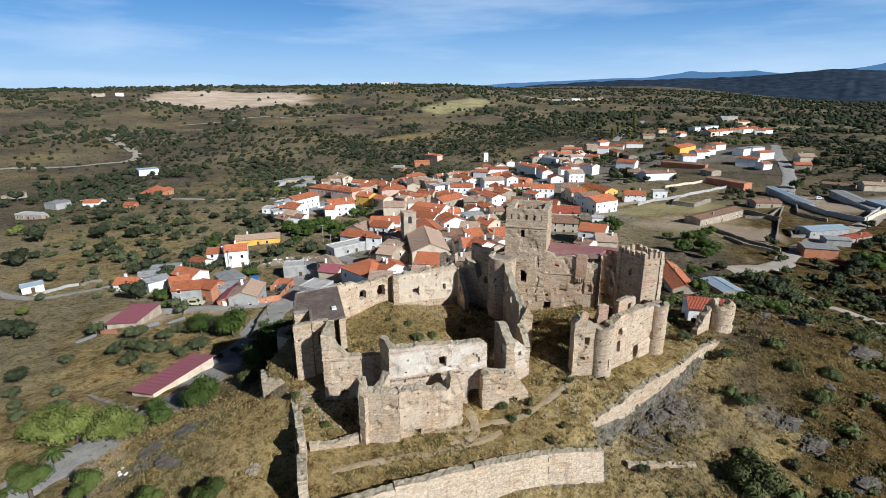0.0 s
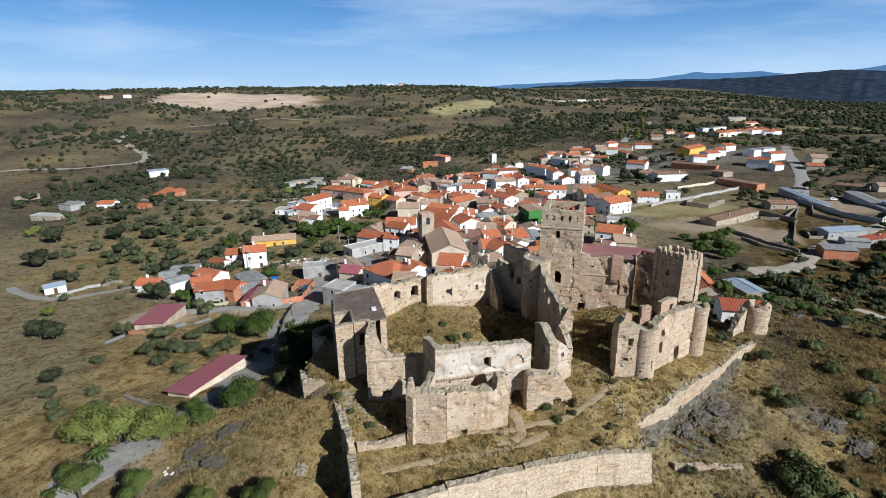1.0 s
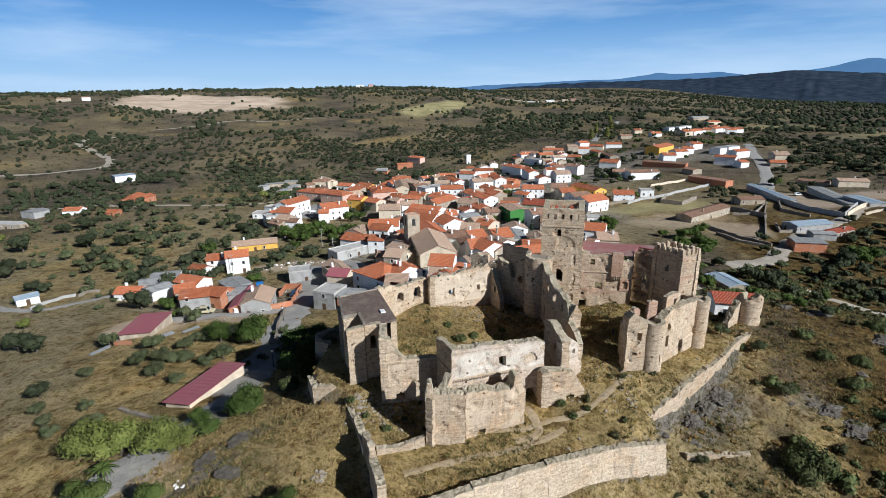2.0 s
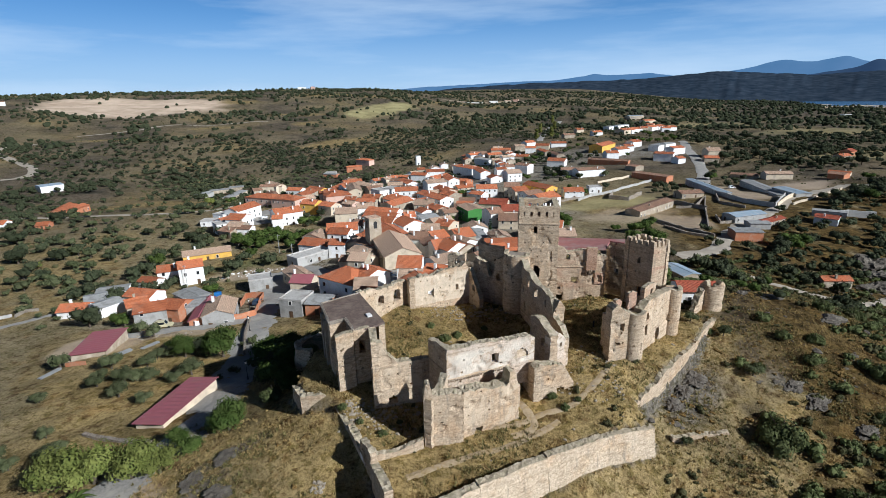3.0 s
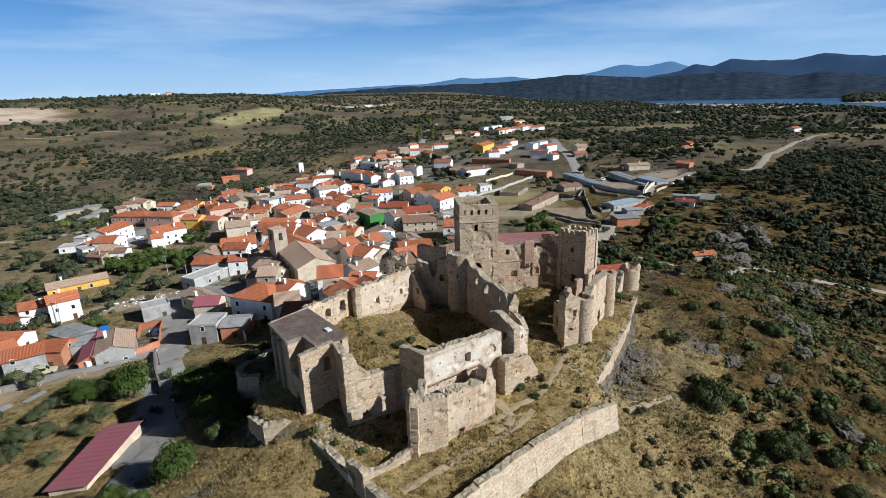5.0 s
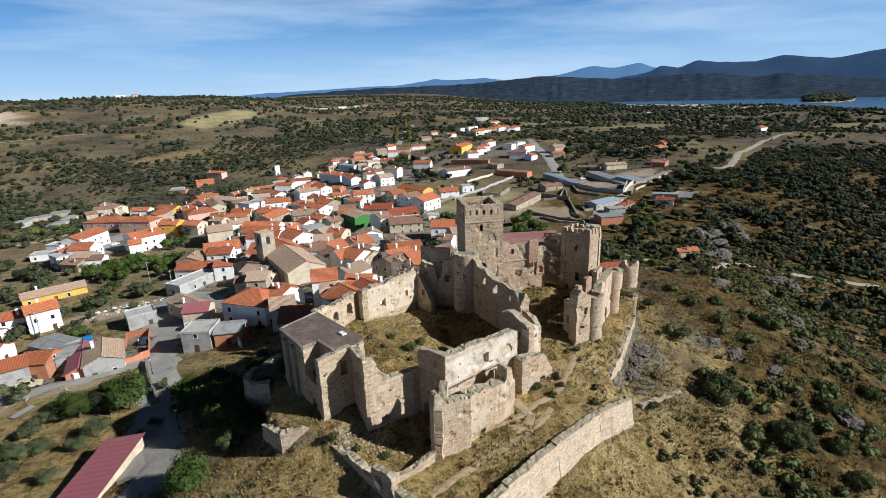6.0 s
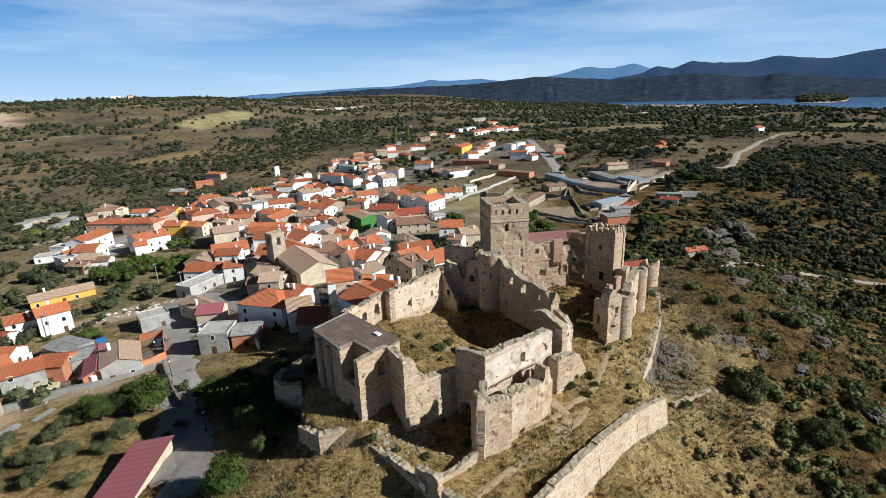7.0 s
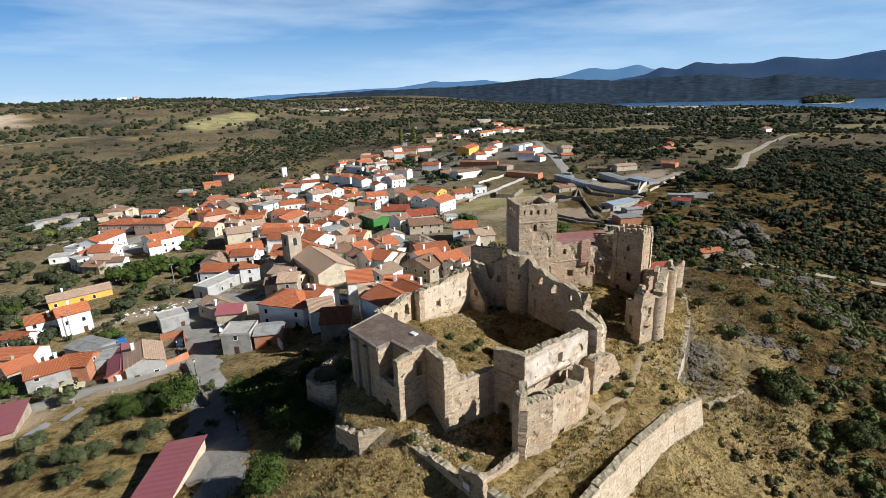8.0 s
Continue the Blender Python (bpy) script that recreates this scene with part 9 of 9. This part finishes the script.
for i, (rx, ry, rr, rh, rt) in enumerate(((121, 201, 9, 6.5, 40), (131, 195, 10, 7, 20), (139, 208, 9, 6, 60), (108, 175, 7, 5, 10), (116, 187, 8, 5, 30), (115, 152, 6, 4, 0), (119, 148, 5, 3.5, 40), (53, 80.5, 3.6, 2.0, 60), (50.5, 83, 3.0, 1.6, 20), (40, 56, 2.4, 1.7, 80), (41, 54, 2.0, 1.4, 10), (35, 64.5, 2.2, 1.0, 30), (12.8, 69.5, 2.6, 1.5, 50), (10.5, 66.8, 2.4, 1.4, 50), (8.2, 63.6, 2.0, 1.2, 50), (30.2, 69.0, 2.8, 1.0, 50), (28, 71.5, 2.2, 0.9, 40), (92, 141, 4, 2.5, 20), (36.5, 100.5, 2.6, 1.2, 0), (33, 103, 2.2, 1.4, 40), (44, 92, 3, 1.4, 30), (46, 72, 2.6, 1.6, 70), (58, 96, 3.2, 1.8, 20), (-51.5, 46.8, 2.4, 0.5, 50), (-54, 43.5, 2.6, 0.5, 50), (-49.5, 41.5, 2.2, 0.4, 40))):
    crag(rx, ry, rr, rh, i + 1, rt)

# ---- the eastern slope below the village ----
house(93.0, 173.5, 5, 9.4, 4.2, 2.8, 0.9, "stone", "orange")
strip("track", [(50, 186), (57, 178), (68.6, 165.6), (77.5, 162), (90, 159), (100, 163), (110, 168.5), (125, 161), (142, 156), (160, 150)], 3.6, DIRT_ROAD, "pale dirt track below the castle hill", "track", 0.25)
field_wall("stone_wall", [(136, 259), (146, 261), (157, 259)], 3.2, 0.6, WALLS["grey"], "long grey cement wall on the slope")
low_stub = castle("low_wall", "low broken stone wall on the slope below the castle", "stone wall")
masonry("wall", low_stub, straight((6.6, 57.0), (15.0, 60.2)), -10.0, [(0, ground_z(6.6, 57.0) + 0.7), (0.5, ground_z(10.8, 58.6) + 0.6), (1, ground_z(15, 60.2) + 0.5)], 0.7, STONE, (), 0.28, 0.18, 95)
field_wall("stone_wall", [(-84.2, 110.5), (-78.5, 98.0), (-72.6, 87.0)], 1.3, 0.4, STONE_GREY, "dark stone wall along the lane")
field_wall("stone_wall", [(-82, 55.0), (-74, 53.0), (-67.5, 52.0)], 0.5, 0.6, STONE_GREY, "low dry stone wall beside the barn")
green_tree(-63.9, 83.0, 9.0)
green_tree(-68.0, 88.5, 6.5)
oak_tree(-57.0, 71.5, 7.5)
oak_tree(-60.0, 77.5, 6.0)
oak_tree(-52.0, 78.5, 6.0)
green_tree(-56.1, 54.2, 5.4)
green_tree(-58.5, 48.5, 3.6)
bush(21.8, 60.6, 8.0)
bush(27.4, 51.6, 6.5)
bush(34.5, 50.5, 4.0)
bush(33.0, 45.5, 4.5)
bush(38.5, 57.0, 3.6)
bush(25.5, 44.0, 3.5)
bush(-46.2, 72.2, 4.2, -0.65)
bush(-48.6, 68.2, 3.0, -0.65)
bush(-45.6, 67.6, 2.2, -0.65)
green_tree(-54.5, 66.0, 7.0)
bush(-52.5, 60.5, 4.0)
bush(31.1, 81.7, 3.2)
bush(36.3, 82.0, 3.6)
bush(33.1, 76.4, 3.0)
bush(43.7, 76.2, 5.2)
bush(39.3, 67.0, 3.4)
bush(18.9, 82.0, 2.2)
bush(22.3, 83.0, 2.4)
bush(23.8, 73.3, 2.4)
bush(46.0, 98.0, 4.5)
bush(56.0, 104.0, 5.0)
bush(63.0, 92.0, 4.5)
bush(50.0, 60.0, 4.0)
x, y, q = near_scatter(260, -124, -98, 150, 168, 61, lambda x, y: blob(x, y, -110, 158, 11, 4, 25))
stones("rubble", x, y, 0.3 + 0.9 * q ** 2, WALLS["white"], "builders' rubble and pale blocks on a waste plot", 21)
x, y, q = near_scatter(160, -122, -92, 86, 104, 62, lambda x, y: blob(x, y, -104, 96, 13, 4, 25))
stones("rubble", x, y, 0.25 + 0.7 * q ** 2, RUBBLE, "stones and clutter beside the lane", 22)
grove = random.Random(17)
for k in range(14):
    green_tree(-138 + 2.9 * k + grove.uniform(-1.5, 1.5), 197 + 1.1 * k + grove.uniform(-4, 4), grove.uniform(5.0, 7.5))
for k in range(26):
    gx, gy = grove.uniform(-225, -150), grove.uniform(125, 225)
    (olive_tree if k % 3 else oak_tree)(gx, gy, grove.uniform(4.5, 7.5))
for k in range(5):
    olive_tree(grove.uniform(-99, -80), grove.uniform(66, 86), grove.uniform(3.0, 4.0))
for tx, ty, tw in ((-58.5, 80.0, 8.0), (-55.0, 74.0, 7.0), (-62.5, 86.5, 7.5), (-53.0, 84.0, 6.0), (-50.5, 63.0, 5.0)):
    green_tree(tx, ty, tw)

# trees in the gardens and lanes of the village
green_tree(-8.3, 407.5, 5)
green_tree(-5.7, 387.7, 6)
green_tree(-1.3, 361.5, 6)
green_tree(15.1, 391.9, 6)
green_tree(22.2, 347.9, 4)
green_tree(29.7, 327.9, 5)
green_tree(24.3, 384.5, 5)
green_tree(137.3, 682.2, 9)
green_tree(132.8, 629.2, 9)
green_tree(133.4, 599.6, 10)
green_tree(144.6, 608.9, 9)
green_tree(153.3, 609.4, 9)
green_tree(174.4, 653.1, 8)
green_tree(97.9, 550.8, 6)
green_tree(83.9, 522.9, 5)
green_tree(56.7, 481.9, 5)
green_tree(35.9, 790.3, 9)
green_tree(45.5, 781.8, 9)
green_tree(58.1, 622.5, 7)
green_tree(45.7, 593.8, 6)
green_tree(27.3, 503, 6)
green_tree(-3.9, 526.8, 7)
green_tree(1.9, 496.1, 6)
green_tree(-50, 340.9, 5)
green_tree(-46.1, 331.9, 5)
green_tree(-52.7, 351.4, 4)
green_tree(-63.7, 268, 4)
green_tree(-59.1, 262.3, 4)
green_tree(-46.8, 245, 5)
green_tree(-35, 335.2, 4)
green_tree(-7.3, 234.9, 5)
green_tree(40.9, 221.2, 8)
green_tree(40.3, 206.8, 8)
green_tree(32.8, 201.4, 8)
green_tree(40.4, 197.1, 7)
green_tree(1.5, 229.3, 5)
green_tree(8.4, 228.1, 5)
green_tree(-136.6, 252.2, 7)
green_tree(-122.3, 272.2, 6)
green_tree(-155.1, 573.5, 5)
green_tree(-145, 482.9, 6)
green_tree(125.7, 384.6, 8)
green_tree(95.9, 206.4, 8)
green_tree(103.6, 214.4, 8)
green_tree(172, 289.3, 8)
green_tree(201.3, 335.4, 8)
oak_tree(8.4, 380.4, 6)
oak_tree(19.1, 376, 5)
oak_tree(46.8, 475.9, 5)
oak_tree(-130.7, 259.6, 6)
oak_tree(-124.3, 265.1, 6)
oak_tree(-121.7, 240, 5)
oak_tree(-168.4, 540.8, 5)
oak_tree(73.2, 331.1, 5)
oak_tree(75.1, 312.9, 5)
oak_tree(83.5, 314.7, 5)
oak_tree(94.3, 211.1, 8)
oak_tree(119.2, 270.1, 6)
oak_tree(175, 305.8, 9)
oak_tree(154.8, 280.6, 9)

# weeds and rubble round the foot of the ruin
for bx, by, bw in ((-37.6, 52.0, 1.6), (-34.8, 50.2, 1.2), (-31.4, 49.0, 1.5), (-29.6, 51.0, 1.1), (-26.2, 70.5, 2.6), (-24.4, 72.5, 2.0), (-29.0, 73.5, 1.6), (-20.0, 75.5, 1.5), (-9.6, 57.4, 1.8), (-8.0, 55.6, 1.5), (-6.2, 57.0, 1.2)):
    bush(bx, by, bw)
x, y, q = near_scatter(150, -37.6, -27.0, 49.0, 54.0, 71, lambda x, y: np.ones(len(x)))
stones("rubble", x, y, 0.15 + 0.45 * q ** 2, RUBBLE, "tumbled stones below the chapel walls", 31)
x, y, q = near_scatter(220, -30.0, -16.0, 77.0, 83.0, 72, lambda x, y: inside(x, y))
stones("rubble", x, y, 0.15 + 0.5 * q ** 2, RUBBLE, "fallen stones along the court wall", 32)
x, y, q = near_scatter(160, -12.0, 0.0, 57.0, 66.0, 73, lambda x, y: inside(x, y))
stones("rubble", x, y, 0.12 + 0.4 * q ** 2, RUBBLE, "loose stones by the broken gate", 33)


# ---- small things in the yards ----
GALVANISED = plain("galvanised steel", (0.42, 0.43, 0.44), (0.34, 0.35, 0.36), 3.0, 0.45, None, 0.5, 0, 0.1, 9, 0.01, 0.6)
BLUE_PLASTIC = plain("blue plastic", (0.03, 0.16, 0.42), (0.025, 0.13, 0.36), 3.0, 0.5)
RED_PLASTIC = plain("red plastic", (0.5, 0.05, 0.03), (0.42, 0.04, 0.025), 3.0, 0.5)


def beam_stack(x, y, rot, length, count):
    root = thing("beam_stack", x, y, ground_z(x, y), rot, "stack of grey galvanised steel beams lying on bare earth", "steel beams")
    for k in range(count):
        bm = bmesh.new()
        add_box(bm, -length / 2, length / 2, -0.16, 0.16, 0.0, 0.06)
        add_box(bm, -length / 2, length / 2, -0.16, -0.1, 0.06, 0.2)
        add_box(bm, -length / 2, length / 2, 0.1, 0.16, 0.06, 0.2)
        part("beam", bm, GALVANISED, root).matrix_basis = pose(0.12 * (k % 2), (k % 3) * 0.4 - 0.4, 0.1 + 0.22 * (k // 3))


beam_stack(-101.0, 85.0, 62, 4.6, 6)
beam_stack(-109.8, 76.0, 80, 4.2, 5)
beam_stack(-97.5, 90.0, 68, 4.0, 3)


def utility_pole(x, y, h):
    root = thing("utility_pole", x, y, ground_z(x, y), 20, "tall grey utility pole with a short crossarm", "pole")
    part("pole", tube(0.13, 0.09, -0.3, h, 9), WALLS["grey"], root)
    part("crossarm", box(-0.7, 0.7, -0.05, 0.05, h - 0.6, h - 0.48, 0.01), GALVANISED, root)
    for u in (-0.6, 0.0, 0.6):
        part("insulator", tube(0.05, 0.04, h - 0.48, h - 0.3, 7), TRIM_WHITE, root).location.x = u


utility_pole(-97.6, 167.6, 8.5)
utility_pole(-125.5, 143.9, 8.0)
utility_pole(-112.0, 186.0, 8.0)
tank = thing("water_tank", -108.5, 134.5, ground_z(-108.5, 134.5), 25, "bright blue plastic tank beside a grey roof", "tank")
part("body", box(-1.1, 1.1, -0.8, 0.8, -0.2, 1.7, 0.15), BLUE_PLASTIC, tank)
part("lid", tube(0.3, 0.28, 1.7, 1.82, 12), BLUE_PLASTIC, tank)
for bx, by in ((-95.0, 108.2), (-93.6, 109.0)):
    crate = thing("crate", bx, by, ground_z(bx, by), 30, "red plastic crate standing by the lane", "crate")
    part("body", box(-0.5, 0.5, -0.4, 0.4, 0.0, 0.9, 0.05), RED_PLASTIC, crate)
    part("rim", box(-0.55, 0.55, -0.45, 0.45, 0.9, 1.0, 0.02), RED_PLASTIC, crate)
field_wall("stone_wall", [(-109.2, 79.3), (-107.0, 79.6), (-104.8, 79.9)], 0.9, 0.2, WALLS["brick"], "low orange brick wall in front of the open shed")
x, y, q = near_scatter(14, -56.8, -55.2, 38.6, 39.8, 63, lambda x, y: np.ones(len(x)))
stones("white_debris", x, y, 0.16 + 0.3 * q, WALLS["white"], "small heap of white plaster debris on bare earth", 23, 0.35)
